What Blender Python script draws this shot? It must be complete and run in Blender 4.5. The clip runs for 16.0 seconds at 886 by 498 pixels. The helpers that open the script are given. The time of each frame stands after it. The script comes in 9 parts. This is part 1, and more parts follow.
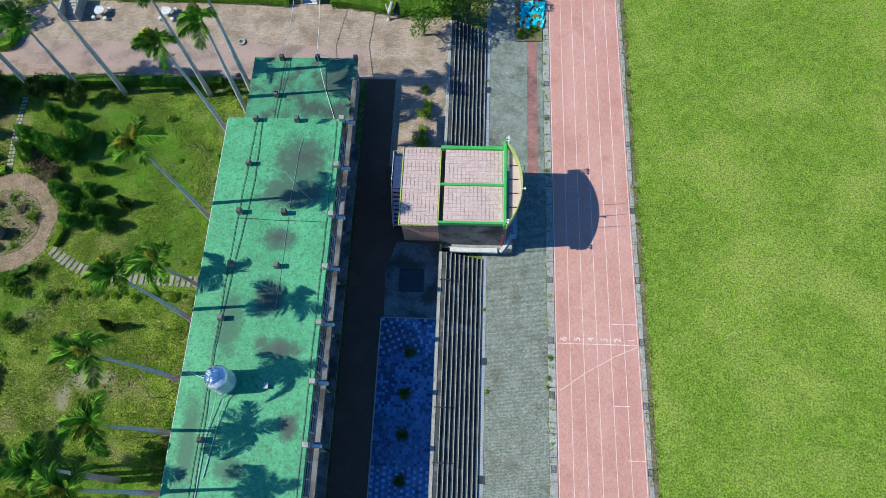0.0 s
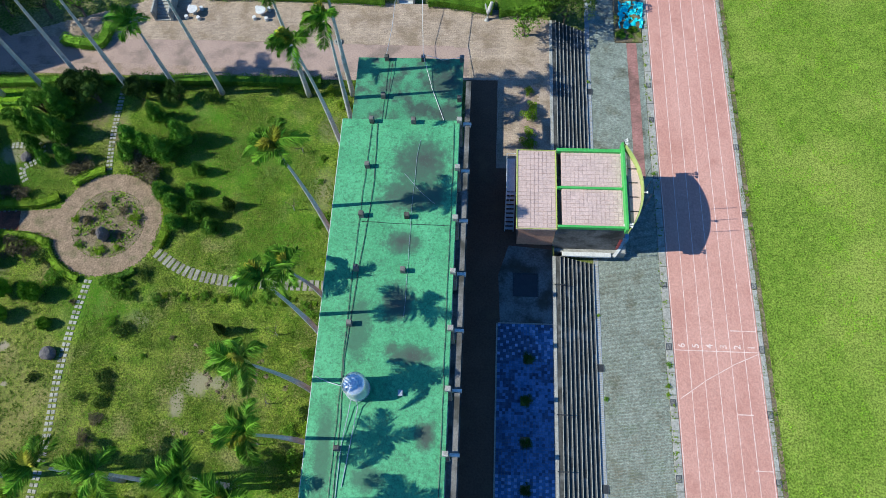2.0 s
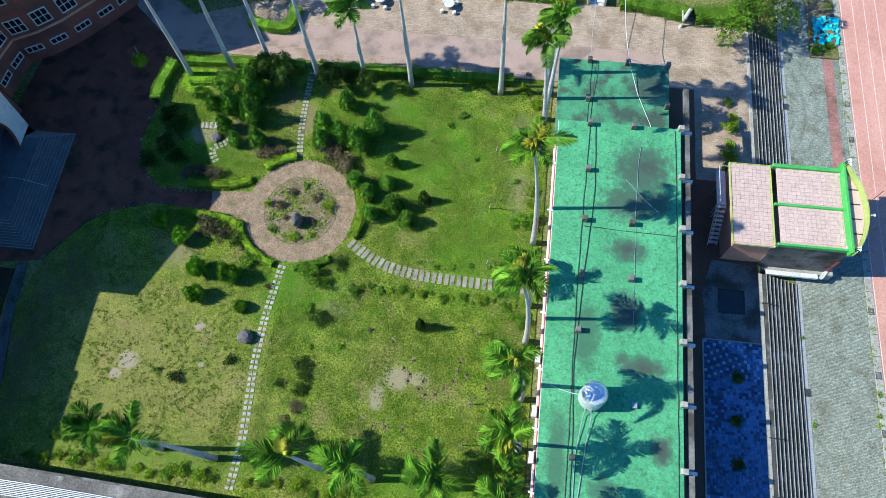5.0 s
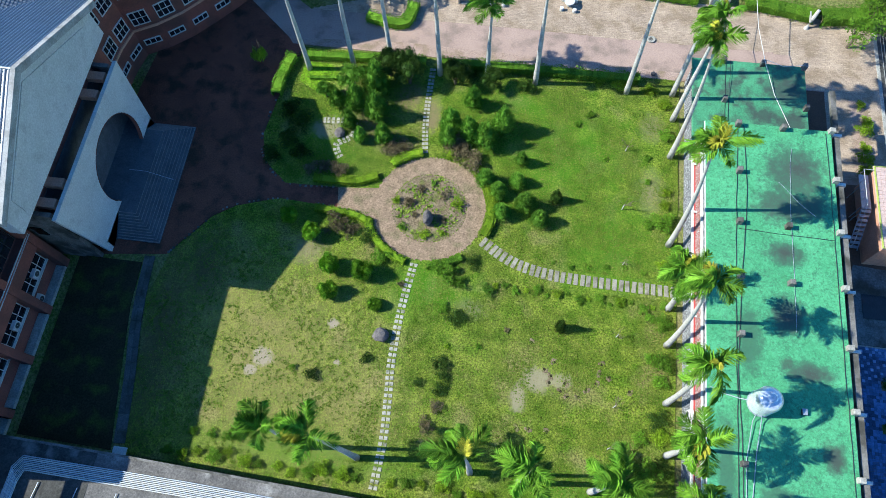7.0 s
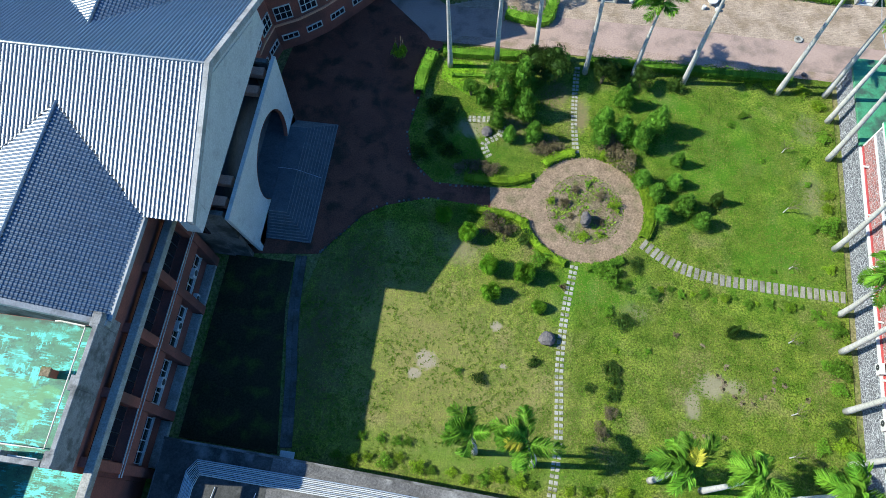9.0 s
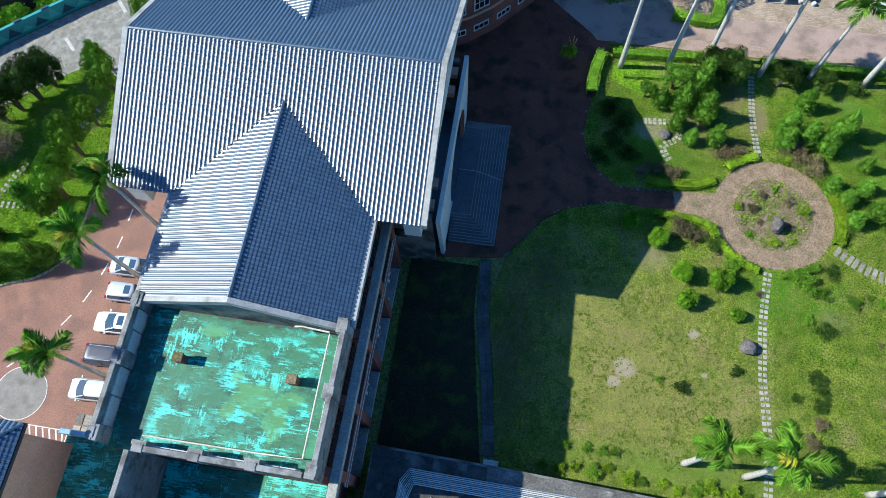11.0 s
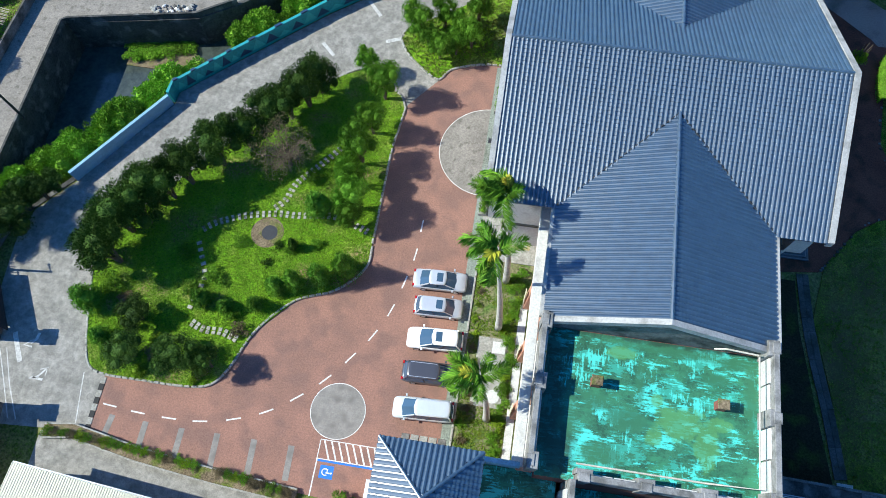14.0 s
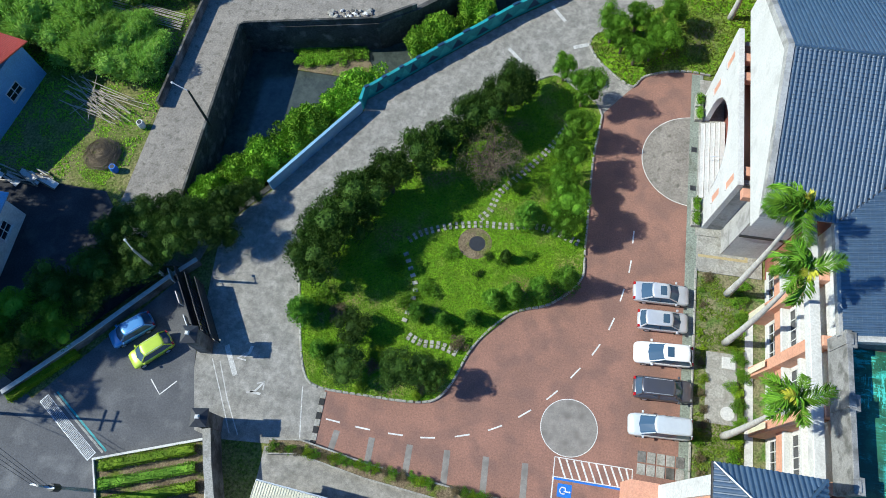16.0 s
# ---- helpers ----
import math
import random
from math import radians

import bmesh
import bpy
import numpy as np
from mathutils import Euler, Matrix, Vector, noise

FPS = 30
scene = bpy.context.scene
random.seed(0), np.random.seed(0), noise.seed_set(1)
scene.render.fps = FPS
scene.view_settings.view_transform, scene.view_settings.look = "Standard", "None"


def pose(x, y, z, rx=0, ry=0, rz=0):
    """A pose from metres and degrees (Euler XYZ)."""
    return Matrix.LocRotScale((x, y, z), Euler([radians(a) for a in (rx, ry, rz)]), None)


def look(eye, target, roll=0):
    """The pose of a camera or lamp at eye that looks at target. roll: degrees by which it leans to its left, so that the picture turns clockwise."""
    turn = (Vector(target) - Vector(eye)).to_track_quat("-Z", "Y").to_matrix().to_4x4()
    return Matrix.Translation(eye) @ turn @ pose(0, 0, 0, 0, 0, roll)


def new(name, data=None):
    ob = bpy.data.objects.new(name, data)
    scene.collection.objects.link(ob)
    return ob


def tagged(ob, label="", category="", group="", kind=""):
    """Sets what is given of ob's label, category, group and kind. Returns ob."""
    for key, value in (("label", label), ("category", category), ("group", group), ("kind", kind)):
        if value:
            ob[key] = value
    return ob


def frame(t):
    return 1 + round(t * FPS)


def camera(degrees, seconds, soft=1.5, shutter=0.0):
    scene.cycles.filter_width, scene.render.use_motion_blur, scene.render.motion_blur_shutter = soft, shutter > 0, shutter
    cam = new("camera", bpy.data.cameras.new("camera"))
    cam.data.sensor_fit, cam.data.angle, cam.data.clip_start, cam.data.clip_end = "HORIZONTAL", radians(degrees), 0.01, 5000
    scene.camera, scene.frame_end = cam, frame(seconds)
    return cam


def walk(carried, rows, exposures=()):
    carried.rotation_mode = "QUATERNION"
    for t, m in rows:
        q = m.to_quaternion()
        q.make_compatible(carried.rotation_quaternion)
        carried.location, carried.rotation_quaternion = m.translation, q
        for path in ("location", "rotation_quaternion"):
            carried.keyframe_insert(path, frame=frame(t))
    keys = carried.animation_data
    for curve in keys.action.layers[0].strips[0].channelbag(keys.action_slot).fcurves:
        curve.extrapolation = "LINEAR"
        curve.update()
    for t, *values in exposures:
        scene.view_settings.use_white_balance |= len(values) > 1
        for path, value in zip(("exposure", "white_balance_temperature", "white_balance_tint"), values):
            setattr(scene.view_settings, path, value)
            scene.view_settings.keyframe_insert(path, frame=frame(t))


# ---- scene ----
cam = camera(65.3, 16.0, 0.5)
PATH = [
    (0, (0.631, 0.08, 60.172), (0.543, 0.825, 58.318), -4.8),
    (0.5, (-1.786, 0.115, 60.007), (-1.876, 0.861, 58.153), -5.0),
    (1, (-4.339, 0.183, 59.799), (-4.429, 0.93, 57.946), -4.9),
    (1.5, (-6.916, 0.259, 59.626), (-7.008, 1.007, 57.773), -5.0),
    (2, (-9.585, 0.399, 59.611), (-9.681, 1.144, 57.757), -5.1),
    (2.5, (-12.257, 0.479, 59.534), (-12.363, 1.223, 57.681), -5.1),
    (3, (-14.873, 0.401, 59.492), (-14.994, 1.146, 57.64), -5.2),
    (3.5, (-17.58, 0.351, 59.48), (-17.716, 1.095, 57.628), -5.3),
    (4, (-20.371, 0.263, 59.472), (-20.519, 1.003, 57.62), -5.4),
    (4.2, (-21.49, 0.121, 59.435), (-21.639, 0.863, 57.584), -5.3),
    (6.3, (-33.855, -0.833, 58.981), (-34.01, -0.1, 57.127), -4.7),
    (6.5, (-34.994, -1.022, 58.98), (-35.151, -0.289, 57.127), -4.7),
    (7, (-37.92, -1.546, 58.783), (-38.083, -0.807, 56.932), -5.0),
    (7.5, (-41.279, -2.128, 58.63), (-41.441, -1.385, 56.781), -4.6),
    (8, (-44.792, -2.626, 58.472), (-44.952, -1.88, 56.623), -4.3),
    (8.2, (-46.297, -2.655, 58.374), (-46.454, -1.912, 56.524), -4.2),
    (10.3, (-62.696, -3.919, 57.733), (-62.865, -3.183, 55.881), -4.6),
    (10.5, (-64.426, -4.097, 57.672), (-64.593, -3.361, 55.821), -4.5),
    (11, (-68.763, -4.354, 57.544), (-68.93, -3.622, 55.69), -4.3),
    (11.5, (-73.121, -4.673, 57.39), (-73.287, -3.946, 55.535), -4.3),
    (12, (-77.384, -5.127, 57.209), (-77.557, -4.395, 55.355), -4.8),
    (12.5, (-81.913, -5.519, 57.131), (-82.085, -4.789, 55.277), -4.6),
    (13, (-86.362, -5.894, 57.04), (-86.538, -5.163, 55.186), -4.8),
    (13.5, (-91.002, -6.299, 57.005), (-91.177, -5.569, 55.151), -4.7),
    (14, (-95.727, -6.723, 56.957), (-95.898, -5.994, 55.103), -4.4),
    (14.5, (-100.22, -6.981, 56.796), (-100.399, -6.254, 54.942), -4.8),
    (15, (-104.818, -7.2, 56.766), (-104.998, -6.477, 54.91), -5.1),
    (15.5, (-109.503, -7.597, 56.761), (-109.682, -6.874, 54.904), -4.9),
    (16, (-114.122, -8.083, 56.753), (-114.302, -7.361, 54.896), -5.0),
]
walk(cam, [(t, look(eye, target, roll)) for t, eye, target, roll in PATH], [(0, 0.33, 5700, 6), (3.5, 0.48, 5700, 6), (7, 0.84, 5700, 6), (11, 0.64, 5700, 6), (13.5, 0.66, 5700, 6), (16, 0.4, 5700, 6)])

# ---- light ----
SUN_EL, SUN_AZ = 41.0, 5.4
world = bpy.data.worlds.new("sky")
scene.world = world
world.use_nodes = True
wn = world.node_tree.nodes
sky = wn.new("ShaderNodeTexSky")
sky.sky_type, sky.sun_disc = "NISHITA", False
sky.sun_elevation, sky.sun_rotation = radians(SUN_EL), radians(270 - SUN_AZ)
wn["Background"].inputs["Strength"].default_value = 0.128
sky.ozone_density, sky.dust_density = 3.0, 0.3
deep = wn.new("ShaderNodeHueSaturation")
deep.inputs["Saturation"].default_value = 1.3
deep.inputs["Hue"].default_value = 0.505
world.node_tree.links.new(sky.outputs[0], deep.inputs["Color"])
world.node_tree.links.new(deep.outputs[0], wn["Background"].inputs["Color"])
sun_data = bpy.data.lights.new("sun", "SUN")
sun_data.energy, sun_data.angle, sun_data.color = 5.0, radians(0.5), (1.0, 0.93, 0.75)
sun = new("sun", sun_data)
ce, se = math.cos(radians(SUN_EL)), math.sin(radians(SUN_EL))
sun.matrix_world = look((-200, -20, 200), (-200 + ce * math.cos(radians(SUN_AZ)), -20 + ce * math.sin(radians(SUN_AZ)), 200 - se))


# ---- materials ----
def mat(name, a, b=None, scale=1.0, fine=14.0, rough=0.85, bump=0.3, metal=0.0, stretch=(1, 1, 1), dirt=None, dirt_amount=0.5, dirt_scale=0.25, rand=0.0, bump_dist=0.02, contrast=(0.39, 0.61), grain=0.14, grain_scale=7.0):
    """Two colours mixed by a coarse and a fine noise in metres, an optional dirt colour in blotches, and relief."""
    m = bpy.data.materials.new(name)
    m.use_nodes = True
    nt = m.node_tree
    n, l = nt.nodes, nt.links
    p = n["Principled BSDF"]
    p.inputs["Roughness"].default_value, p.inputs["Metallic"].default_value = rough, metal
    if rough > 0.84:
        p.inputs["Specular IOR Level"].default_value = 0.108
    b = b or tuple(c * 0.75 for c in a)
    geo = n.new("ShaderNodeNewGeometry")
    mp = n.new("ShaderNodeMapping")
    mp.inputs["Scale"].default_value = stretch
    l.new(geo.outputs["Position"], mp.inputs["Vector"])
    n1 = n.new("ShaderNodeTexNoise")
    n1.inputs["Scale"].default_value, n1.inputs["Detail"].default_value = scale, 5
    n2 = n.new("ShaderNodeTexNoise")
    n2.inputs["Scale"].default_value, n2.inputs["Detail"].default_value, n2.inputs["Roughness"].default_value = fine * 0.55, 5, 0.7
    for k in (n1, n2):
        l.new(mp.outputs[0], k.inputs["Vector"])
    add = n.new("ShaderNodeMath")
    add.operation = "ADD"
    l.new(n1.outputs["Fac"], add.inputs[0])
    l.new(n2.outputs["Fac"], add.inputs[1])
    half = n.new("ShaderNodeMath")
    half.operation, half.inputs[1].default_value = "MULTIPLY", 0.5
    l.new(add.outputs[0], half.inputs[0])
    ramp = n.new("ShaderNodeMapRange")
    ramp.inputs["From Min"].default_value, ramp.inputs["From Max"].default_value = contrast
    l.new(half.outputs[0], ramp.inputs["Value"])
    mix = n.new("ShaderNodeMix")
    mix.data_type = "RGBA"
    mix.inputs["A"].default_value, mix.inputs["B"].default_value = (*a, 1), (*b, 1)
    l.new(ramp.outputs[0], mix.inputs["Factor"])
    col = mix.outputs["Result"]
    if dirt:
        n3 = n.new("ShaderNodeTexNoise")
        n3.inputs["Scale"].default_value, n3.inputs["Detail"].default_value = dirt_scale, 6
        l.new(geo.outputs["Position"], n3.inputs["Vector"])
        r3 = n.new("ShaderNodeMapRange")
        r3.inputs["From Min"].default_value, r3.inputs["From Max"].default_value = 0.62 - 0.3 * dirt_amount, 0.78 - 0.3 * dirt_amount
        l.new(n3.outputs["Fac"], r3.inputs["Value"])
        mx = n.new("ShaderNodeMix")
        mx.data_type = "RGBA"
        mx.inputs["B"].default_value = (*dirt, 1)
        l.new(r3.outputs[0], mx.inputs["Factor"])
        l.new(col, mx.inputs["A"])
        col = mx.outputs["Result"]
    if grain:
        ng = n.new("ShaderNodeTexNoise")
        ng.inputs["Scale"].default_value, ng.inputs["Detail"].default_value, ng.inputs["Roughness"].default_value = grain_scale, 4, 0.7
        l.new(geo.outputs["Position"], ng.inputs["Vector"])
        rg = n.new("ShaderNodeMapRange")
        rg.inputs["From Min"].default_value, rg.inputs["From Max"].default_value = 0.36, 0.64
        rg.inputs["To Min"].default_value, rg.inputs["To Max"].default_value = 1 - grain, 1 + grain
        l.new(ng.outputs["Fac"], rg.inputs["Value"])
        hg = n.new("ShaderNodeHueSaturation")
        l.new(rg.outputs[0], hg.inputs["Value"])
        l.new(col, hg.inputs["Color"])
        col = hg.outputs[0]
    if rand:
        info = n.new("ShaderNodeObjectInfo")
        r4 = n.new("ShaderNodeMapRange")
        r4.inputs["To Min"].default_value, r4.inputs["To Max"].default_value = 1 - rand, 1 + rand
        l.new(info.outputs["Random"], r4.inputs["Value"])
        r5 = n.new("ShaderNodeMapRange")
        r5.inputs["To Min"].default_value, r5.inputs["To Max"].default_value = 1 - rand, 1 + rand
        l.new(geo.outputs["Random Per Island"], r5.inputs["Value"])
        mul = n.new("ShaderNodeMath")
        mul.operation = "MULTIPLY"
        l.new(r4.outputs[0], mul.inputs[0])
        l.new(r5.outputs[0], mul.inputs[1])
        hsv = n.new("ShaderNodeHueSaturation")
        l.new(mul.outputs[0], hsv.inputs["Value"])
        l.new(col, hsv.inputs["Color"])
        col = hsv.outputs[0]
    l.new(col, p.inputs["Base Color"])
    if bump:
        bp = n.new("ShaderNodeBump")
        bp.inputs["Strength"].default_value, bp.inputs["Distance"].default_value = bump, bump_dist
        l.new(half.outputs[0], bp.inputs["Height"])
        l.new(bp.outputs[0], p.inputs["Normal"])
    return m


def blotches(m, spots, colour, soft=0.35, strength=1.0):
    """Stains, wear and painted shade at given places on a surface: (x, y, half-width, half-length), with ragged edges.
    """
    nt = m.node_tree
    n, l = nt.nodes, nt.links
    p = n["Principled BSDF"]
    src = p.inputs["Base Color"].links[0].from_socket
    geo = n.new("ShaderNodeNewGeometry")
    nz = n.new("ShaderNodeTexNoise")
    nz.inputs["Scale"].default_value, nz.inputs["Detail"].default_value, nz.inputs["Roughness"].default_value = 1.5, 8, 0.68
    l.new(geo.outputs["Position"], nz.inputs["Vector"])
    total = None
    for x, y, rx, ry in spots:
        mp = n.new("ShaderNodeMapping")
        mp.vector_type = "TEXTURE"
        mp.inputs["Location"].default_value, mp.inputs["Scale"].default_value = (x, y, 0), (rx, ry, 1e6)
        l.new(geo.outputs["Position"], mp.inputs["Vector"])
        ln = n.new("ShaderNodeVectorMath")
        ln.operation = "LENGTH"
        l.new(mp.outputs[0], ln.inputs[0])
        ad = n.new("ShaderNodeMath")
        ad.operation, ad.inputs[1].default_value = "MULTIPLY_ADD", 1.6
        l.new(nz.outputs["Fac"], ad.inputs[0])
        l.new(ln.outputs["Value"], ad.inputs[2])
        r = n.new("ShaderNodeMapRange")
        r.inputs["From Min"].default_value, r.inputs["From Max"].default_value = 1.8, 1.8 - soft
        r.inputs["To Max"].default_value = strength
        l.new(ad.outputs[0], r.inputs["Value"])
        if total is None:
            total = r.outputs[0]
        else:
            mxm = n.new("ShaderNodeMath")
            mxm.operation = "MAXIMUM"
            l.new(total, mxm.inputs[0])
            l.new(r.outputs[0], mxm.inputs[1])
            total = mxm.outputs[0]
    mx = n.new("ShaderNodeMix")
    mx.data_type = "RGBA"
    mx.inputs["B"].default_value = (*colour, 1)
    l.new(src, mx.inputs["A"])
    l.new(total, mx.inputs["Factor"])
    l.new(mx.outputs["Result"], p.inputs["Base Color"])
    return m


def contours(m, scale, width, colour, strength):
    """Thin wandering cracks and the rims of dried puddles."""
    n, l = m.node_tree.nodes, m.node_tree.links
    p = n["Principled BSDF"]
    base = p.inputs["Base Color"].links[0].from_socket
    geo = n.new("ShaderNodeNewGeometry")
    nz = n.new("ShaderNodeTexNoise")
    nz.inputs["Scale"].default_value, nz.inputs["Detail"].default_value, nz.inputs["Roughness"].default_value = scale, 6, 0.62
    l.new(geo.outputs["Position"], nz.inputs["Vector"])
    cmp_ = n.new("ShaderNodeMath")
    cmp_.operation, cmp_.inputs[1].default_value = "SUBTRACT", 0.5
    l.new(nz.outputs["Fac"], cmp_.inputs[0])
    ab = n.new("ShaderNodeMath")
    ab.operation = "ABSOLUTE"
    l.new(cmp_.outputs[0], ab.inputs[0])
    r = n.new("ShaderNodeMapRange")
    r.inputs["From Min"].default_value, r.inputs["From Max"].default_value = width, width * 0.3
    r.inputs["To Max"].default_value = strength
    l.new(ab.outputs[0], r.inputs["Value"])
    mx = n.new("ShaderNodeMix")
    mx.data_type = "RGBA"
    mx.inputs["B"].default_value = (*colour, 1)
    l.new(base, mx.inputs["A"])
    l.new(r.outputs[0], mx.inputs["Factor"])
    l.new(mx.outputs["Result"], p.inputs["Base Color"])


def glassy(name, col, rough=0.05):
    m = bpy.data.materials.new(name)
    m.use_nodes = True
    p = m.node_tree.nodes["Principled BSDF"]
    p.inputs["Base Color"].default_value = (*col, 1)
    p.inputs["Roughness"].default_value = rough
    p.inputs["Specular IOR Level"].default_value = 0.8
    return m


M_FIELD = mat("field_grass", (0.112, 0.182, 0.018), (0.178, 0.252, 0.031), 1.4, 10.0, 0.95, 1.0, contrast=(0.41, 0.59), dirt=(0.215, 0.27, 0.045), dirt_amount=0.4, dirt_scale=0.13, bump_dist=0.1, grain=0.55, grain_scale=6.0)
M_LAWN = mat("lawn_grass", (0.066, 0.12, 0.008), (0.165, 0.206, 0.026), 0.8, 16.0, 0.95, 1.0, contrast=(0.43, 0.57), dirt=(0.165, 0.165, 0.05), dirt_amount=0.36, dirt_scale=0.35, bump_dist=0.12, grain=0.62, grain_scale=6.0)
M_SHADESOIL = mat("shaded_mossy_soil", (0.042, 0.036, 0.02), (0.024, 0.024, 0.012), 0.5, 9.0, 0.95, 0.8, dirt=(0.05, 0.065, 0.015), dirt_amount=0.4, dirt_scale=0.6, bump_dist=0.08, grain=0.35, grain_scale=6.0)
M_LUSH = mat("island_grass", (0.078, 0.19, 0.006), (0.175, 0.305, 0.013), 0.6, 10.0, 0.95, 0.9, dirt=(0.2, 0.17, 0.07), dirt_amount=0.35, dirt_scale=0.3, bump_dist=0.1, grain=0.5, grain_scale=5.0)
M_WILD = mat("wild_ground", (0.075, 0.12, 0.012), (0.21, 0.185, 0.085), 0.2, 7.0, 0.95, 0.7, bump_dist=0.1, grain=0.45, grain_scale=5.0)
M_SOIL = mat("soil", (0.12, 0.09, 0.055), (0.22, 0.175, 0.11), 1.0, 12, 0.95, 0.7, dirt=(0.1, 0.13, 0.02), dirt_amount=0.35, dirt_scale=0.8, bump_dist=0.05, grain=0.4)
M_GREENROOF = mat("green_roof_paint", (0.062, 0.275, 0.115), (0.1, 0.375, 0.17), 0.6, 14.0, 0.66, 0.15, dirt=(0.05, 0.19, 0.085), dirt_amount=0.28, dirt_scale=3.2, contrast=(0.4, 0.6), grain=0.2, grain_scale=5.0)
M_LOWROOF = mat("stained_green_roof_paint", (0.045, 0.19, 0.09), (0.075, 0.28, 0.135), 0.5, 14.0, 0.7, 0.15, dirt=(0.045, 0.09, 0.06), dirt_amount=0.5, dirt_scale=0.9, contrast=(0.38, 0.62), grain=0.2)
M_PARAPETGREEN = mat("stage_green_paint", (0.06, 0.33, 0.06), (0.085, 0.4, 0.09), 1, 9, 0.5, 0.1)
M_TRACK = mat("track_clay", (0.445, 0.222, 0.175), (0.535, 0.3, 0.243), 0.3, 16, 0.9, 0.3, dirt=(0.43, 0.215, 0.17), dirt_amount=0.2, dirt_scale=0.4, stretch=(1, 0.35, 1))
M_CONC = mat("old_concrete", (0.37, 0.36, 0.32), (0.27, 0.26, 0.23), 0.9, 11, 0.9, 0.35, dirt=(0.25, 0.235, 0.2), dirt_amount=0.3, dirt_scale=1.3, grain=0.22)
M_ROADC = mat("concrete_road", (0.32, 0.303, 0.27), (0.2, 0.19, 0.168), 0.9, 18, 0.9, 0.35, dirt=(0.2, 0.193, 0.17), dirt_amount=0.3, dirt_scale=0.8, contrast=(0.4, 0.6), grain=0.2, grain_scale=2.2)
M_LANE = mat("stained_lane_concrete", (0.285, 0.258, 0.222), (0.2, 0.182, 0.157), 0.6, 18, 0.9, 0.3, dirt=(0.15, 0.138, 0.115), dirt_amount=0.3, dirt_scale=1.6, grain=0.2, grain_scale=5.0)
# Darker copy of the asphalt, with the back lane's shade in its colour.
M_DARKLANE = mat("shaded_asphalt", (0.05, 0.05, 0.055), (0.03, 0.03, 0.033), 0.4, 12, 0.88, 0.35, dirt=(0.07, 0.068, 0.066), dirt_amount=0.3, dirt_scale=0.5)
M_OLDSLAB = mat("grey_slab_concrete", (0.27, 0.25, 0.225), (0.21, 0.195, 0.175), 0.9, 14, 0.9, 0.3, dirt=(0.17, 0.155, 0.14), dirt_amount=0.3, dirt_scale=1.0, grain=0.1, grain_scale=4.0)
M_ASPHALT = mat("asphalt", (0.125, 0.126, 0.13), (0.09, 0.091, 0.095), 0.4, 12, 0.88, 0.35, dirt=(0.16, 0.16, 0.16), dirt_amount=0.3, dirt_scale=0.5)
M_GREYPAVE = mat("grey_pavers", (0.235, 0.26, 0.22), (0.175, 0.197, 0.163), 0.6, 16, 0.88, 0.4, dirt=(0.14, 0.145, 0.112), dirt_amount=0.24, dirt_scale=0.5, rand=0.18, grain=0.32)
M_REDPAVE = mat("red_pavers", (0.41, 0.21, 0.18), (0.3, 0.155, 0.135), 0.6, 12, 0.9, 0.4, dirt=(0.16, 0.1, 0.08), dirt_amount=0.4, rand=0.15)
M_WASH = mat("washed_pavers", (0.41, 0.32, 0.235), (0.285, 0.222, 0.165), 0.4, 9, 0.9, 0.4, dirt=(0.25, 0.19, 0.13), dirt_amount=0.5, dirt_scale=0.5, rand=0.12, grain=0.2)
M_PINKROAD = mat("pink_asphalt", (0.375, 0.272, 0.222), (0.295, 0.212, 0.176), 0.4, 10, 0.9, 0.3, dirt=(0.2, 0.155, 0.125), dirt_amount=0.4, dirt_scale=0.4, grain=0.12)
M_RING = mat("worn_brick_path", (0.285, 0.205, 0.14), (0.195, 0.14, 0.092), 1.2, 22, 0.9, 0.6, dirt=(0.17, 0.14, 0.08), dirt_amount=0.35, dirt_scale=0.9, contrast=(0.4, 0.6), grain=0.32, grain_scale=6.0)
M_STEPTILE = mat("grey_step_tiles", (0.11, 0.115, 0.125), (0.07, 0.073, 0.08), 1.2, 10, 0.7, 0.2)
M_DRIVE = mat("red_brick_paving", (0.3, 0.163, 0.122), (0.225, 0.13, 0.1), 0.3, 10, 0.88, 0.35, dirt=(0.21, 0.125, 0.1), dirt_amount=0.5, dirt_scale=0.5, contrast=(0.4, 0.6), grain=0.18, grain_scale=8.0)
# Mossy slab grey, lowered further to include the shade on the path.
M_SHADEPAVE = mat("mossy_shaded_slabs", (0.1, 0.103, 0.096), (0.06, 0.064, 0.057), 0.6, 16, 0.9, 0.4, dirt=(0.05, 0.052, 0.04), dirt_amount=0.35, dirt_scale=0.8, rand=0.2, grain=0.25)
# Red brick darkened in colour for the ground lying in the hall's shade.
M_COURT = mat("shaded_court_brick", (0.19, 0.073, 0.046), (0.115, 0.047, 0.032), 0.35, 16, 0.9, 0.4, dirt=(0.06, 0.036, 0.024), dirt_amount=0.45, dirt_scale=0.5, grain=0.25)
M_VERGE = mat("dusty_verge", (0.36, 0.27, 0.22), (0.28, 0.19, 0.15), 0.6, 12, 0.95, 0.4, dirt=(0.22, 0.17, 0.11), dirt_amount=0.4, dirt_scale=0.6, grain=0.25)
M_STRIP = mat("thin_dry_lawn", (0.13, 0.15, 0.05), (0.22, 0.19, 0.12), 0.7, 14, 0.95, 0.8, dirt=(0.07, 0.14, 0.02), dirt_amount=0.45, dirt_scale=0.8, bump_dist=0.06, grain=0.45, grain_scale=6.0)
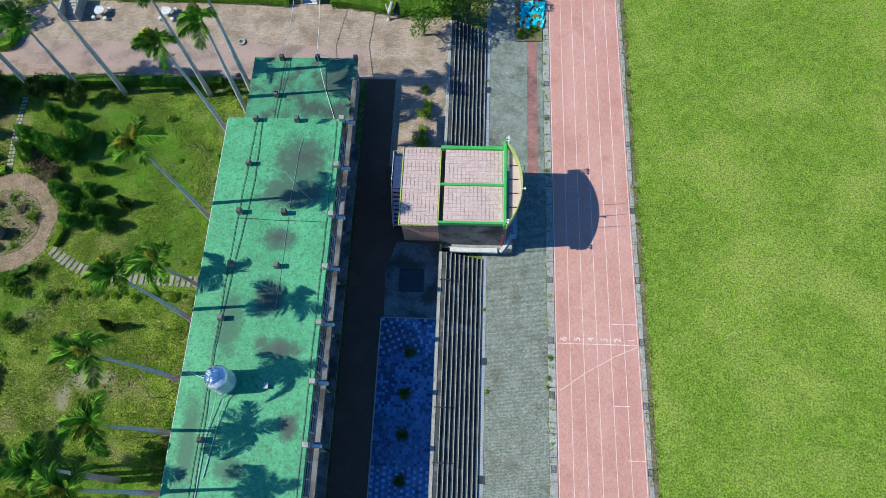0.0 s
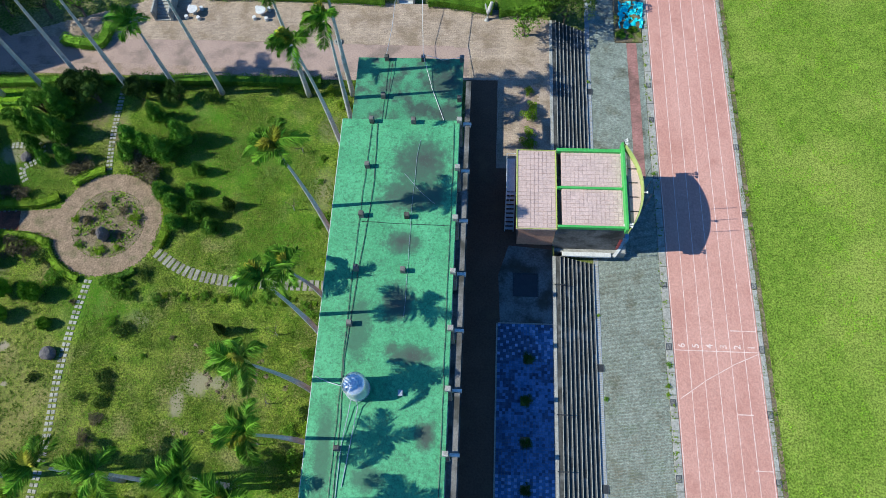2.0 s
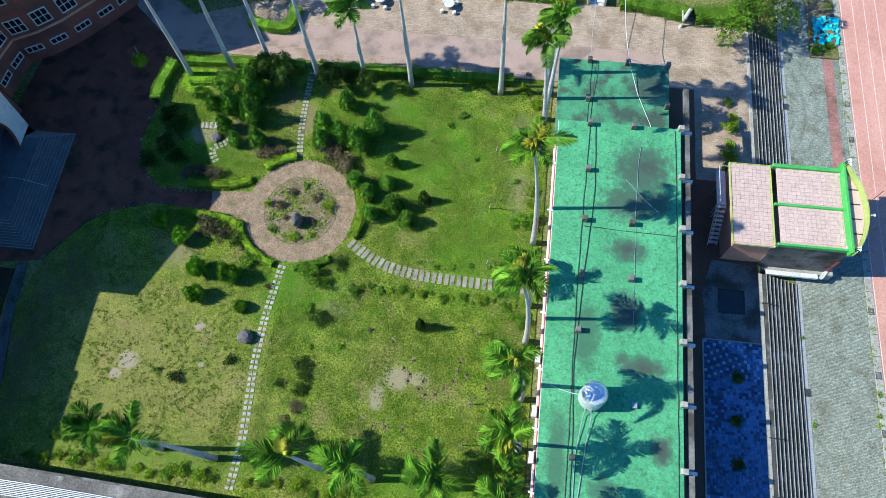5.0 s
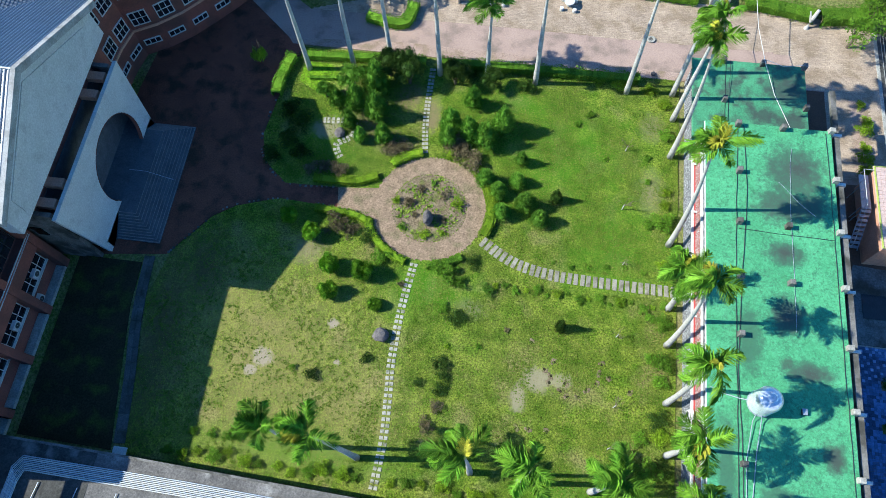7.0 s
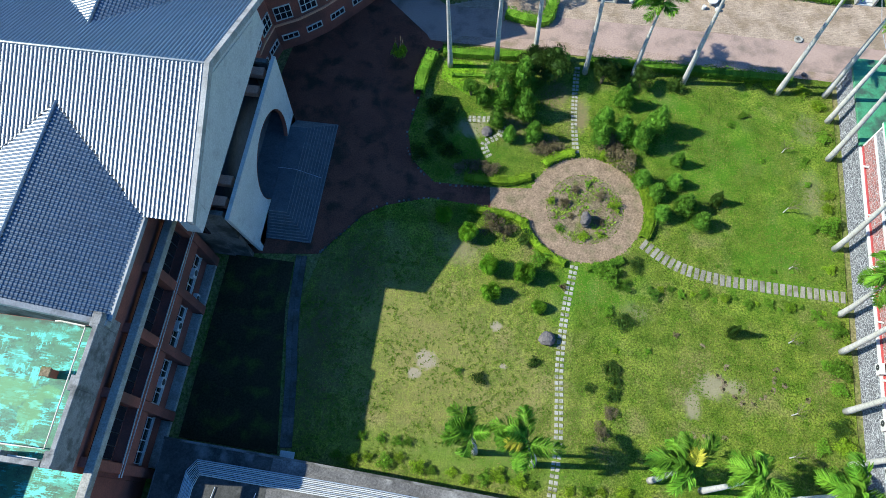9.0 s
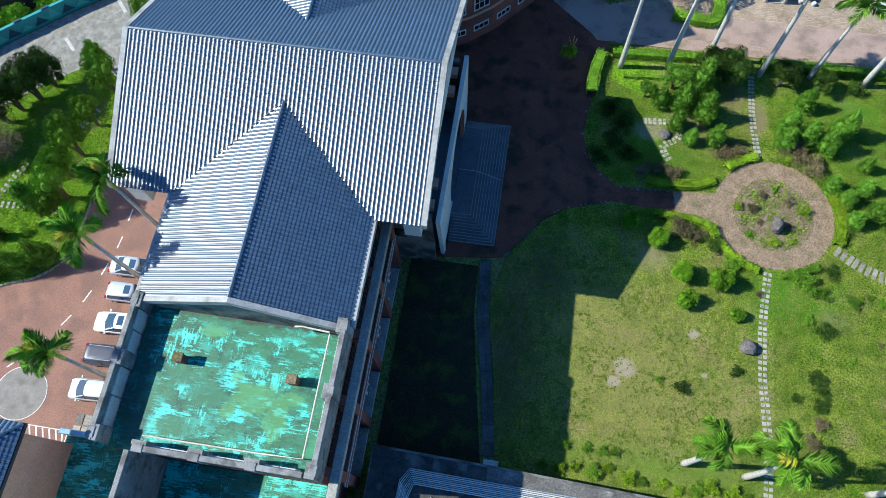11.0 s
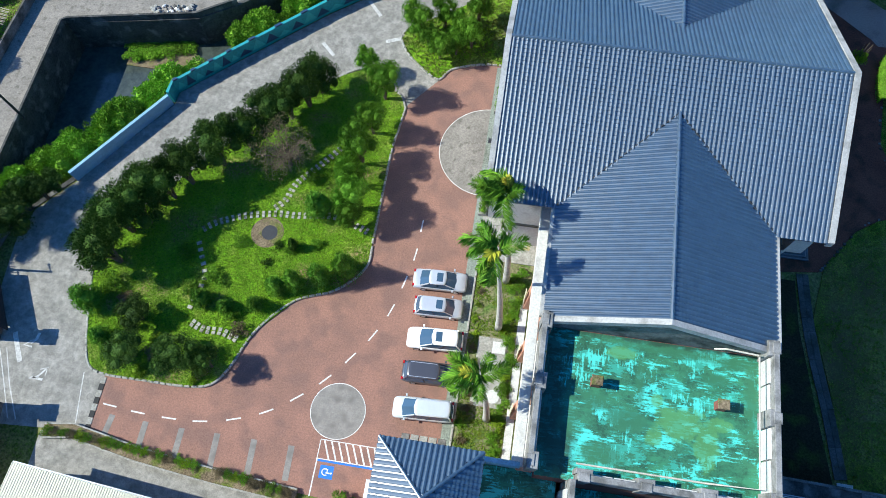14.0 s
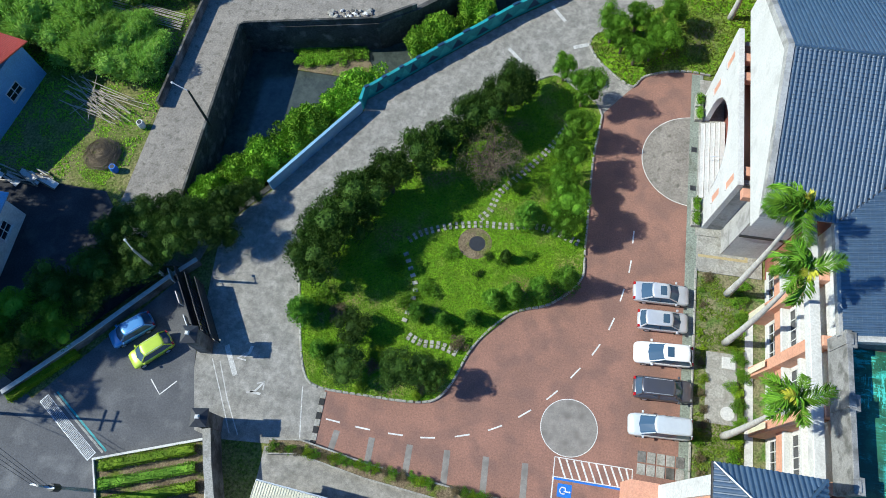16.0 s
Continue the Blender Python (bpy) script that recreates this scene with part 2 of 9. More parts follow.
M_DARKYARD = mat("dark_brown_yard", (0.15, 0.085, 0.055), (0.095, 0.055, 0.038), 0.4, 9, 0.9, 0.35, dirt=(0.15, 0.09, 0.055), dirt_amount=0.3, dirt_scale=0.4)
M_PALEYARD = mat("stained_pale_concrete", (0.2, 0.2, 0.19), (0.08, 0.078, 0.07), 0.5, 9, 0.9, 0.35, dirt=(0.07, 0.06, 0.045), dirt_amount=0.45, dirt_scale=0.5)
# Paver blue, deepened to hold the blue skylight of the shaded yard.
M_BLUEPAVE = mat("slate_pavers", (0.13, 0.2, 0.36), (0.085, 0.14, 0.27), 1.2, 12, 0.85, 0.3, rand=0.2)
M_WHITEPAVE = mat("white_pavers", (0.24, 0.32, 0.48), (0.17, 0.24, 0.38), 1.2, 12, 0.85, 0.3, rand=0.2)
M_STEPC = mat("stand_concrete", (0.21, 0.2, 0.185), (0.11, 0.105, 0.095), 0.7, 9, 0.9, 0.3, dirt=(0.06, 0.058, 0.05), dirt_amount=0.5, dirt_scale=0.6)
M_STAND = mat("black_concrete", (0.085, 0.083, 0.078), (0.04, 0.04, 0.036), 0.7, 9, 0.9, 0.3, dirt=(0.16, 0.155, 0.145), dirt_amount=0.25, dirt_scale=0.8)
M_WALKROOF = mat("weathered_walk_roof", (0.1, 0.095, 0.09), (0.17, 0.16, 0.15), 0.8, 8, 0.9, 0.35, dirt=(0.32, 0.31, 0.29), dirt_amount=0.22, dirt_scale=0.45, grain=0.28)
M_WHITE = mat("white_paint", (0.58, 0.575, 0.55), (0.51, 0.505, 0.48), 0.6, 9, 0.7, 0.1, dirt=(0.44, 0.43, 0.41), dirt_amount=0.2, dirt_scale=0.8)
M_LINE = mat("line_paint", (0.72, 0.71, 0.68), (0.5, 0.49, 0.46), 2.0, 14, 0.8, 0.15)
M_WORNLINE = mat("worn_road_paint", (0.6, 0.59, 0.56), (0.34, 0.33, 0.31), 2.5, 12, 0.85, 0.2)
M_SLAB = mat("mossy_slab_concrete", (0.4, 0.385, 0.33), (0.27, 0.26, 0.215), 1.5, 18, 0.9, 0.35, dirt=(0.12, 0.125, 0.07), dirt_amount=0.3, dirt_scale=1.5)
M_STEPSLAB = mat("worn_step_slab", (0.29, 0.27, 0.225), (0.19, 0.175, 0.14), 1.2, 16, 0.9, 0.35, dirt=(0.14, 0.13, 0.08), dirt_amount=0.3, dirt_scale=1.5, rand=0.15)
M_TRACKLINE = mat("worn_line_paint", (0.72, 0.6, 0.55), (0.58, 0.38, 0.32), 1.5, 20, 0.85, 0.15)
M_SALMON = mat("salmon_tile", (0.6, 0.32, 0.21), (0.52, 0.26, 0.17), 1.0, 14, 0.6, 0.15)
M_BRICK = mat("brick_tile_wall", (0.26, 0.085, 0.058), (0.175, 0.06, 0.044), 0.8, 12, 0.75, 0.25, dirt=(0.12, 0.05, 0.038), dirt_amount=0.4)
M_TILEBLUE = mat("blue_roof_tile", (0.036, 0.072, 0.122), (0.022, 0.047, 0.083), 1.5, 11, 0.42, 0.2, rand=0.08, grain=0.0)
for key, value in (("Specular IOR Level", 1.0), ("IOR", 1.7), ("Coat Weight", 0.25), ("Coat IOR", 1.7), ("Coat Roughness", 0.5)):
    M_TILEBLUE.node_tree.nodes["Principled BSDF"].inputs[key].default_value = value
M_TILEDARK = mat("navy_roof_tile", (0.04, 0.062, 0.1), (0.028, 0.045, 0.075), 0.4, 8, 0.36, 0.1, rand=0.1, grain=0.0)
M_PARAPET = mat("grey_granite_dash", (0.4, 0.395, 0.38), (0.31, 0.305, 0.29), 0.8, 16, 0.85, 0.25, dirt=(0.24, 0.235, 0.22), dirt_amount=0.4, dirt_scale=0.8)
M_STAGEROOF = mat("pink_grey_roof_tiles", (0.52, 0.385, 0.34), (0.46, 0.34, 0.3), 0.5, 10, 0.8, 0.2, rand=0.06)
M_STAGEJOINT = mat("stage_roof_bed", (0.5, 0.375, 0.335), (0.43, 0.325, 0.29), 0.8, 10, 0.9, 0.2)
M_DARK = mat("dark_metal", (0.03, 0.032, 0.036), (0.02, 0.021, 0.024), 2, 20, 0.5, 0.1)
M_STEEL = mat("stainless_steel", (0.75, 0.77, 0.8), (0.66, 0.68, 0.72), 2, 20, 0.32, 0.05, metal=0.55)
M_GALV = mat("galvanised_pipe", (0.42, 0.46, 0.5), (0.34, 0.37, 0.41), 2, 12, 0.5, 0.1, metal=0.4)
M_GRATE = mat("iron_grating", (0.07, 0.075, 0.08), (0.04, 0.042, 0.045), 2, 12, 0.6, 0.2)
M_GLASS = glassy("window_glass", (0.012, 0.016, 0.022))
M_TRUNK = mat("palm_trunk", (0.52, 0.5, 0.46), (0.37, 0.355, 0.32), 0.8, 10, 0.9, 0.3, stretch=(1, 1, 4))
M_SHAFT = mat("palm_crownshaft", (0.3, 0.38, 0.05), (0.4, 0.42, 0.07), 1, 8, 0.6, 0.1)
M_BARK = mat("bark", (0.15, 0.12, 0.09), (0.1, 0.08, 0.06), 1.5, 12, 0.9, 0.4)
M_TWIG = mat("dry_twigs", (0.18, 0.145, 0.1), (0.12, 0.095, 0.065), 1.5, 12, 0.9, 0.3)
M_ROCK = mat("rock", (0.16, 0.145, 0.14), (0.09, 0.08, 0.08), 1.5, 9, 0.9, 0.8, bump_dist=0.06)
M_GRAVEL = mat("crazy_stone", (0.2, 0.2, 0.21), (0.07, 0.07, 0.08), 3.0, 9, 0.85, 0.4)
M_REDSTONE = mat("red_crazy_stone", (0.36, 0.14, 0.12), (0.17, 0.09, 0.085), 3.0, 9, 0.85, 0.4)
M_REDTRIM = mat("red_rail_paint", (0.42, 0.06, 0.055), (0.34, 0.05, 0.05), 1, 12, 0.55, 0.1)
M_TEALWALL = mat("teal_wall_paint", (0.015, 0.2, 0.21), (0.03, 0.3, 0.31), 0.8, 9, 0.6, 0.12)
M_WALLBLUE = mat("pale_blue_wall_paint", (0.22, 0.4, 0.55), (0.18, 0.34, 0.48), 0.5, 9, 0.6, 0.12)
M_WATER = mat("canal_water", (0.07, 0.085, 0.075), (0.035, 0.045, 0.04), 0.6, 4, 0.14, 0.2, bump_dist=0.01, grain=0.0)
M_CREAM = mat("cream_sheet_roof", (0.66, 0.62, 0.45), (0.58, 0.54, 0.39), 0.5, 9, 0.5, 0.1)
M_REDSHEET = mat("red_sheet_roof", (0.55, 0.09, 0.05), (0.48, 0.08, 0.045), 0.5, 9, 0.5, 0.1)
M_BLUEHOUSE = mat("blue_house_paint", (0.16, 0.32, 0.52), (0.13, 0.27, 0.45), 0.5, 9, 0.7, 0.12)
M_YELLOW = mat("faded_yellow_tile", (0.42, 0.34, 0.17), (0.34, 0.28, 0.15), 1, 9, 0.7, 0.1)
M_CYAN = mat("cyan_tarpaulin", (0.05, 0.62, 0.66), (0.03, 0.45, 0.5), 2.0, 8, 0.5, 0.6, bump_dist=0.1)
M_BLUESIGN = mat("blue_sign_paint", (0.02, 0.16, 0.6), (0.02, 0.14, 0.5), 2, 12, 0.6, 0.1)
M_RUBBER = mat("rubber", (0.02, 0.02, 0.02), None, 4, 20, 0.8, 0.2)
M_WOODP = mat("weathered_poles", (0.45, 0.4, 0.32), (0.3, 0.27, 0.22), 2, 12, 0.85, 0.3)


def joints(m, scale, colour, width):
    """Pale mortar between broken stones."""
    n, l = m.node_tree.nodes, m.node_tree.links
    p = n["Principled BSDF"]
    src = p.inputs["Base Color"].links[0].from_socket
    geo = n.new("ShaderNodeNewGeometry")
    vo = n.new("ShaderNodeTexVoronoi")
    vo.feature = "DISTANCE_TO_EDGE"
    vo.inputs["Scale"].default_value = scale
    l.new(geo.outputs["Position"], vo.inputs["Vector"])
    r = n.new("ShaderNodeMapRange")
    r.inputs["From Min"].default_value, r.inputs["From Max"].default_value = width, width * 0.5
    l.new(vo.outputs["Distance"], r.inputs["Value"])
    mx = n.new("ShaderNodeMix")
    mx.data_type = "RGBA"
    mx.inputs["B"].default_value = (*colour, 1)
    l.new(src, mx.inputs["A"])
    l.new(r.outputs[0], mx.inputs["Factor"])
    l.new(mx.outputs["Result"], p.inputs["Base Color"])


joints(M_GRAVEL, 3.6, (0.43, 0.44, 0.45), 0.055)
joints(M_REDSTONE, 3.6, (0.43, 0.42, 0.42), 0.055)


def leaf(name, a, b, yellow=None):
    m = mat(name, a, b, 0.8, 6, 0.6, 0.0, rand=0.3, grain=0)
    p = m.node_tree.nodes["Principled BSDF"]
    p.inputs["Specular IOR Level"].default_value = 0.108
    return m


M_LEAF = leaf("leaf_green", (0.088, 0.2, 0.012), (0.145, 0.265, 0.02))
M_BUSH = leaf("bush_green", (0.11, 0.26, 0.013), (0.19, 0.34, 0.02))
M_LEAFDARK = leaf("leaf_dark", (0.028, 0.063, 0.009), (0.052, 0.096, 0.013))
M_LEAFPINE = leaf("juniper_green", (0.075, 0.185, 0.016), (0.135, 0.265, 0.025))
M_LEAFLIME = leaf("leaf_lime", (0.14, 0.25, 0.01), (0.22, 0.32, 0.016))
M_LEAFPURPLE = leaf("leaf_purple_brown", (0.125, 0.105, 0.05), (0.185, 0.15, 0.085))
M_FROND = leaf("palm_frond", (0.075, 0.195, 0.014), (0.17, 0.32, 0.024))
M_FRONDY = leaf("palm_frond_yellow", (0.36, 0.38, 0.03), (0.46, 0.42, 0.05))
M_BANKLEAF = leaf("bank_leaf", (0.14, 0.29, 0.018), (0.22, 0.37, 0.03))
M_BAMBOO = leaf("bamboo_leaf", (0.21, 0.37, 0.06), (0.3, 0.45, 0.09))
bn, bl = M_BAMBOO.node_tree.nodes, M_BAMBOO.node_tree.links
thin = bn.new("ShaderNodeBsdfTranslucent")
thin.inputs["Color"].default_value = (0.26, 0.44, 0.06, 1)
thin_mix = bn.new("ShaderNodeMixShader")
thin_mix.inputs[0].default_value = 0.4
bl.new(bn["Principled BSDF"].outputs[0], thin_mix.inputs[1])
bl.new(thin.outputs[0], thin_mix.inputs[2])
bl.new(thin_mix.outputs[0], bn["Material Output"].inputs["Surface"])
M_FIELDWEED = leaf("field_weed", (0.14, 0.28, 0.012), (0.2, 0.33, 0.02))
M_LEAFMID = leaf("conifer_green", (0.075, 0.175, 0.012), (0.12, 0.235, 0.018))
M_GRASSBLADE = leaf("grass_tufts", (0.085, 0.15, 0.01), (0.155, 0.205, 0.025))
M_FIELDBLADE = leaf("field_tufts", (0.1, 0.215, 0.01), (0.15, 0.25, 0.016))
M_DRYBLADE = leaf("dry_tufts", (0.2, 0.19, 0.05), (0.26, 0.235, 0.07))


# ---- mesh tools ----
class Shape:
    """Vertices and faces gathered for one mesh."""

    def __init__(self):
        self.v, self.f = [], []

    def add(self, verts, faces):
        k = len(self.v)
        self.v.extend(verts)
        self.f.extend([tuple(i + k for i in f) for f in faces])
        return self

    def box(self, x0, x1, y0, y1, z0, z1):
        return self.add([(x0, y0, z0), (x1, y0, z0), (x1, y1, z0), (x0, y1, z0), (x0, y0, z1), (x1, y0, z1), (x1, y1, z1), (x0, y1, z1)],
                        [(3, 2, 1, 0), (4, 5, 6, 7), (0, 1, 5, 4), (1, 2, 6, 5), (2, 3, 7, 6), (3, 0, 4, 7)])

    def cbox(self, x0, x1, y0, y1, z0, z1, c=0.04):
        """A box with its upper edges chamfered."""
        return self.loft([[(x0, y0, z0), (x1, y0, z0), (x1, y1, z0), (x0, y1, z0)], [(x0, y0, z1 - c), (x1, y0, z1 - c), (x1, y1, z1 - c), (x0, y1, z1 - c)],
                          [(x0 + c, y0 + c, z1), (x1 - c, y0 + c, z1), (x1 - c, y1 - c, z1), (x0 + c, y1 - c, z1)]])

    def loft(self, rings, caps=True):
        n = len(rings[0])
        v = [p for r in rings for p in r]
        f = []
        for k in range(len(rings) - 1):
            for i in range(n):
                j = (i + 1) % n
                f.append((k * n + i, k * n + j, (k + 1) * n + j, (k + 1) * n + i))
        if caps:
            f.append(tuple(reversed(range(n))))
            f.append(tuple((len(rings) - 1) * n + i for i in range(n)))
        return self.add(v, f)

    def prism(self, pts, z0, z1):
        area = sum(a[0] * b[1] - b[0] * a[1] for a, b in zip(pts, pts[1:] + pts[:1]))
        if area < 0:
            pts = pts[::-1]
        return self.loft([[(x, y, z0) for x, y in pts], [(x, y, z1) for x, y in pts]])

    def tube(self, pts, r0, r1=None, seg=6):
        r1 = r0 if r1 is None else r1
        rings = []
        for k, p in enumerate(pts):
            p = Vector(p)
            d = (Vector(pts[min(k + 1, len(pts) - 1)]) - Vector(pts[max(k - 1, 0)])).normalized()
            side = d.cross(Vector((0, 0, 1))) if abs(d.z) < 0.95 else d.cross(Vector((0, 1, 0)))
            side.normalize()
            up = side.cross(d)
            r = r0 + (r1 - r0) * k / max(1, len(pts) - 1)
            rings.append([tuple(p + r * (math.cos(2 * math.pi * i / seg) * side + math.sin(2 * math.pi * i / seg) * up)) for i in range(seg)])
        return self.loft(rings)

    def ring(self, cx, cy, r0, r1, z0, z1, a0=0, a1=360, seg=48):
        """A curved strip of ground or kerb, between two radii."""
        pts = []
        for k in range(seg + 1):
            a = radians(a0 + (a1 - a0) * k / seg)
            pts.append((cx + r1 * math.cos(a), cy + r1 * math.sin(a)))
        for k in range(seg, -1, -1):
            a = radians(a0 + (a1 - a0) * k / seg)
            pts.append((cx + r0 * math.cos(a), cy + r0 * math.sin(a)))
        n = seg + 1
        v = [(x, y, z) for z in (z0, z1) for x, y in pts]
        f = []
        m = 2 * n
        for k in range(seg):
            f.append((m + k, m + k + 1, m + m - 2 - k, m + m - 1 - k))
        for k in range(m):
            j = (k + 1) % m
            f.append((k, j, m + j, m + k))
        return self.add(v, f)

    def mesh(self, name, material, smooth=False):
        me = bpy.data.meshes.new(name)
        me.from_pydata(self.v, [], self.f)
        if material:
            me.materials.append(material)
        if smooth:
            me.shade_smooth()
        me.update()
        return me


def part(name, shape, material, parent=None, label="", smooth=False, at=None):
    ob = new(name, shape.mesh(name, material, smooth) if isinstance(shape, Shape) else shape)
    if parent:
        ob.parent = parent
    if at is not None:
        ob.matrix_basis = at
    if label:
        ob["label"] = label
    return ob


def thing(name, label, category, group="", kind="", at=None):
    ob = new(name)
    if at is not None:
        ob.matrix_basis = at
    return tagged(ob, label, category, group, kind)


def setting(name, shape, material, label="", smooth=False):
    return tagged(part(name, shape, material, None, "", smooth), label, "", "", "structure")


def strip(pts, width, closed=False):
    """The two sides of a band along a line."""
    n = len(pts)
    left, right = [], []
    for k in range(n):
        a = pts[(k - 1) % n] if closed or k else pts[k]
        b = pts[(k + 1) % n] if closed or k < n - 1 else pts[k]
        d = Vector((b[0] - a[0], b[1] - a[1])).normalized()
        nx, ny = -d.y * width / 2, d.x * width / 2
        left.append((pts[k][0] + nx, pts[k][1] + ny))
        right.append((pts[k][0] - nx, pts[k][1] - ny))
    return left, right


def band(shape, pts, width, z0, z1, closed=False):
    left, right = strip(pts, width, closed)
    n = len(pts)
    v = [(x, y, z0) for x, y in left] + [(x, y, z0) for x, y in right] + [(x, y, z1) for x, y in left] + [(x, y, z1) for x, y in right]
    f = []
    for k in range(n if closed else n - 1):
        j = (k + 1) % n
        f += [(2 * n + k, 3 * n + k, 3 * n + j, 2 * n + j), (k, 2 * n + k, 2 * n + j, j), (n + k, n + j, 3 * n + j, 3 * n + k)]
    if not closed:
        f += [(0, n, 3 * n, 2 * n), (n - 1, 3 * n - 1, 4 * n - 1, 2 * n - 1)]
    return shape.add(v, f)


def smooth_line(pts, step=0.8):
    """A rounded line through points."""
    out = []
    n = len(pts)
    for k in range(n - 1):
        p0, p1, p2, p3 = pts[max(k - 1, 0)], pts[k], pts[k + 1], pts[min(k + 2, n - 1)]
        m = max(1, int(math.dist(p1, p2) / step))
        for i in range(m):
            t = i / m
            out.append(tuple(0.5 * ((2 * b) + (c - a) * t + (2 * a - 5 * b + 4 * c - d) * t * t + (3 * b - a - 3 * c + d) * t ** 3) for a, b, c, d in zip(p0, p1, p2, p3)))
    out.append(pts[-1])
    return out


def inside(p, poly):
    x, y = p[0], p[1]
    hit = False
    for (x0, y0), (x1, y1) in zip(poly, poly[1:] + poly[:1]):
        if (y0 > y) != (y1 > y) and x < (x1 - x0) * (y - y0) / (y1 - y0) + x0:
            hit = not hit
    return hit


# ---- the ground ----
LOW = -1.8
CANAL = [(-144.2, 14.8), (-144.2, 35.1), (-136.4, 36.5), (-130.3, 37.6), (-126.6, 39.9), (-115, 49.5), (-95, 64), (-84, 68), (-84, 62.6), (-95, 56.1), (-108, 47.1), (-116.9, 40.3), (-124.6, 33.4), (-129.7, 28.6), (-129.8, 27.4), (-136.4, 17.8), (-139.5, 14.0)]


def ground_sheet():
    bm = bmesh.new()
    def loop(pts, z):
        vs = [bm.verts.new((x, y, z)) for x, y in pts]
        return [bm.edges.new((a, b)) for a, b in zip(vs, vs[1:] + vs[:1])]
    e = loop([(-1500, -1500), (-2.4, -1500), (-2.4, 1500), (-1500, 1500)], -0.06)
    e += loop(CANAL, -0.06)
    bmesh.ops.triangle_fill(bm, edges=e, use_beauty=True, normal=(0, 0, 1))
    vs = [bm.verts.new(p) for p in ((-2.4, -1500, LOW - 0.06), (1500, -1500, LOW - 0.06), (1500, 1500, LOW - 0.06), (-2.4, 1500, LOW - 0.06), (-2.4, -1500, -0.06), (-2.4, 1500, -0.06))]
    bm.faces.new(vs[:4])
    bm.faces.new((vs[0], vs[3], vs[5], vs[4]))
    me = bpy.data.meshes.new("ground")
    bm.to_mesh(me)
    bm.free()
    me.materials.append(M_WILD)
    return tagged(new("ground", me), "rough grassy ground around the school", "ground", "", "structure")


ground_sheet()

# playing field and running track
setting("field", Shape().box(16.4, 190, -160, 220, LOW - 0.1, LOW), M_FIELD, "mown green grass playing field")
setting("track", Shape().box(8.32, 15.88, -160, 220, LOW - 0.1, LOW + 0.02), M_TRACK, "red clay running track with white lanes")
for k in range(7):
    x = 8.4 + k * 1.225
    setting("track_line", Shape().box(x - 0.03, x + 0.03, -160, 220, LOW + 0.02, LOW + 0.024), M_TRACKLINE)
setting("start_line", Shape().box(8.4, 15.75, 15.98, 16.05, LOW + 0.02, LOW + 0.026), M_TRACKLINE)
for x0, x1, y in ((13.5, 15.7, 17.95), (13.35, 14.7, 10.5), (13.35, 15.7, -2.0), (14.3, 15.7, 5.9)):
    setting("track_mark", Shape().box(x0, x1, y - 0.04, y + 0.04, LOW + 0.02, LOW + 0.026), M_TRACKLINE)
diag = Shape()
band(diag, [(8.6, 11.7), (11.0, 13.4), (13.6, 14.9), (15.8, 15.9)], 0.06, LOW + 0.02, LOW + 0.027)
setting("track_diagonal_line", diag, M_TRACKLINE)
for k, digit in enumerate("654321"):
    cu = bpy.data.curves.new("lane_number", "FONT")
    cu.body, cu.size, cu.align_x, cu.extrude = digit, 0.85, "CENTER", 0.002
    cu.offset = 0.012
    cu.materials.append(M_TRACKLINE)
    ob = new("lane_number", cu)
    ob.matrix_basis = pose(9.33 + k * 1.225, 16.45, LOW + 0.026, 0, 0, 90)
    tagged(ob, "white lane number painted on the track", "lane number", "lane numbers", "structure")

# kerbs beside the track, in separate lengths
kerb_w, kerb_e = Shape(), Shape()
y = -40.0
while y < 75:
    kerb_w.cbox(7.62, 8.30, y, y + 1.96, LOW - 0.1, LOW + 0.03 + random.uniform(-0.01, 0.01), 0.03)
    kerb_e.cbox(15.92, 16.32 + random.uniform(-0.03, 0.05), y, y + 1.96, LOW - 0.1, LOW + 0.03 + random.uniform(-0.01, 0.01), 0.03)
    y += 2.0
setting("kerb", kerb_w, M_CONC)
setting("kerb", kerb_e, M_CONC)


def grating(x, y, w, d, z, bars=6):
    g = thing("drain_grate", "dark iron drain grate set in concrete", "drain grate", "drain grates", at=pose(x, y, z))
    fr = Shape()
    for a, b, c, e in ((-w / 2, w / 2, -d / 2, -d / 2 + 0.05), (-w / 2, w / 2, d / 2 - 0.05, d / 2), (-w / 2, -w / 2 + 0.05, -d / 2 + 0.05, d / 2 - 0.05), (w / 2 - 0.05, w / 2, -d / 2 + 0.05, d / 2 - 0.05)):
        fr.box(a, b, c, e, -0.03, 0.045)
    part("frame", fr, M_GRATE, g)
    bs = Shape().box(-w / 2 + 0.03, w / 2 - 0.03, -d / 2 + 0.03, d / 2 - 0.03, -0.05, 0.012)
    part("pit", bs, M_DARK, g)
    for k in range(bars):
        xx = -w / 2 + (k + 1) * w / (bars + 1)
        part("bar", Shape().box(xx - 0.018, xx + 0.018, -d / 2 + 0.05, d / 2 - 0.05, 0.014, 0.04), M_GRATE, g)
    return g


for x, ys in ((7.92, (44.2, 40.0, 33.5, 22.1, 16.3, 11.3, 5.0, -1.5)), (16.1, (37, 29.5, 22.3, 16.3, 10.6, 5.0, -1.2))):
    for y in ys:
        grating(x, y, 0.5, 0.62, LOW)


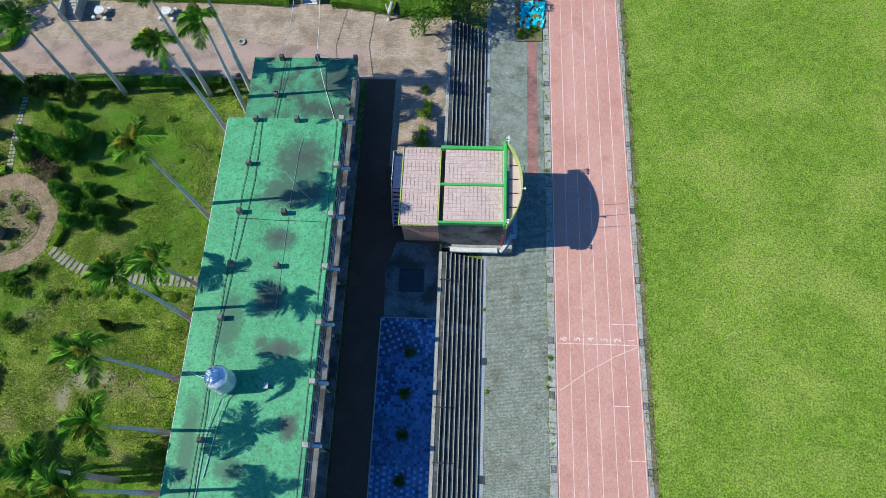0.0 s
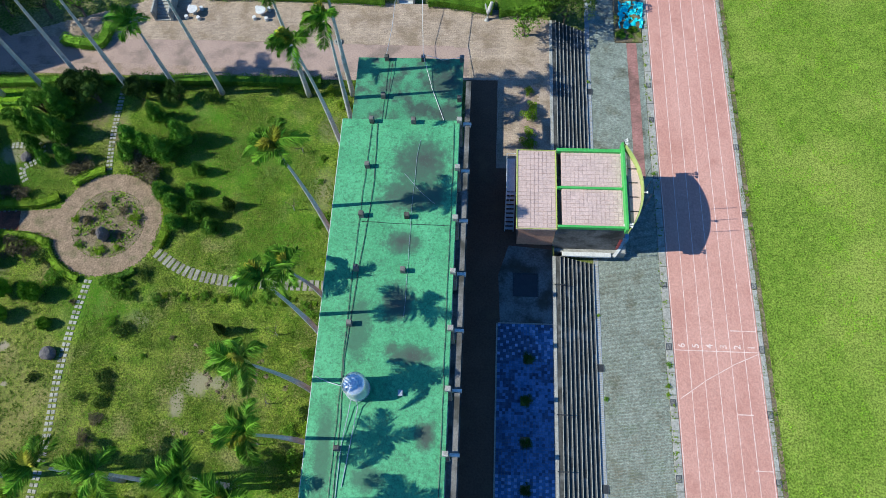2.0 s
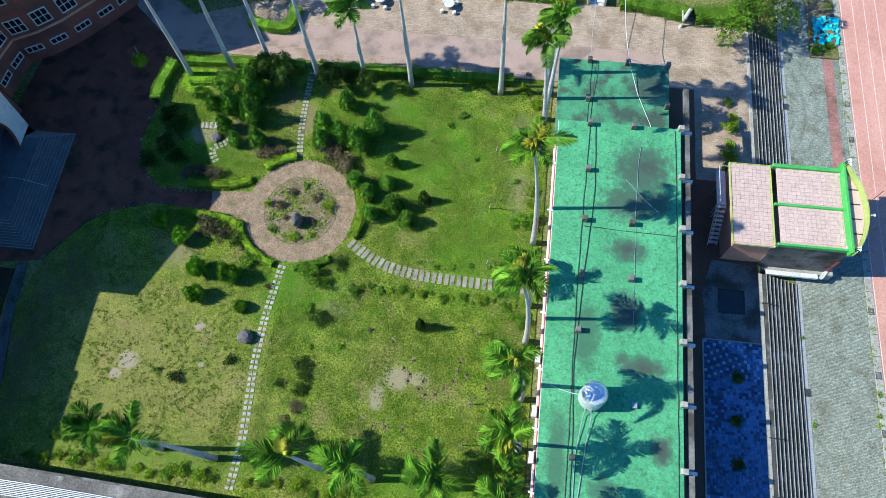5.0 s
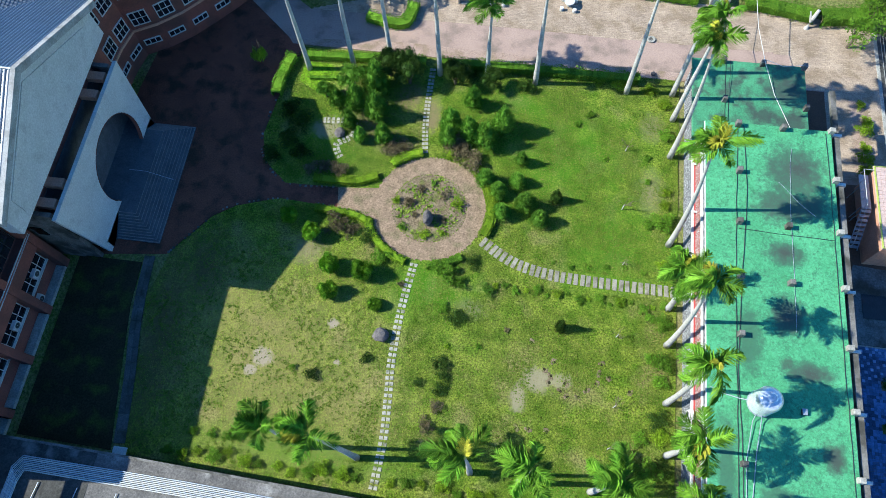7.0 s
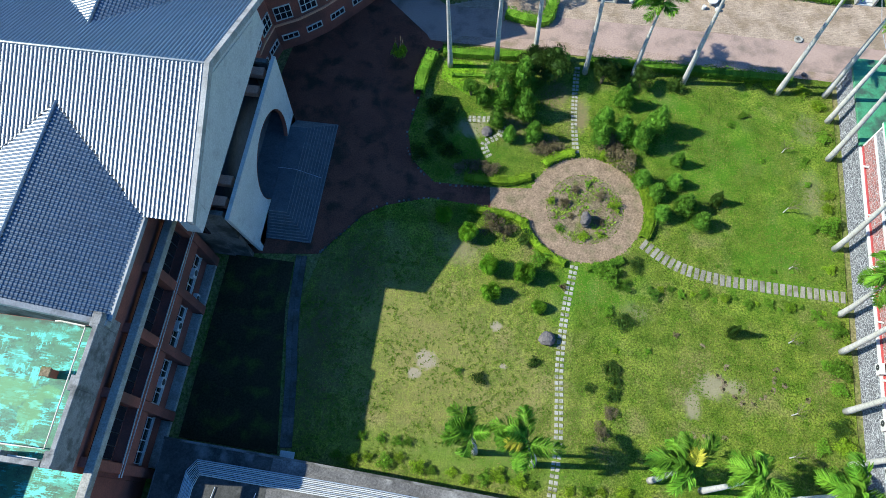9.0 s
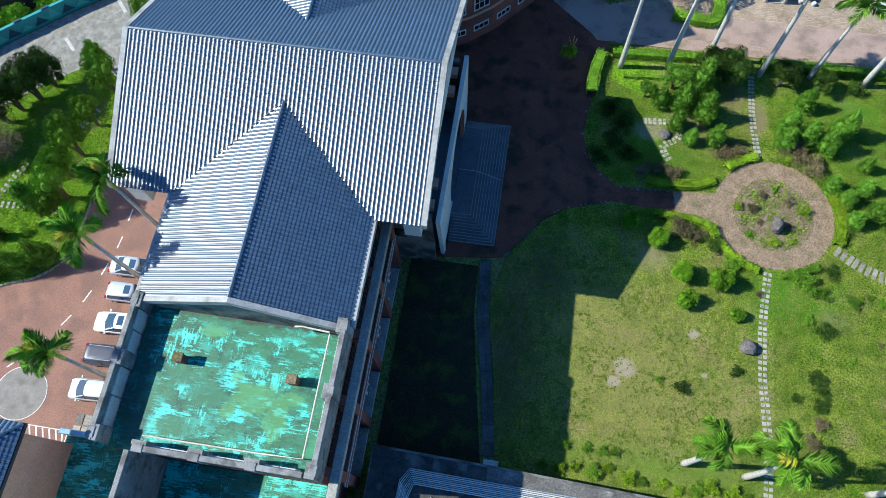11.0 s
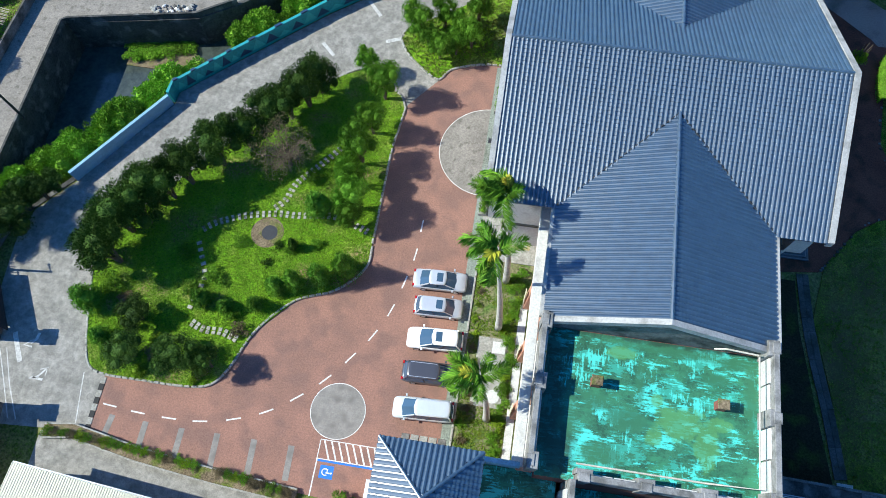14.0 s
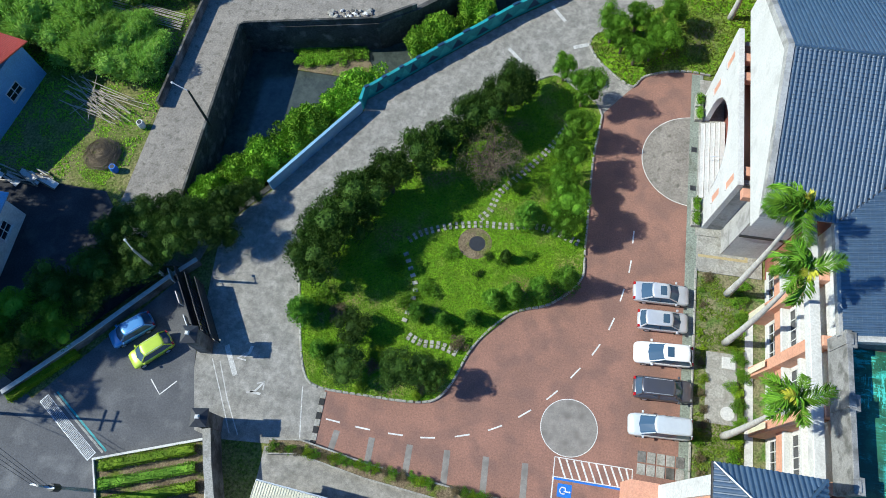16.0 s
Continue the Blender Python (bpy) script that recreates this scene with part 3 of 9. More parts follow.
def pavers(name, area, w, d, z, material, keep=None, gap=0.02, h=0.04, choose=None, jitter=0.006, parent=None, label=""):
    """Loose-laid pavers over a rectangle, joined into one mesh."""
    s = Shape()
    x0, x1, y0, y1 = area
    row, y = 0, y0
    while y < y1 - 0.01:
        x = x0 - (w / 2 if row % 2 else 0)
        while x < x1 - 0.01:
            a, b = max(x, x0) + gap / 2, min(x + w, x1) - gap / 2
            if b - a > 0.05 and (keep is None or keep((a + b) / 2, y + d / 2)):
                zz = z + h + random.uniform(-jitter, jitter)
                s.add([(a, y, z), (b, y, z), (b, y + d - gap, z), (a, y + d - gap, z), (a, y, zz), (b, y, zz), (b, y + d - gap, zz), (a, y + d - gap, zz)], [(4, 5, 6, 7), (0, 1, 5, 4), (1, 2, 6, 5), (2, 3, 7, 6), (3, 0, 4, 7)])
            x += w
        y += d
        row += 1
    ob = part(name, s, material, parent)
    return tagged(ob, label, "", "", "stuff" if parent else "structure")


# lower pavement between the stand and the track
setting("pavement_bed", Shape().box(1.5, 7.6, -40, 75, LOW - 0.1, LOW - 0.03), M_SOIL, "joint sand under grey pavers")
pavers("pavement", (1.95, 7.6, -6, 33.2), 0.24, 0.12, LOW - 0.03, M_GREYPAVE, label="weathered grey-green paving blocks")
pavers("pavement", (1.95, 5.9, 33.2, 60), 0.24, 0.12, LOW - 0.03, M_GREYPAVE, keep=lambda x, y: not (4.7 < x and y > 49.6), label="weathered grey-green paving blocks")
pavers("pavement", (6.95, 7.6, 33.2, 49.6), 0.24, 0.12, LOW - 0.03, M_GREYPAVE, label="weathered grey-green paving blocks")
pavers("red_pavement", (5.9, 6.95, 33.2, 49.6), 0.21, 0.1, LOW - 0.03, M_REDPAVE, gap=0.012, label="worn red brick paving strip")
# gutter at the foot of the stand
setting("gutter", Shape().box(1.5, 1.95, -40, 75, LOW - 0.1, LOW - 0.005), M_CONC, "concrete gutter at the foot of the stand")
gut = thing("gutter_grating", "blue-grey steel gutter grating strip", "grating", at=pose(1.72, 0, LOW))
part("edge", Shape().box(-0.2, -0.16, -20, 60, 0, 0.02), M_GALV, gut)
part("edge", Shape().box(0.16, 0.2, -20, 60, 0, 0.02), M_GALV, gut)
cross = Shape()
for k in range(500):
    cross.box(-0.155, 0.155, -20 + k * 0.16, -20 + k * 0.16 + 0.05, 0.002, 0.018)
tagged(part("grating_mesh", cross, M_GALV, gut), "", "", "", "stuff")
for y in (43.3, 24.9, 14.1, 3.9):
    grating(1.75, y, 0.62, 0.7, LOW + 0.02)

# stand of concrete steps from the yard down to the pavement
stand = thing("stand", "long flight of dark weathered concrete spectator steps", "spectator steps", kind="structure")
for y0, y1 in ((-40, 24.0), (33.4, 51.0)):
    for k in range(9):
        x0, top = -2.25 + k * 0.41, -0.0 - (k + 1) * 0.2 + 0.2
        # Dark treads, each with a narrow pale strip along its front edge.
        part("step", Shape().cbox(x0, x0 + 0.41 + 0.03, y0, y1, LOW - 0.1, top - 0.004 * k, 0.02), M_STAND, stand)
        part("nosing", Shape().box(x0 + 0.36, x0 + 0.425, y0 + 0.02, y1 - 0.02, top - 0.004 * k, top - 0.004 * k + 0.006), M_CONC, stand, "pale step edge")
    part("top_kerb", Shape().cbox(-2.6, -2.25, y0, y1, -0.1, 0.05, 0.03), M_CONC, stand, "pale concrete kerb")
for y in (21.2, 9.6, 5.0, 0.2):
    part("rail_foot", Shape().box(-2.4, -1.4, y - 0.05, y + 0.05, 0.02, 0.09), M_DARK, stand)

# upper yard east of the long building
setting("yard", Shape().prism([(-10.9, -40), (-2.6, -40), (-2.6, 43.2), (-10.9, 43.2)], -0.1, 0.0), M_DARKYARD, "dark brown concrete yard")
setting("yard_slab", Shape().prism([(-7.3, 17.52), (-2.62, 17.52), (-2.62, 24.6), (-6.6, 24.9), (-7.5, 22)], -0.08, 0.004), M_PALEYARD, "stained pale concrete slab round the tree pit")
setting("yard_edge", Shape().box(-7.62, -7.5, -40, 17.4, -0.05, 0.05), M_CONC, "pale kerb line round slate paving")
setting("yard_edge", Shape().box(-7.5, -2.62, 17.4, 17.5, -0.05, 0.05), M_CONC, "pale kerb line round slate paving")
setting("paving_bed", Shape().box(-7.5, -2.62, -40, 17.4, -0.09, 0.004), M_SOIL)
PITS = [(-4.85, 14.3), (-5.0, 10.7), (-4.95, 7.2), (-5.0, 3.4), (-5.0, -0.4)]
blue = thing("slate_paving", "slate and white square paving in the shaded yard", "paving", kind="structure")
M_DARKPAVE = mat("black_pavers", (0.075, 0.1, 0.17), (0.045, 0.062, 0.11), 1.2, 16, 0.88, 0.3, rand=0.25)
paver = lambda m: Shape().cbox(-0.125, 0.125, -0.125, 0.125, 0.0, 0.035, 0.008).mesh("paver", m)
kinds = [(paver(m), m, Shape()) for m in (M_BLUEPAVE, M_WHITEPAVE, M_DARKPAVE)]
rng = random.Random(4)
count = 0
for iy in range(84):
    for ix in range(19):
        x, y = -7.36 + ix * 0.256, 17.26 - iy * 0.256
        if any(abs(x - a) < 0.4 and abs(y - b) < 0.4 for a, b in PITS):
            continue
        worn = noise.noise(Vector((x * 0.5, y * 0.4, 2.0))) - 0.16 * max(0, 7 - ix)
        if iy < 13:
            kind = (1 if (ix + 2 * iy) % 5 == 0 else 2) if worn < 0.1 else rng.choice((0, 0, 1))
        elif iy < 50:
            kind = rng.choice((2, 2, 0)) if worn < -0.35 else (2 if rng.random() < 0.2 else 0)
        else:
            kind = 1 if (ix + 2 * iy) % 4 == 0 else (2 if rng.random() < 0.1 else 0)
        me, m, rest = kinds[kind]
        if 16 <= iy < 34 and count < 290:
            part("paver", me, None, blue, at=pose(x, y, 0.004, 0, 0, rng.uniform(-1.5, 1.5)))
            count += 1
        else:
            rest.cbox(x - 0.122, x + 0.122, y - 0.122, y + 0.122, 0.004, 0.037 + rng.uniform(0, 0.008), 0.008)
for (me, m, rest), label in zip(kinds, ("slate_pavers", "white_pavers", "black_pavers")):
    tagged(part(label, rest, m, blue), "", "", "", "stuff")
# tree pit in the yard
pit = Shape()
pit.box(-6.05, -3.95, 20.05, 22.1, -0.05, 0.03)
setting("tree_pit", pit, M_DARK, "dark square tree pit in the yard")
pitrim = Shape()
band(pitrim, [(-6.1, 20.0), (-3.9, 20.0), (-3.9, 22.15), (-6.1, 22.15)], 0.1, -0.02, 0.06, True)
setting("tree_pit_rim", pitrim, M_DARK)

# washed pavers north of the yard, along the cross road
setting("yard_north", Shape().prism([(-10.9, 43.2), (-7.9, 43.2), (-7.9, 33.0), (-5.95, 33.0), (-2.6, 33.4), (-2.6, 51), (-10.9, 51)], -0.09, 0.006), M_VERGE, "pale washed brick paving")
setting("north_road_paving", Shape().prism([(-61, 47.9), (-10.9, 47.3), (-10.9, 52.9), (-46, 53.2)], -0.09, 0.006), M_VERGE, "pale washed brick paving")
inside_north = [(-61, 47.95), (-10.9, 47.35), (-10.9, 43.3), (-2.62, 43.3), (-2.62, 51), (-10.9, 52.9), (-46, 53.2)]
pavers("north_road_pavers", (-61, -2.62, 43.3, 53.1), 0.44, 0.22, -0.03, M_WASH, keep=lambda x, y: inside((x, y), inside_north), gap=0.02, h=0.045, label="weathered washed brick pavers in rows")
pavers("yard_pavers", (-7.85, -2.62, 33.5, 43.3), 0.44, 0.22, -0.03, M_WASH, gap=0.02, h=0.045, keep=lambda x, y: not -5.6 < x < -3.7 or y > 42.6, label="weathered washed brick pavers in rows")
setting("pink_road", Shape().prism([(-62.5, 43.9), (-50, 44.6), (-10.9, 43.6), (-10.9, 47.3), (-61, 47.9), (-66, 51.5), (-69.5, 50)], -0.09, 0.008), M_PINKROAD, "smooth pinkish road behind the garden")
setting("road_verge", Shape().prism([(-62, 43.2), (-22, 42.9), (-10.9, 43.2), (-10.9, 43.6), (-50, 44.6), (-62.5, 43.9)], -0.09, 0.014), M_VERGE, "dusty worn verge of the road")

# garden lawn
blotches(M_LAWN, [(-33.4, 11.0, 1.9, 1.5), (-35.0, 9.4, 1.0, 1.6), (-57.4, 10.0, 1.0, 0.9), (-51.8, 13.7, 0.7, 0.5), (-24.6, 30.0, 1.6, 3.0), (-24.6, 37.0, 1.5, 2.0), (-53.0, 34.6, 2.6, 2.4), (-55.5, 20.5, 2.5, 2.0), (-40.0, 16.5, 2.0, 1.2)], (0.24, 0.2, 0.125), 0.9, 0.75)
blotches(M_LAWN, [(-48.7, 38.0, 1.6, 2.2), (-49.9, 32.6, 2.0, 1.6), (-52.6, 33.6, 2.4, 2.2), (-46.2, 36.0, 1.2, 2.4)], (0.2, 0.155, 0.085), 0.5, 0.85)
blotches(M_LAWN, [(-33, 33, 12, 10), (-28, 24, 7, 8), (-57.5, 39.0, 4, 3.5), (-38, 38, 10, 4), (-30, 2.5, 9, 2.5), (-52, 2.5, 16, 2.2), (-44, 18, 6, 5), (-55, 30, 6, 8)], (0.062, 0.17, 0.008), 0.9, 0.7)
blotches(M_LAWN, [(-36, 12, 6, 5), (-56, 12, 9, 8), (-52, 33, 4, 4)], (0.16, 0.145, 0.045), 1.2, 0.25)
blotches(M_LAWN, [(-33.6, 11.0, 1.4, 1.2), (-35.0, 9.2, 0.7, 1.3), (-31.6, 11.2, 1.2, 0.8), (-56.3, 33.4, 1.6, 1.4)], (0.27, 0.24, 0.15), 0.4, 0.75)
blotches(M_LAWN, [(-57, 9, 13, 13), (-62, 14, 8, 9), (-49, 7, 7, 8)], (0.245, 0.208, 0.076), 1.3, 0.78)
# Thin lawn next to the hall, darkened in colour to deepen its shade.
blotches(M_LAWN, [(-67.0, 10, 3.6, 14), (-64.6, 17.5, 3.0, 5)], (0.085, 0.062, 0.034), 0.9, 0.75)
blotches(M_LAWN, [(-57.4, 10.0, 1.1, 1.0), (-58.2, 8.7, 0.7, 0.6), (-51.8, 13.7, 0.6, 0.5), (-50.8, 10.3, 0.4, 0.3)], (0.33, 0.275, 0.21), 0.4, 0.75)
GARDEN = [(-60.6, 42.9), (-22.0, 42.9), (-22.0, -1.6), (-46.7, -0.3), (-67.0, 0.5), (-68.1, 8), (-69.2, 14), (-68.2, 18.4), (-65.3, 22.5), (-63.3, 23.9), (-59, 25.3), (-59, 26.8), (-61.6, 29), (-62.5, 32), (-61.9, 37)]
setting("lawn", Shape().prism(GARDEN, -0.08, 0.03), M_LAWN, "garden lawn with worn yellowish patches and painted shade by the hall")
# Mossy soil with the hall's shade put into its dark colour.
setting("shaded_lawn", Shape().prism([(-76.6, 17.2), (-70.6, 17.2), (-70.4, 13), (-69.2, 6), (-68.2, 0.6), (-76.6, 0.8)], -0.08, 0.02), M_SHADESOIL, "bare mossy ground beside the hall wing, darkened for hall shade")
setting("brick_court", Shape().prism([(-76.6, 17.3), (-68.6, 18.3), (-65.3, 22.6), (-63.2, 24.0), (-59.1, 25.2), (-59.1, 26.9), (-61.6, 29.2), (-62.5, 32), (-61.9, 37), (-60.6, 43), (-62.5, 44), (-69.5, 50), (-72, 47), (-76.0, 41), (-76.6, 36)], -0.09, 0.006), M_COURT, "red brick court with hall shade put into its colour")
edge = Shape()
for k, (x, y) in enumerate(smooth_line([(-68.4, 18.5), (-65.2, 22.6), (-63.2, 24.1), (-59, 25.2), (-54.4, 25.0)], 0.42) + smooth_line([(-54.4, 27.0), (-59, 26.9), (-61.7, 29.2), (-62.6, 32), (-62.0, 37), (-60.8, 42.7)], 0.42)):
    if random.random() < 0.45:
        continue
    q = random.uniform(0.07, 0.12)
    edge.cbox(x - q, x + q, y - q, y + q, -0.02, 0.08 + random.uniform(0, 0.06), 0.04)
tagged(setting("court_edging", edge, M_STEPC, "row of small weathered edging stones along the lawn"), kind="structure")

# round path in the garden
CX, CY = -44.95, 25.9
setting("round_path", Shape().ring(CX, CY, 3.55, 5.3, 0.0, 0.045, 0, 360, 72), M_RING, "round washed brick garden path")
# West end of the stem gets the darker brick as painted shade.
setting("shaded_stem", Shape().prism([(-59.1, 25.2), (-53.6, 24.9), (-53.9, 27.0), (-59.1, 26.9)], 0.0, 0.037), M_COURT, "shaded end of the path stem, painted darker")
setting("path_stem", Shape().prism([(-53.6, 24.9), (-49.9, 24.2), (-49.9, 27.4), (-53.9, 27.0)], 0.0, 0.041), M_RING, "washed brick path to the round garden")
setting("round_bed", Shape().ring(CX, CY, 0.0, 3.45, 0.0, 0.06, 0, 360, 48), M_SOIL, "round bed of dry soil")
for r, n, skip in ((3.5, 74, None), (5.36, 108, (160, 200))):
    ringe = thing("edging", "ring of small pale edging stones round the path", "edging stones")
    stone_me = Shape().cbox(-0.1, 0.1, -0.07, 0.07, -0.03, 0.07, 0.03).mesh("edging_stone", M_RING)
    for k in range(n):
        a = 360 * k / n
        if (skip and skip[0] < a < skip[1]) or random.random() < 0.3:
            continue
        part("edging_stone", stone_me, None, ringe, at=pose(CX + r * math.cos(radians(a)), CY + r * math.sin(radians(a)), random.uniform(-0.02, 0.03), 0, 0, a + 90 + random.uniform(-8, 8)))


def slab_path(name, label, pts, step, size, across=1, gap=0.1, category="stepping stones", z=0.03, material=None):
    """Stepping slabs along a line, each an object, in one or two rows."""
    th = thing(name, label, category, kind="structure")
    me = Shape().cbox(-size[0] / 2, size[0] / 2, -size[1] / 2, size[1] / 2, 0.0, 0.05, 0.012).mesh("slab", material or M_SLAB)
    line = smooth_line(pts, 0.05)
    acc, last = 0.0, line[0]
    want = step / 2
    for p in line[1:]:
        acc += math.dist(p, last)
        if acc >= want:
            want += step
            ang = math.degrees(math.atan2(p[1] - last[1], p[0] - last[0])) + 90
            for j in range(across):
                off = (j - (across - 1) / 2) * (size[0] + gap)
                part("slab", me, None, th, at=pose(p[0] + off * math.cos(radians(ang)), p[1] + off * math.sin(radians(ang)), z + random.uniform(-0.012, 0.01), random.uniform(-1, 1), random.uniform(-1, 1), ang + random.uniform(-4, 4)))
        last = p
    return th


slab_path("step_path", "curved path of broad pale stone steps across the lawn", [(-39.7, 23.2), (-37.1, 21.6), (-34.0, 20.7), (-29.8, 20.4), (-22.3, 20.3)], 0.57, (1.05, 0.38), material=M_STEPSLAB)
slab_path("slab_path", "double row of square pale stepping slabs in grass", [(-45.5, 20.3), (-46.0, 15.6), (-46.1, 11.0), (-45.9, 8.1), (-45.7, 4.4), (-45.9, 0.2)], 0.5, (0.31, 0.3), 2, 0.08)
slab_path("slab_path", "double row of square pale stepping slabs in grass", [(-46.2, 31.6), (-46.7, 36), (-46.8, 41.8)], 0.44, (0.27, 0.27), 2, 0.06)
slab_path("slab_path", "short bend of square stepping slabs by a rock", [(-57.0, 34.2), (-53.9, 34.3), (-53.6, 32.8), (-55.0, 31.6), (-54.2, 30.0)], 0.46, (0.3, 0.28), 2, 0.07)
wp = thing("west_path", "narrow weathered concrete slab path along the lawn", "garden path", kind="structure")
line = smooth_line([(-70.0, 17.9), (-69.7, 14.0), (-69.2, 10.5), (-68.4, 6.5), (-67.6, 1.2)], 1.1)
for a, b in zip(line, line[1:]):
    d = Vector((b[0] - a[0], b[1] - a[1]))
    ang = math.degrees(math.atan2(d.y, d.x))
    for j in (-0.25, 0.25):
        s = Shape().cbox(-d.length / 2 + 0.005, d.length / 2 - 0.005, -0.245, 0.245, 0, 0.045, 0.01)
        part("slab", s, M_SHADEPAVE, wp, at=pose((a[0] + b[0]) / 2 - math.sin(radians(ang)) * j, (a[1] + b[1]) / 2 + math.cos(radians(ang)) * j, 0.03, 0, 0, ang))
part("threshold", Shape().cbox(-67.95, -66.75, 0.35, 0.95, 0, 0.12, 0.02), M_WHITE, wp, "white threshold slab")

# ---- the west forecourt ----
blotches(M_LUSH, [(-97.8, 40.0, 2.4, 4.0), (-110.0, 27.5, 1.2, 2.5)], (0.17, 0.145, 0.08), 0.8, 0.8)
ISLAND = [(-106.9, 29.6), (-107.1, 27.4), (-107.35, 24.4), (-107.3, 15.9), (-107.4, 12.9), (-109.7, 10.4), (-112.9, 9.0), (-115.6, 5.9), (-117.0, 2.4), (-118.2, 0.8), (-120.4, 0.35), (-124, 0.3), (-127.2, 0.3), (-128.8, 0.8), (-129.9, 3.1), (-131.5, 9.0), (-132.4, 11.6), (-130.6, 13.8), (-126, 19.6), (-119.5, 27.6), (-114.2, 32.2), (-111.6, 33.6), (-109.5, 32.2), (-107.6, 31.0)]
setting("forecourt", Shape().prism([(-97.6, -9), (-97.6, 35.7), (-99.3, 35.8), (-101.4, 35.4), (-103.3, 34.6), (-104.2, 33.3), (-106.7, 30.1), (-108.4, 26), (-108.4, 14), (-113.6, 10.4), (-118.4, 3.4), (-120, 1.2), (-127.2, 1.0), (-127.2, -4.6), (-116, -5.9), (-104, -6.6)], -0.09, 0.006), M_DRIVE, "red brick paved forecourt drive")
setting("concrete_road", Shape().prism([(-127.2, 0.9), (-127.2, -4.4), (-131, -4.7), (-135.4, -5.0), (-137.0, -4.6), (-138.5, 0.3), (-139.0, 4), (-139.6, 11.0), (-139.0, 14.0), (-136.2, 17.3), (-129.5, 26.9), (-129.4, 28.3), (-124.4, 32.9), (-116.7, 39.8), (-107.8, 46.6), (-94.8, 55.7), (-84, 62.2), (-78.5, 62), (-79, 56), (-104.5, 37.5), (-102.0, 34.8), (-104.0, 33.2), (-106.4, 29.8), (-108, 28), (-120, 18), (-126, 5)], -0.09, 0.0), M_ROADC, "pale worn concrete road")
isl = setting("island_bed", Shape().prism(ISLAND, -0.05, 0.12), M_LUSH, "grassy planted island bed with stone kerb")
PATCH = [(-108.3, 39.0), (-108.7, 37.6), (-107.5, 35.7), (-105.5, 34.0), (-104.2, 33.35), (-103.3, 34.6), (-101.4, 35.4), (-99.3, 35.8), (-97.0, 35.7), (-93, 36), (-92.5, 50), (-97.5, 46.6), (-104, 42.0)]
setting("drive_bed", Shape().prism(PATCH, -0.05, 0.11), M_LUSH, "grassy bed with conifers beside the drive")
bed_kerb = thing("bed_kerb", "low pale kerb round the conifer bed", "kerb", kind="structure")
kerb = thing("island_kerb", "low pale kerb round the planted island", "kerb", kind="structure")
line = smooth_line(ISLAND + ISLAND[:1], 0.5)
kerb_me = Shape().cbox(-0.24, 0.24, -0.1, 0.1, -0.05, 0.17, 0.04).mesh("kerb_stone", M_CONC)
for a, b in zip(line, line[1:]):
    part("kerb_stone", kerb_me, None, kerb, at=pose((a[0] + b[0]) / 2, (a[1] + b[1]) / 2, random.uniform(-0.02, 0.02), 0, 0, math.degrees(math.atan2(b[1] - a[1], b[0] - a[0])) + random.uniform(-3, 3)))
for a, b in [ab for pair in [smooth_line(PATCH[-1:] + PATCH[:9], 0.5)] for ab in zip(pair, pair[1:])]:
    part("kerb_stone", kerb_me, None, bed_kerb, at=pose((a[0] + b[0]) / 2, (a[1] + b[1]) / 2, random.uniform(-0.02, 0.02), 0, 0, math.degrees(math.atan2(b[1] - a[1], b[0] - a[0])) + random.uniform(-3, 3)))
setting("round_apron", Shape().ring(-98.3, 26.0, 0.0, 4.6, 0.0, 0.012, 90, 270, 36), M_LANE, "pale concrete half disc before the steps")
setting("apron_edge", Shape().ring(-98.3, 26.0, 4.6, 4.66, 0.0, 0.018, 90, 270, 36), M_LINE)
setting("round_slab", Shape().ring(-107.2, 0.35, 0.0, 2.22, 0.0, 0.012, 0, 360, 48), M_OLDSLAB, "round grey concrete slab in the paving")
setting("slab_edge", Shape().ring(-107.2, 0.35, 2.22, 2.28, 0.0, 0.018, 0, 360, 48), M_LINE)
dash_line = [(-103.2, 17.6), (-103.3, 14.8), (-103.8, 12.1), (-104.5, 9.4), (-105.6, 7.0), (-107.1, 4.8), (-108.8, 2.7), (-110.8, 0.9), (-113.0, -0.6), (-115.5, -1.6), (-118.2, -2.2), (-120.8, -2.35), (-123.5, -2.3), (-126.0, -2.1)]
for k, p in enumerate(dash_line):
    a, b = dash_line[max(0, k - 1)], dash_line[min(len(dash_line) - 1, k + 1)]
    ang = math.degrees(math.atan2(b[1] - a[1], b[0] - a[0]))
    ob = setting("road_dash", Shape().box(-0.6, 0.6, -0.06, 0.06, 0, 0.006), M_LINE)
    ob.matrix_basis = pose(*p, 0.008, 0, 0, ang)
for (x0, y0), (x1, y1) in zip([(-125.5, -2.8), (-122.6, -2.9), (-119.5, -2.95), (-116.5, -2.9), (-113.4, -2.9), (-110.3, -2.9)], [(-125.7, -4.5), (-122.6, -4.9), (-119.5, -5.4), (-116.4, -5.6), (-113.3, -5.6), (-110.2, -5.6)]):
    s = Shape()
    band(s, [(x0, y0), (x1, y1)], 0.5, 0.0, 0.014)
    setting("parking_strip", s, M_OLDSLAB, "grey concrete strip between parking bays")
# bay for disabled drivers
hx0, hx1, hy0, hy1 = -108.1, -102.0, -3.55, -2.0
hat = Shape()
for a, b, c, e in ((hx0, hx1, hy1 - 0.07, hy1), (hx0, hx1, hy0, hy0 + 0.07), (hx0, hx0 + 0.07, hy0 + 0.07, hy1 - 0.07), (hx1 - 0.07, hx1, hy0 + 0.07, hy1 - 0.07)):
    hat.box(a, b, c, e, 0.0, 0.012)
setting("bay_outline", hat, M_LINE)
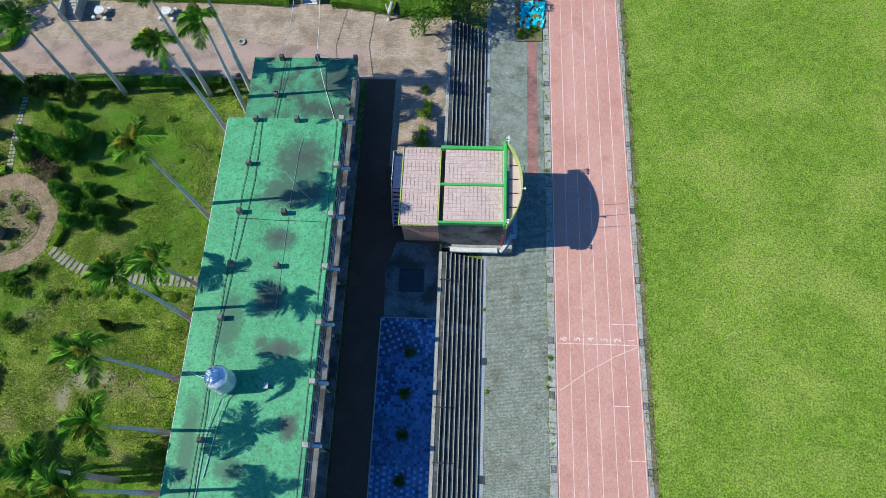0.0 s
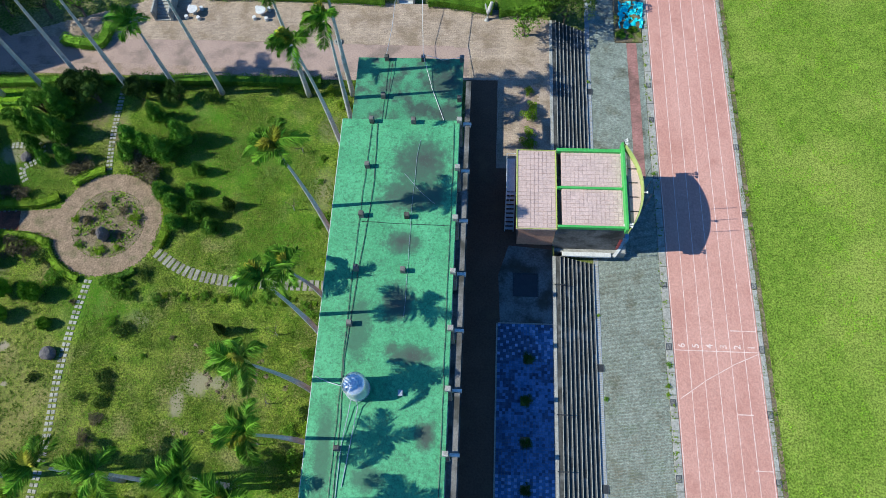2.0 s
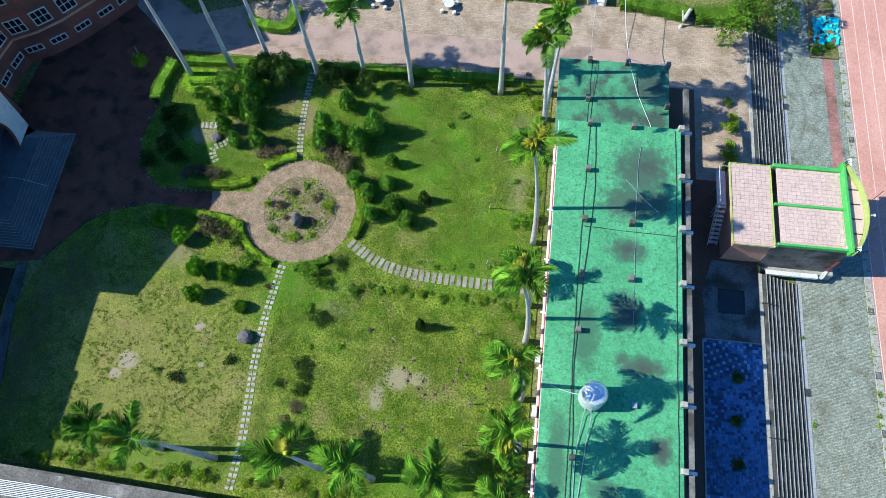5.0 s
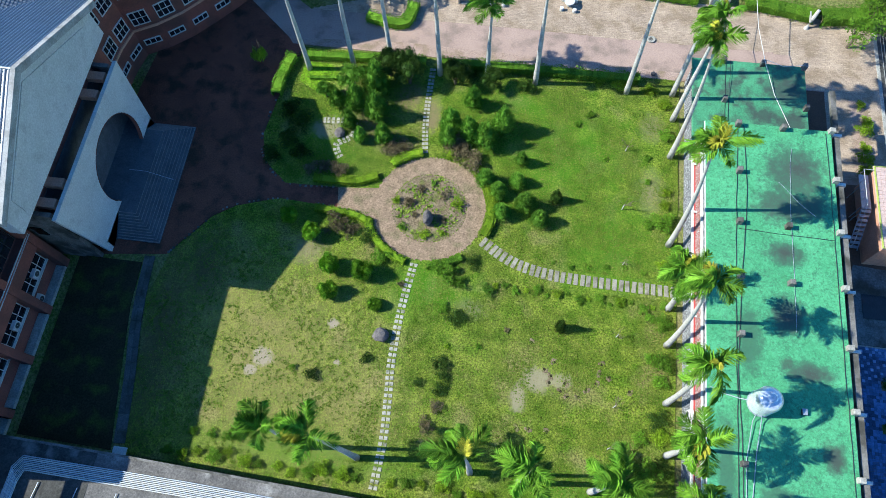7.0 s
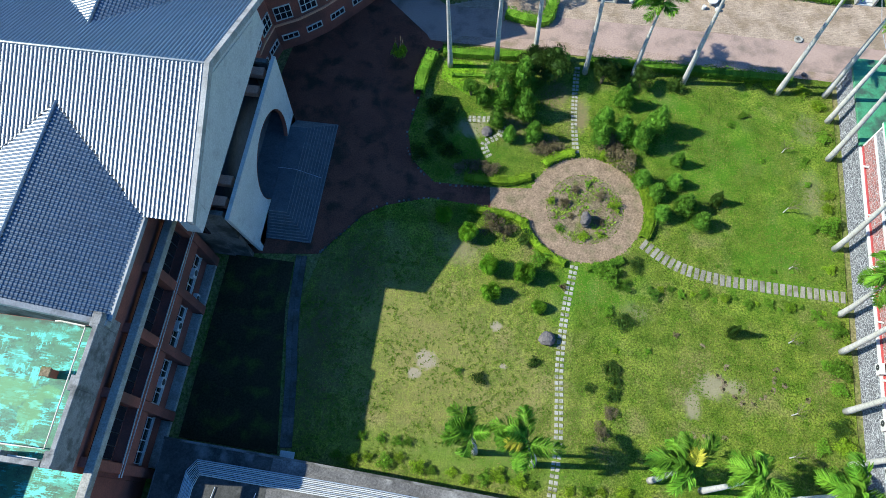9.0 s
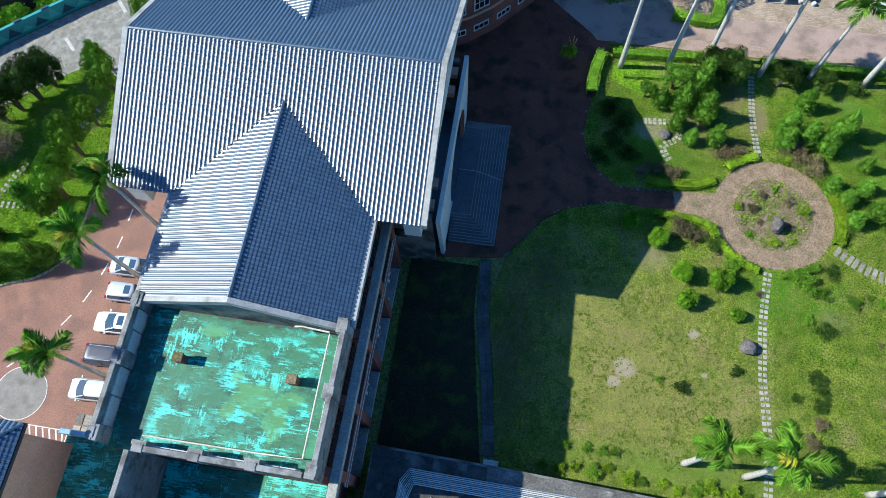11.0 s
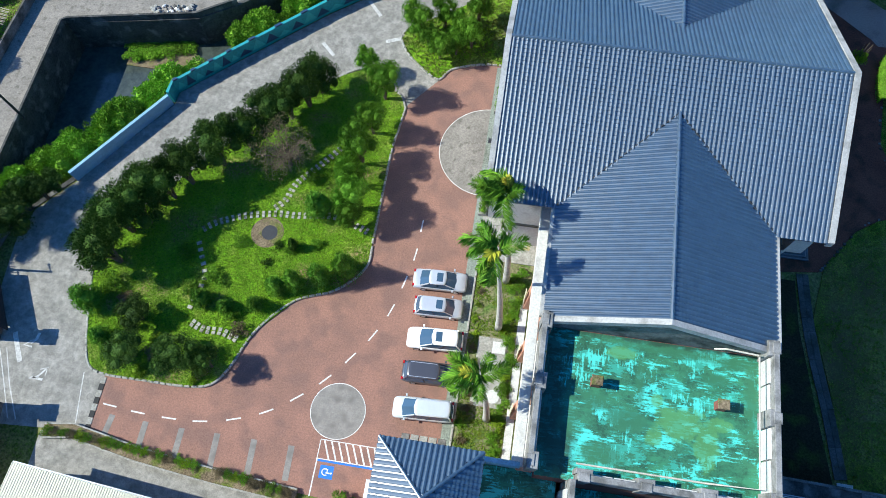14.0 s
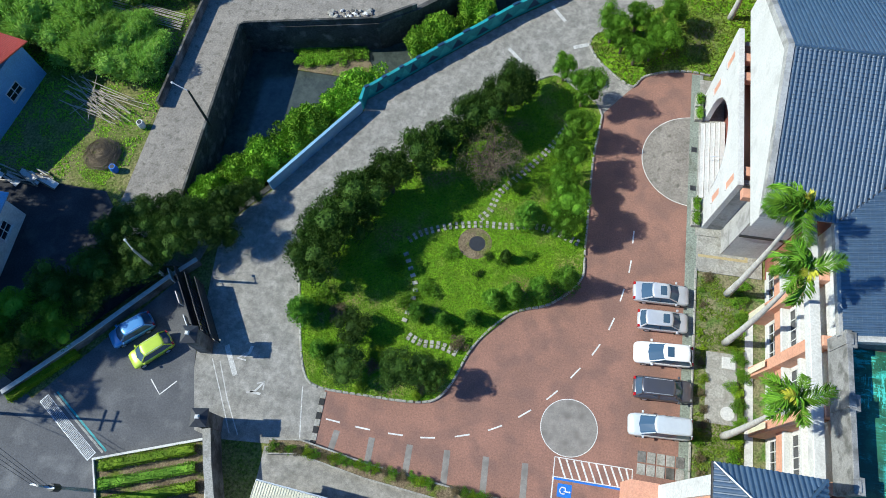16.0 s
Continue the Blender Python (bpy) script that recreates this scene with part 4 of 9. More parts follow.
for k in range(10):
    x = hx0 + 0.35 + k * 0.58
    s = Shape()
    band(s, [(x, hy1 - 0.08), (x + 0.62 if x + 0.62 < hx1 else hx1 - 0.1, hy0 + 0.08)], 0.13, 0.0, 0.011)
    setting("bay_hatch", s, M_LINE)
setting("bay_line", Shape().box(hx0, hx0 + 0.1, -6.4, hy0, 0.0, 0.012), M_LINE)
setting("bay_blue_line", Shape().box(hx0 + 0.1, hx1, -3.72, -3.57, 0.0, 0.012), M_BLUESIGN)
setting("bay_sign", Shape().box(-107.65, -106.55, -4.95, -3.95, 0.0, 0.012), M_BLUESIGN, "blue painted wheelchair parking sign")
w = Shape()
w.ring(-107.2, -4.45, 0.2, 0.29, 0.0, 0.017, 60, 310, 20)
w.box(-107.15, -106.8, -4.55, -4.46, 0.0, 0.018)
w.box(-107.07, -106.99, -4.46, -4.2, 0.0, 0.018)
w.box(-107.37, -107.07, -4.27, -4.19, 0.0, 0.018)
w.ring(-106.7, -4.5, 0.0, 0.075, 0.0, 0.018, 0, 360, 12)
setting("bay_sign_figure", w, M_LINE)
# chequered speed kerb between brick and concrete
for k in range(8):
    s = setting("speed_kerb", Shape().cbox(-127.45, -127.0, -4.4 + k * 0.56, -3.86 + k * 0.56, 0.0, 0.05, 0.02), M_CONC if k % 2 else M_RUBBER)
# paint on the concrete road
for pts in ([(-137.2, 1.3), (-135.6, -1.6), (-134.1, -4.4)], [(-129.1, 0.2), (-128.7, -2), (-128.3, -4.1)], [(-136.5, 1.2), (-135.0, -1.8), (-133.4, -4.4)]):
    s = Shape()
    band(s, pts, 0.09, 0.0, 0.006)
    setting("road_line", s, M_WORNLINE)
for pts, wd in (([(-112.9, 42.0), (-111.4, 40.3)], 0.35), ([(-116.6, 36.2), (-115.2, 34.8)], 0.35), ([(-110.3, 37.2), (-108.2, 38.0)], 0.4), ([(-136.3, 2.6), (-134.9, 0.21)], 0.42), ([(-134.12, 2.86), (-134.2, 2.3), (-134.6, 1.9)], 0.26), ([(-134.45, 2.2), (-135.1, 1.66), (-134.35, 1.6)], 0.16), ([(-133.6, -1.0), (-132.9, -0.75), (-132.33, 0.06)], 0.16), ([(-132.9, -0.15), (-132.3, 0.1), (-132.3, -0.6)], 0.12), ([(-133.3, -0.9), (-132.4, -0.95)], 0.2)):
    s = Shape()
    band(s, pts, wd, 0.0, 0.008)
    setting("road_marking", s, M_WORNLINE)
# asphalt outside the gate and the lane
setting("asphalt", Shape().prism([(-138.5, 0.3), (-139.2, 4), (-139.4, 6.5), (-142.2, 7.6), (-151.2, -4.3), (-156, -2), (-168, -8), (-168, -30), (-138, -30), (-135.0, -5.1), (-137.0, -4.6)], -0.09, 0.004), M_ASPHALT, "dark smooth asphalt before the gate")
setting("back_lane", Shape().prism([(-151.6, 15.0), (-146.0, 8.4), (-143.2, 8.6), (-148.5, 2.6), (-154, -4), (-170, -4), (-170, 15.5)], -0.09, -0.006), M_DARKLANE, "lane behind the wall trees, shade put into its asphalt colour")
setting("bridge_lane", Shape().prism([(-144.3, 14.8), (-144.3, 35.2), (-136.4, 36.7), (-130.3, 37.8), (-126.7, 40.1), (-122, 44.0), (-126, 52), (-152, 46), (-148.5, 38), (-149.4, 25), (-149.8, 15.6), (-150, 12), (-146, 8.5), (-141, 9.0), (-140.0, 13.5)], -0.09, 0.004), M_LANE, "worn pale concrete lane by the canal")

# canal with its walls
water = Shape().prism(CANAL, -5.2, -4.0)
setting("water", water, M_WATER, "shallow dark canal water")
bank = Shape()
band(bank, CANAL, 0.5, -4.6, 0.02, True)
setting("canal_wall", bank, M_STAND, "stained concrete canal wall")
para = thing("canal_parapet", "low dark-stained concrete parapet along the canal lane", "parapet wall")
s = Shape()
band(s, [(-144.1, 15.0), (-144.1, 34.8), (-143.6, 35.2), (-136.4, 36.5), (-130.3, 37.6), (-126.6, 39.9)], 0.22, 0, 0.75)
part("parapet", s, M_STAND, para)
para2 = thing("lane_parapet", "low concrete parapet on the far side of the lane", "parapet wall")
s = Shape()
band(s, [(-149.3, 24.6), (-149.1, 28), (-148.5, 37), (-147.8, 44)], 0.22, 0, 1.1)
part("parapet", s, M_STEPC, para2)
# painted wall between road and canal
wall = thing("painted_wall", "teal and pale blue painted wall beside the concrete road", "painted wall", kind="structure")
s = Shape()
band(s, [(-136.2, 17.5), (-129.65, 27.0)], 0.28, 0, 1.5)
part("pale_length", s, M_WALLBLUE, wall, "pale blue painted length of wall")
s = Shape()
band(s, [(-129.65, 27.15), (-129.55, 28.4), (-124.5, 33.1), (-116.8, 40.05), (-107.9, 46.85), (-94.9, 55.9), (-84, 62.4)], 0.3, 0, 1.75)
part("teal_length", s, M_TEALWALL, wall, "teal mural length of wall")
pts = [p for a, b in zip([(-129.5, 28.45), (-124.5, 33.1), (-116.8, 40.05), (-107.9, 46.85)], [(-124.5, 33.1), (-116.8, 40.05), (-107.9, 46.85), (-94.9, 55.9)]) for p in [(a[0] + (b[0] - a[0]) * i / 7, a[1] + (b[1] - a[1]) * i / 7) for i in range(7)]]
M_TEALDARK = mat("mural_dark_teal", (0.006, 0.045, 0.1), None, 1, 9, 0.6, 0.1)
M_TEALLIGHT = mat("mural_light_teal", (0.06, 0.42, 0.4), None, 1, 9, 0.6, 0.1)
for k, (a, b) in enumerate(zip(pts, pts[1:])):
    d = Vector((b[0] - a[0], b[1] - a[1])).normalized()
    nrm = Vector((d.y, -d.x)) * 0.156
    h = 0.95 + 0.35 * math.sin(k * 1.7)
    tri = Shape().add([(a[0] + nrm.x, a[1] + nrm.y, 0.35), (b[0] + nrm.x, b[1] + nrm.y, 0.35), ((a[0] + b[0]) / 2 + nrm.x, (a[1] + b[1]) / 2 + nrm.y, h + 0.4)], [(0, 1, 2)])
    part("mural_peak", tri, M_TEALDARK if k % 2 else M_TEALLIGHT, wall)
    if k % 2 == 0:
        top = Shape()
        band(top, [a, ((a[0] + b[0]) / 2, (a[1] + b[1]) / 2)], 0.26, 1.75, 1.9)
        part("mural_cap", top, M_TEALDARK, wall)


# ---- buildings ----
def slab_yz(s, pts, x0, x1):
    """An upright plate: an outline in y and z between two x."""
    area = sum(a[0] * b[1] - b[0] * a[1] for a, b in zip(pts, pts[1:] + pts[:1]))
    if area < 0:
        pts = pts[::-1]
    return s.loft([[(x0, y, z) for y, z in pts], [(x1, y, z) for y, z in pts]])


def slab_xz(s, pts, y0, y1):
    area = sum(a[0] * b[1] - b[0] * a[1] for a, b in zip(pts, pts[1:] + pts[:1]))
    if area > 0:
        pts = pts[::-1]
    return s.loft([[(x, y0, z) for x, z in pts], [(x, y1, z) for x, z in pts]])


def rect_frame(u0, u1, v0, v1, t, d0, d1, at):
    """A closed rectangular frame in the plane (u, v) with depth d; at(u, v, d) gives the place."""
    s = Shape()
    vs = [at(u, v, d) for d in (d0, d1) for k in (0, t) for u, v in ((u0 + k, v0 + k), (u1 - k, v0 + k), (u1 - k, v1 - k), (u0 + k, v1 - k))]
    fs = []
    for i in range(4):
        j = (i + 1) % 4
        fs += [(i, j, 4 + j, 4 + i), (8 + j, 8 + i, 12 + i, 12 + j), (j, i, 8 + i, 8 + j), (4 + i, 4 + j, 12 + j, 12 + i)]
    return s.add(vs, fs)


def window_x(parent, x, y, z, w, h, out, bars=2, rows=2):
    """A white-framed window in a wall of constant x; out is +1 or -1, the side it faces."""
    t = 0.07
    win = part("window", rect_frame(y - w / 2, y + w / 2, z, z + h, t, 0.0, 0.09 * out, lambda u, v, d: (x + d, u, v)), M_WHITE, parent, "white-framed window")
    d0, d1 = sorted((x + 0.01 * out, x + 0.085 * out))
    for k in range(1, bars):
        yy = y - w / 2 + (w - t) * k / bars
        part("mullion", Shape().box(d0, d1, yy, yy + t, z + t, z + h - t), M_WHITE, win)
    for k in range(1, rows):
        zz = z + h * k / rows
        part("transom", Shape().box(d0 + 0.015, d1 - 0.015, y - w / 2 + t, y + w / 2 - t, zz - 0.03, zz + 0.03), M_WHITE, win)
    g0, g1 = (x + 0.005, x + 0.03) if out > 0 else (x - 0.03, x - 0.005)
    part("pane", Shape().box(g0, g1, y - w / 2 + 0.02, y + w / 2 - 0.02, z + 0.02, z + h - 0.02), M_GLASS, win)
    part("sill", Shape().box(min(x, x + 0.2 * out), max(x, x + 0.2 * out), y - w / 2 - 0.08, y + w / 2 + 0.08, z - 0.09, z - 0.002), M_WHITE, win)
    return win


# ---- the long building with the green roof ----
GR = 7.4
blotches(M_GREENROOF, [(-14.6, 29.2, 3.0, 3.4), (-15.6, 26.2, 3.0, 2.0), (-13.3, 26.3, 1.5, 1.8), (-15.6, 21.9, 2.0, 1.3), (-15.7, 16.7, 1.7, 2.0), (-14.4, 12.5, 2.3, 1.1), (-18.6, 14.5, 1.2, 3.2), (-20.4, 5.0, 0.9, 5.0), (-13.4, 39.6, 3.4, 2.8), (-17.6, 37.4, 2.6, 2.2), (-17.0, 3.4, 1.5, 1.2)], (0.042, 0.115, 0.065), 0.5, 0.85)
blotches(M_GREENROOF, [(-14.5, 29.3, 3.0, 2.8), (-15.4, 26.0, 3.0, 1.7), (-13.3, 26.3, 1.0, 1.2), (-15.6, 21.9, 1.7, 1.1), (-15.7, 16.7, 1.5, 1.7), (-14.4, 12.5, 2.0, 0.9), (-15.9, 13.0, 0.7, 0.6), (-12.9, 6.6, 0.9, 1.5), (-13.2, 40.2, 2.2, 2.0), (-15.2, 37.4, 1.6, 1.0)], (0.05, 0.085, 0.058), 0.6, 0.8)
blotches(M_LOWROOF, [(-13.2, 40.2, 2.6, 2.2), (-15.4, 37.2, 2.2, 1.2), (-12.6, 36.6, 1.6, 1.6)], (0.035, 0.05, 0.042), 0.6, 0.85)
contours(M_GREENROOF, 1.3, 0.011, (0.04, 0.15, 0.075), 0.75)
blotches(M_GREENROOF, [(-14.2, 29.6, 1.2, 1.0), (-15.6, 21.9, 0.9, 0.5), (-15.7, 16.6, 0.8, 1.0), (-14.2, 12.4, 1.1, 0.5), (-12.9, 6.6, 0.9, 1.5)], (0.045, 0.05, 0.042), 0.8, 0.75)
contours(M_GREENROOF, 0.5, 0.006, (0.05, 0.12, 0.075), 0.7)
long_b = thing("long_building", "long two-storey school building with green painted flat roof", "school building")
part("wall", Shape().box(-21.45, -11.6, -60, 33.4, -0.05, 7.15), M_GRAVEL, long_b, "grey pebble-dashed wall")
part("roof", Shape().cbox(-21.75, -11.35, -60.2, 33.6, 7.15, GR, 0.03), M_GREENROOF, long_b, "green roof paint with dark stains")
part("low_wall", Shape().box(-21.45, -11.6, 33.4, 42.8, -0.05, 3.4), M_GRAVEL, long_b)
part("low_roof", Shape().cbox(-21.75, -11.35, 33.6, 43.05, 3.4, 3.65, 0.03), M_LOWROOF, long_b)
part("end_wall", Shape().box(-21.5, -11.5, 33.402, 33.58, 3.66, 7.14), M_WHITE, long_b, "white end wall of the upper storey")
for y0, y1, z in ((-60, 33.4, 3.35), ):
    part("ledge", Shape().cbox(-21.75, -21.45, y0, y1, z, z + 0.22, 0.03), M_WHITE, long_b, "white concrete ledge")
    part("red_band", Shape().box(-21.58, -21.45, y0, y1, z + 0.22, z + 0.42), M_REDTRIM, long_b, "red painted sill")
    part("stone_band", Shape().box(-21.5, -21.452, y0, y1, z + 0.42, z + 2.2), M_REDSTONE, long_b, "reddish crazy stone cladding")
    part("white_string", Shape().cbox(-21.62, -21.45, y0, y1, z + 2.2, z + 2.36, 0.02), M_WHITE, long_b, "thin white string course")
    for k in range(9):
        yy = 31.0 - k * 4.7
        part("spout", Shape().tube([(-21.5, yy, z + 0.9), (-21.95, yy + 0.12, z + 0.75)], 0.09, None, 8), M_WHITE, long_b, "white rain spout")
part("eave_trim", Shape().box(-21.79, -21.75, -60, 33.5, 7.2, 7.38), M_WHITE, long_b, "pale roof edge trim")
for k in range(16):
    y = 31.2 - k * 4.7
    window_x(long_b, -11.6, y, 4.6, 2.6, 1.6, 1)
    window_x(long_b, -11.6, y, 1.2, 2.6, 1.6, 1)
for k in range(14):
    y = 33.5 - k * 4.7
    part("pillar", Shape().cbox(-11.62, -11.16, y - 0.2, y + 0.2, 0, 7.9, 0.03), M_CONC, long_b, "grey concrete pillar stub")
    part("bracket", Shape().cbox(-11.1, -10.35, y - 0.12, y + 0.12, 6.7, 7.12, 0.03), M_WHITE, long_b, "white concrete bracket")
    part("beam", Shape().box(-10.95, -10.5, y + 0.14, y + 4.56, 6.62, 6.98), M_STEPC, long_b, "dark weathered concrete sunshade beam")
    if k < 13:
        part("canopy", Shape().box(-11.58, -10.45, y - 4.5, y - 0.1, 3.25, 3.4), M_STEPC, long_b)
for x, y, z in [(-19.1, 28.8, GR), (-19.2, 24.15, GR), (-19.2, 19.4, GR), (-19.3, 14.8, GR), (-19.3, 5.35, GR), (-19.3, 0.7, GR), (-15.4, 24.15, GR), (-15.4, 19.35, GR), (-15.4, 33.3, GR), (-19.1, 33.3, GR), (-11.5, 42.8, 3.65), (-15.3, 42.8, 3.65), (-18.9, 42.8, 3.65), (-18.9, 38.4, 3.65), (-11.6, 38.2, 3.65)]:
    part("stub", Shape().cbox(x - 0.2, x + 0.2, y - 0.2, y + 0.2, z, z + 0.68, 0.03), M_STEPC, long_b, "short stained concrete column stub")
for pts, r in (([(-19.35, -3, 7.46), (-19.3, 5.8, 7.46), (-19.45, 12, 7.46), (-19.0, 20, 7.46), (-18.5, 26, 7.46), (-18.6, 33.4, 7.46)], 0.035), ([(-19.7, -3, 7.46), (-19.6, 9, 7.46), (-19.5, 18, 7.46), (-19.3, 27, 7.46), (-19.0, 33.5, 7.46)], 0.03), ([(-11.75, -3, 7.46), (-11.8, 20, 7.46), (-11.8, 33.3, 7.46)], 0.03), ([(-19.2, 23.6, 7.47), (-15.4, 23.5, 7.47), (-11.8, 23.45, 7.47)], 0.025), ([(-14.7, 31.5, 7.45), (-15.0, 27, 7.45), (-15.1, 15.5, 7.45)], 0.02), ([(-15.9, 28.2, 7.46), (-14.3, 26.4, 7.46), (-13.1, 25.4, 7.46)], 0.02), ([(-18.7, 33.7, 3.7), (-18.5, 38, 3.7), (-18.2, 43, 3.7), (-18.0, 43.4, 1)], 0.03), ([(-18.9, 33.7, 3.7), (-18.8, 38, 3.7), (-18.6, 43, 3.7)], 0.025)):
    fine = smooth_line(pts, 0.7)
    part("cable", Shape().tube([(x + 0.09 * noise.noise(Vector((y * 0.45, r * 90, 0))), y + 0.06 * noise.noise(Vector((x * 0.5, r * 70, 4))), z) for x, y, z in fine], r * 0.75, None, 5), M_DARK if r > 0.022 else M_GALV, long_b)

# steel water tank on the roof
tank = thing("water_tank", "stainless steel water tank with domed lid on roof", "water tank", at=pose(-18.15, 9.7, GR))
prof = [(0.95, 0.55), (0.95, 0.62)]
for k in range(7):
    z = 0.62 + k * 0.3
    prof += [(0.95, z + 0.05), (0.985, z + 0.12), (0.985, z + 0.18), (0.95, z + 0.25)]
prof += [(0.95, 2.75), (0.86, 2.98), (0.66, 3.16), (0.36, 3.27)]
part("body", Shape().loft([[(r * math.cos(2 * math.pi * i / 28), r * math.sin(2 * math.pi * i / 28), z) for i in range(28)] for r, z in [(0.95 * r, 0.12 + 0.8 * z) for r, z in prof]]), M_STEEL, tank, smooth=True)
part("lid", Shape().loft([[(r * math.cos(2 * math.pi * i / 18), r * math.sin(2 * math.pi * i / 18), z) for i in range(18)] for r, z in ((0.34, 2.7), (0.34, 2.82), (0.24, 2.88))]), M_STEEL, tank)
for k in range(4):
    a = radians(45 + 90 * k)
    x, y = 0.75 * math.cos(a), 0.75 * math.sin(a)
    part("leg", Shape().box(x - 0.05, x + 0.05, y - 0.05, y + 0.05, 0, 0.56), M_GALV, tank)
part("base_ring", Shape().ring(0, 0, 0.6, 0.97, 0.5, 0.56, 0, 360, 28), M_GALV, tank)
part("pipe", Shape().tube([(-0.9, 0.1, 0.7), (-1.4, 0.2, 0.4), (-2.4, 0.5, 0.06), (-3.4, 0.9, 0.06)], 0.035), M_GALV, tank)
part("pipe", Shape().tube([(0, -0.9, 0.7), (0.1, -1.3, 0.3), (-0.2, -3.5, 0.06), (-0.6, -7, 0.06)], 0.035), M_GALV, tank)
part("pipe", Shape().tube([(-0.4, -0.85, 0.7), (-0.5, -1.3, 0.3), (-0.9, -4, 0.06), (-1.0, -9, 0.06)], 0.03), M_GALV, tank)
box = thing("pump_box", "small dark metal box on the green roof", "pump box", at=pose(-14.95, 9.55, GR))
part("body", Shape().cbox(-0.15, 0.15, -0.2, 0.2, 0, 0.3, 0.03), M_DARK, box)
part("lid", Shape().cbox(-0.18, 0.18, -0.23, 0.23, 0.3, 0.34, 0.01), M_GALV, box)
for y, z in ((13.2, 4.0), (8.9, 4.0), (5.4, 4.0)):
    ac = thing("air_conditioner", "white outdoor air conditioner unit on a ledge", "air conditioner", "air conditioners", at=pose(-21.9, y, 3.58))
    part("case", Shape().cbox(-0.2, 0.2, -0.45, 0.45, 0, 0.62, 0.03), M_WHITE, ac)
    part("grille", Shape().ring(0, 0, 0.05, 0.24, 0, 0.02, 0, 360, 20), M_DARK, ac, at=pose(-0.2, 0.12, 0.31, 0, -90, 0))

# ---- the stage beside the track ----
SY0, SY1 = 25.0, 32.75
stage = thing("stage_building", "small stage house with pink-grey tiled roof and green edges", "stage building")
part("rear_wall", Shape().box(-5.9, -2.62, SY0 + 0.08, SY1 - 0.08, -0.05, 3.75), M_SALMON, stage, "brown-red rear wall")
part("rear_roof", Shape().box(-6.15, -2.62, SY0 - 0.1, SY1 + 0.1, 3.75, 3.9), M_STAGEJOINT, stage)
rim = Shape()
band(rim, [(-6.1, SY0 - 0.05), (-2.6, SY0 - 0.05), (-2.6, SY1 + 0.05), (-6.1, SY1 + 0.05)], 0.1, 3.75, 4.0, True)
part("rear_rim", rim, mat("lime_paint", (0.42, 0.5, 0.1), None, 1, 9, 0.6, 0.1), stage, "yellow-green roof rim")
tile_me = Shape().cbox(-0.172, 0.172, -0.172, 0.172, 0, 0.03, 0.008).mesh("roof_tile", M_STAGEROOF)
for iy in range(20):
    for ix in range(9):
        part("roof_tile", tile_me, None, stage, at=pose(-5.83 + ix * 0.372, 25.3 + iy * 0.379, 3.902, 0, 0, random.uniform(-0.8, 0.8)))
for y0, y1 in ((SY0, SY0 + 0.2), (SY1 - 0.2, SY1)):
    part("side_wall", Shape().box(-2.6, 3.5, y0, y1, LOW - 0.1, 4.35), M_STEPC, stage, "grey stained side wall")
part("rear_inner_wall", Shape().box(-2.6, -2.4, SY0 + 0.2, SY1 - 0.2, LOW - 0.1, 3.6), M_STEPC, stage)
part("stage_floor", Shape().cbox(-2.4, 4.3, SY0 - 0.3, SY1 + 0.3, LOW - 0.1, -0.6, 0.04), M_CONC, stage, "raised concrete stage floor")
part("stage_edge", Shape().cbox(4.32, 4.7, SY0 + 1.2, SY1 - 1.2, LOW - 0.1, -0.7, 0.04), M_WALLBLUE, stage)
part("front_roof", Shape().box(-2.15, 3.3, SY0 + 0.2, SY1 - 0.2, 4.0, 4.18), M_STAGEJOINT, stage)
tiles = Shape()
for y0 in (SY0 + 0.45, 29.15):
    for iy in range(9):
        for ix in range(14):
            x, y = -1.92 + ix * 0.372, y0 + 0.19 + iy * 0.379
            tiles.cbox(x - 0.172, x + 0.172, y - 0.172, y + 0.172, 4.18, 4.21 + random.uniform(-0.004, 0.004), 0.008)
tagged(part("front_tiles", tiles, M_STAGEROOF, stage), "", "", "", "stuff")
for x0, x1, y0, y1, z1 in ((-2.55, 3.2, SY1 - 0.28, SY1 + 0.05, 4.5), (-2.55, 3.2, 28.76, 28.98, 4.4), (-2.55, 3.2, SY0 - 0.05, SY0 + 0.16, 4.5), (3.2, 3.46, SY0 - 0.35, SY1 + 0.5, 4.95)):
    part("green_beam", Shape().cbox(x0, x1, y0, y1, 4.05, z1, 0.03), M_PARAPETGREEN, stage, "bright green roof beam")
arc = Shape().ring(-2.1, 28.75, 6.9, 6.98, 4.35, 5.2, -37, 37, 30)
part("curved_fascia", arc, mat("arc_paint", (0.4, 0.45, 0.14), (0.3, 0.36, 0.1), 1.2, 9, 0.6, 0.1), stage, "curved yellow-green fascia")
pts = [(3.72, SY0 + 0.1), (3.72, SY1 - 0.1)] + [(-2.1 + 6.88 * math.cos(radians(a)), 28.75 + 6.88 * math.sin(radians(a))) for a in range(32, -33, -4)]
part("curved_canopy", Shape().prism(pts, 4.3, 4.45), M_STAGEROOF, stage)
for y in (26.6, 28.0, 29.4, 30.8):
    part("canopy_rib", Shape().box(3.72, 4.5, y - 0.03, y + 0.03, 4.45, 4.55), M_DARK, stage)
for y in (26.9, 28.1, 29.3):
    part("pole", Shape().tube([(4.86, y, 4.4), (4.9, y, 7.4)], 0.03, 0.025, 6), M_DARK, stage, "slim dark roof pole")
part("lower_fascia", Shape().ring(-2.1, 28.75, 6.7, 7.0, -0.7, -0.45, -40, -22, 12), M_WHITE, stage, "white stage lip")
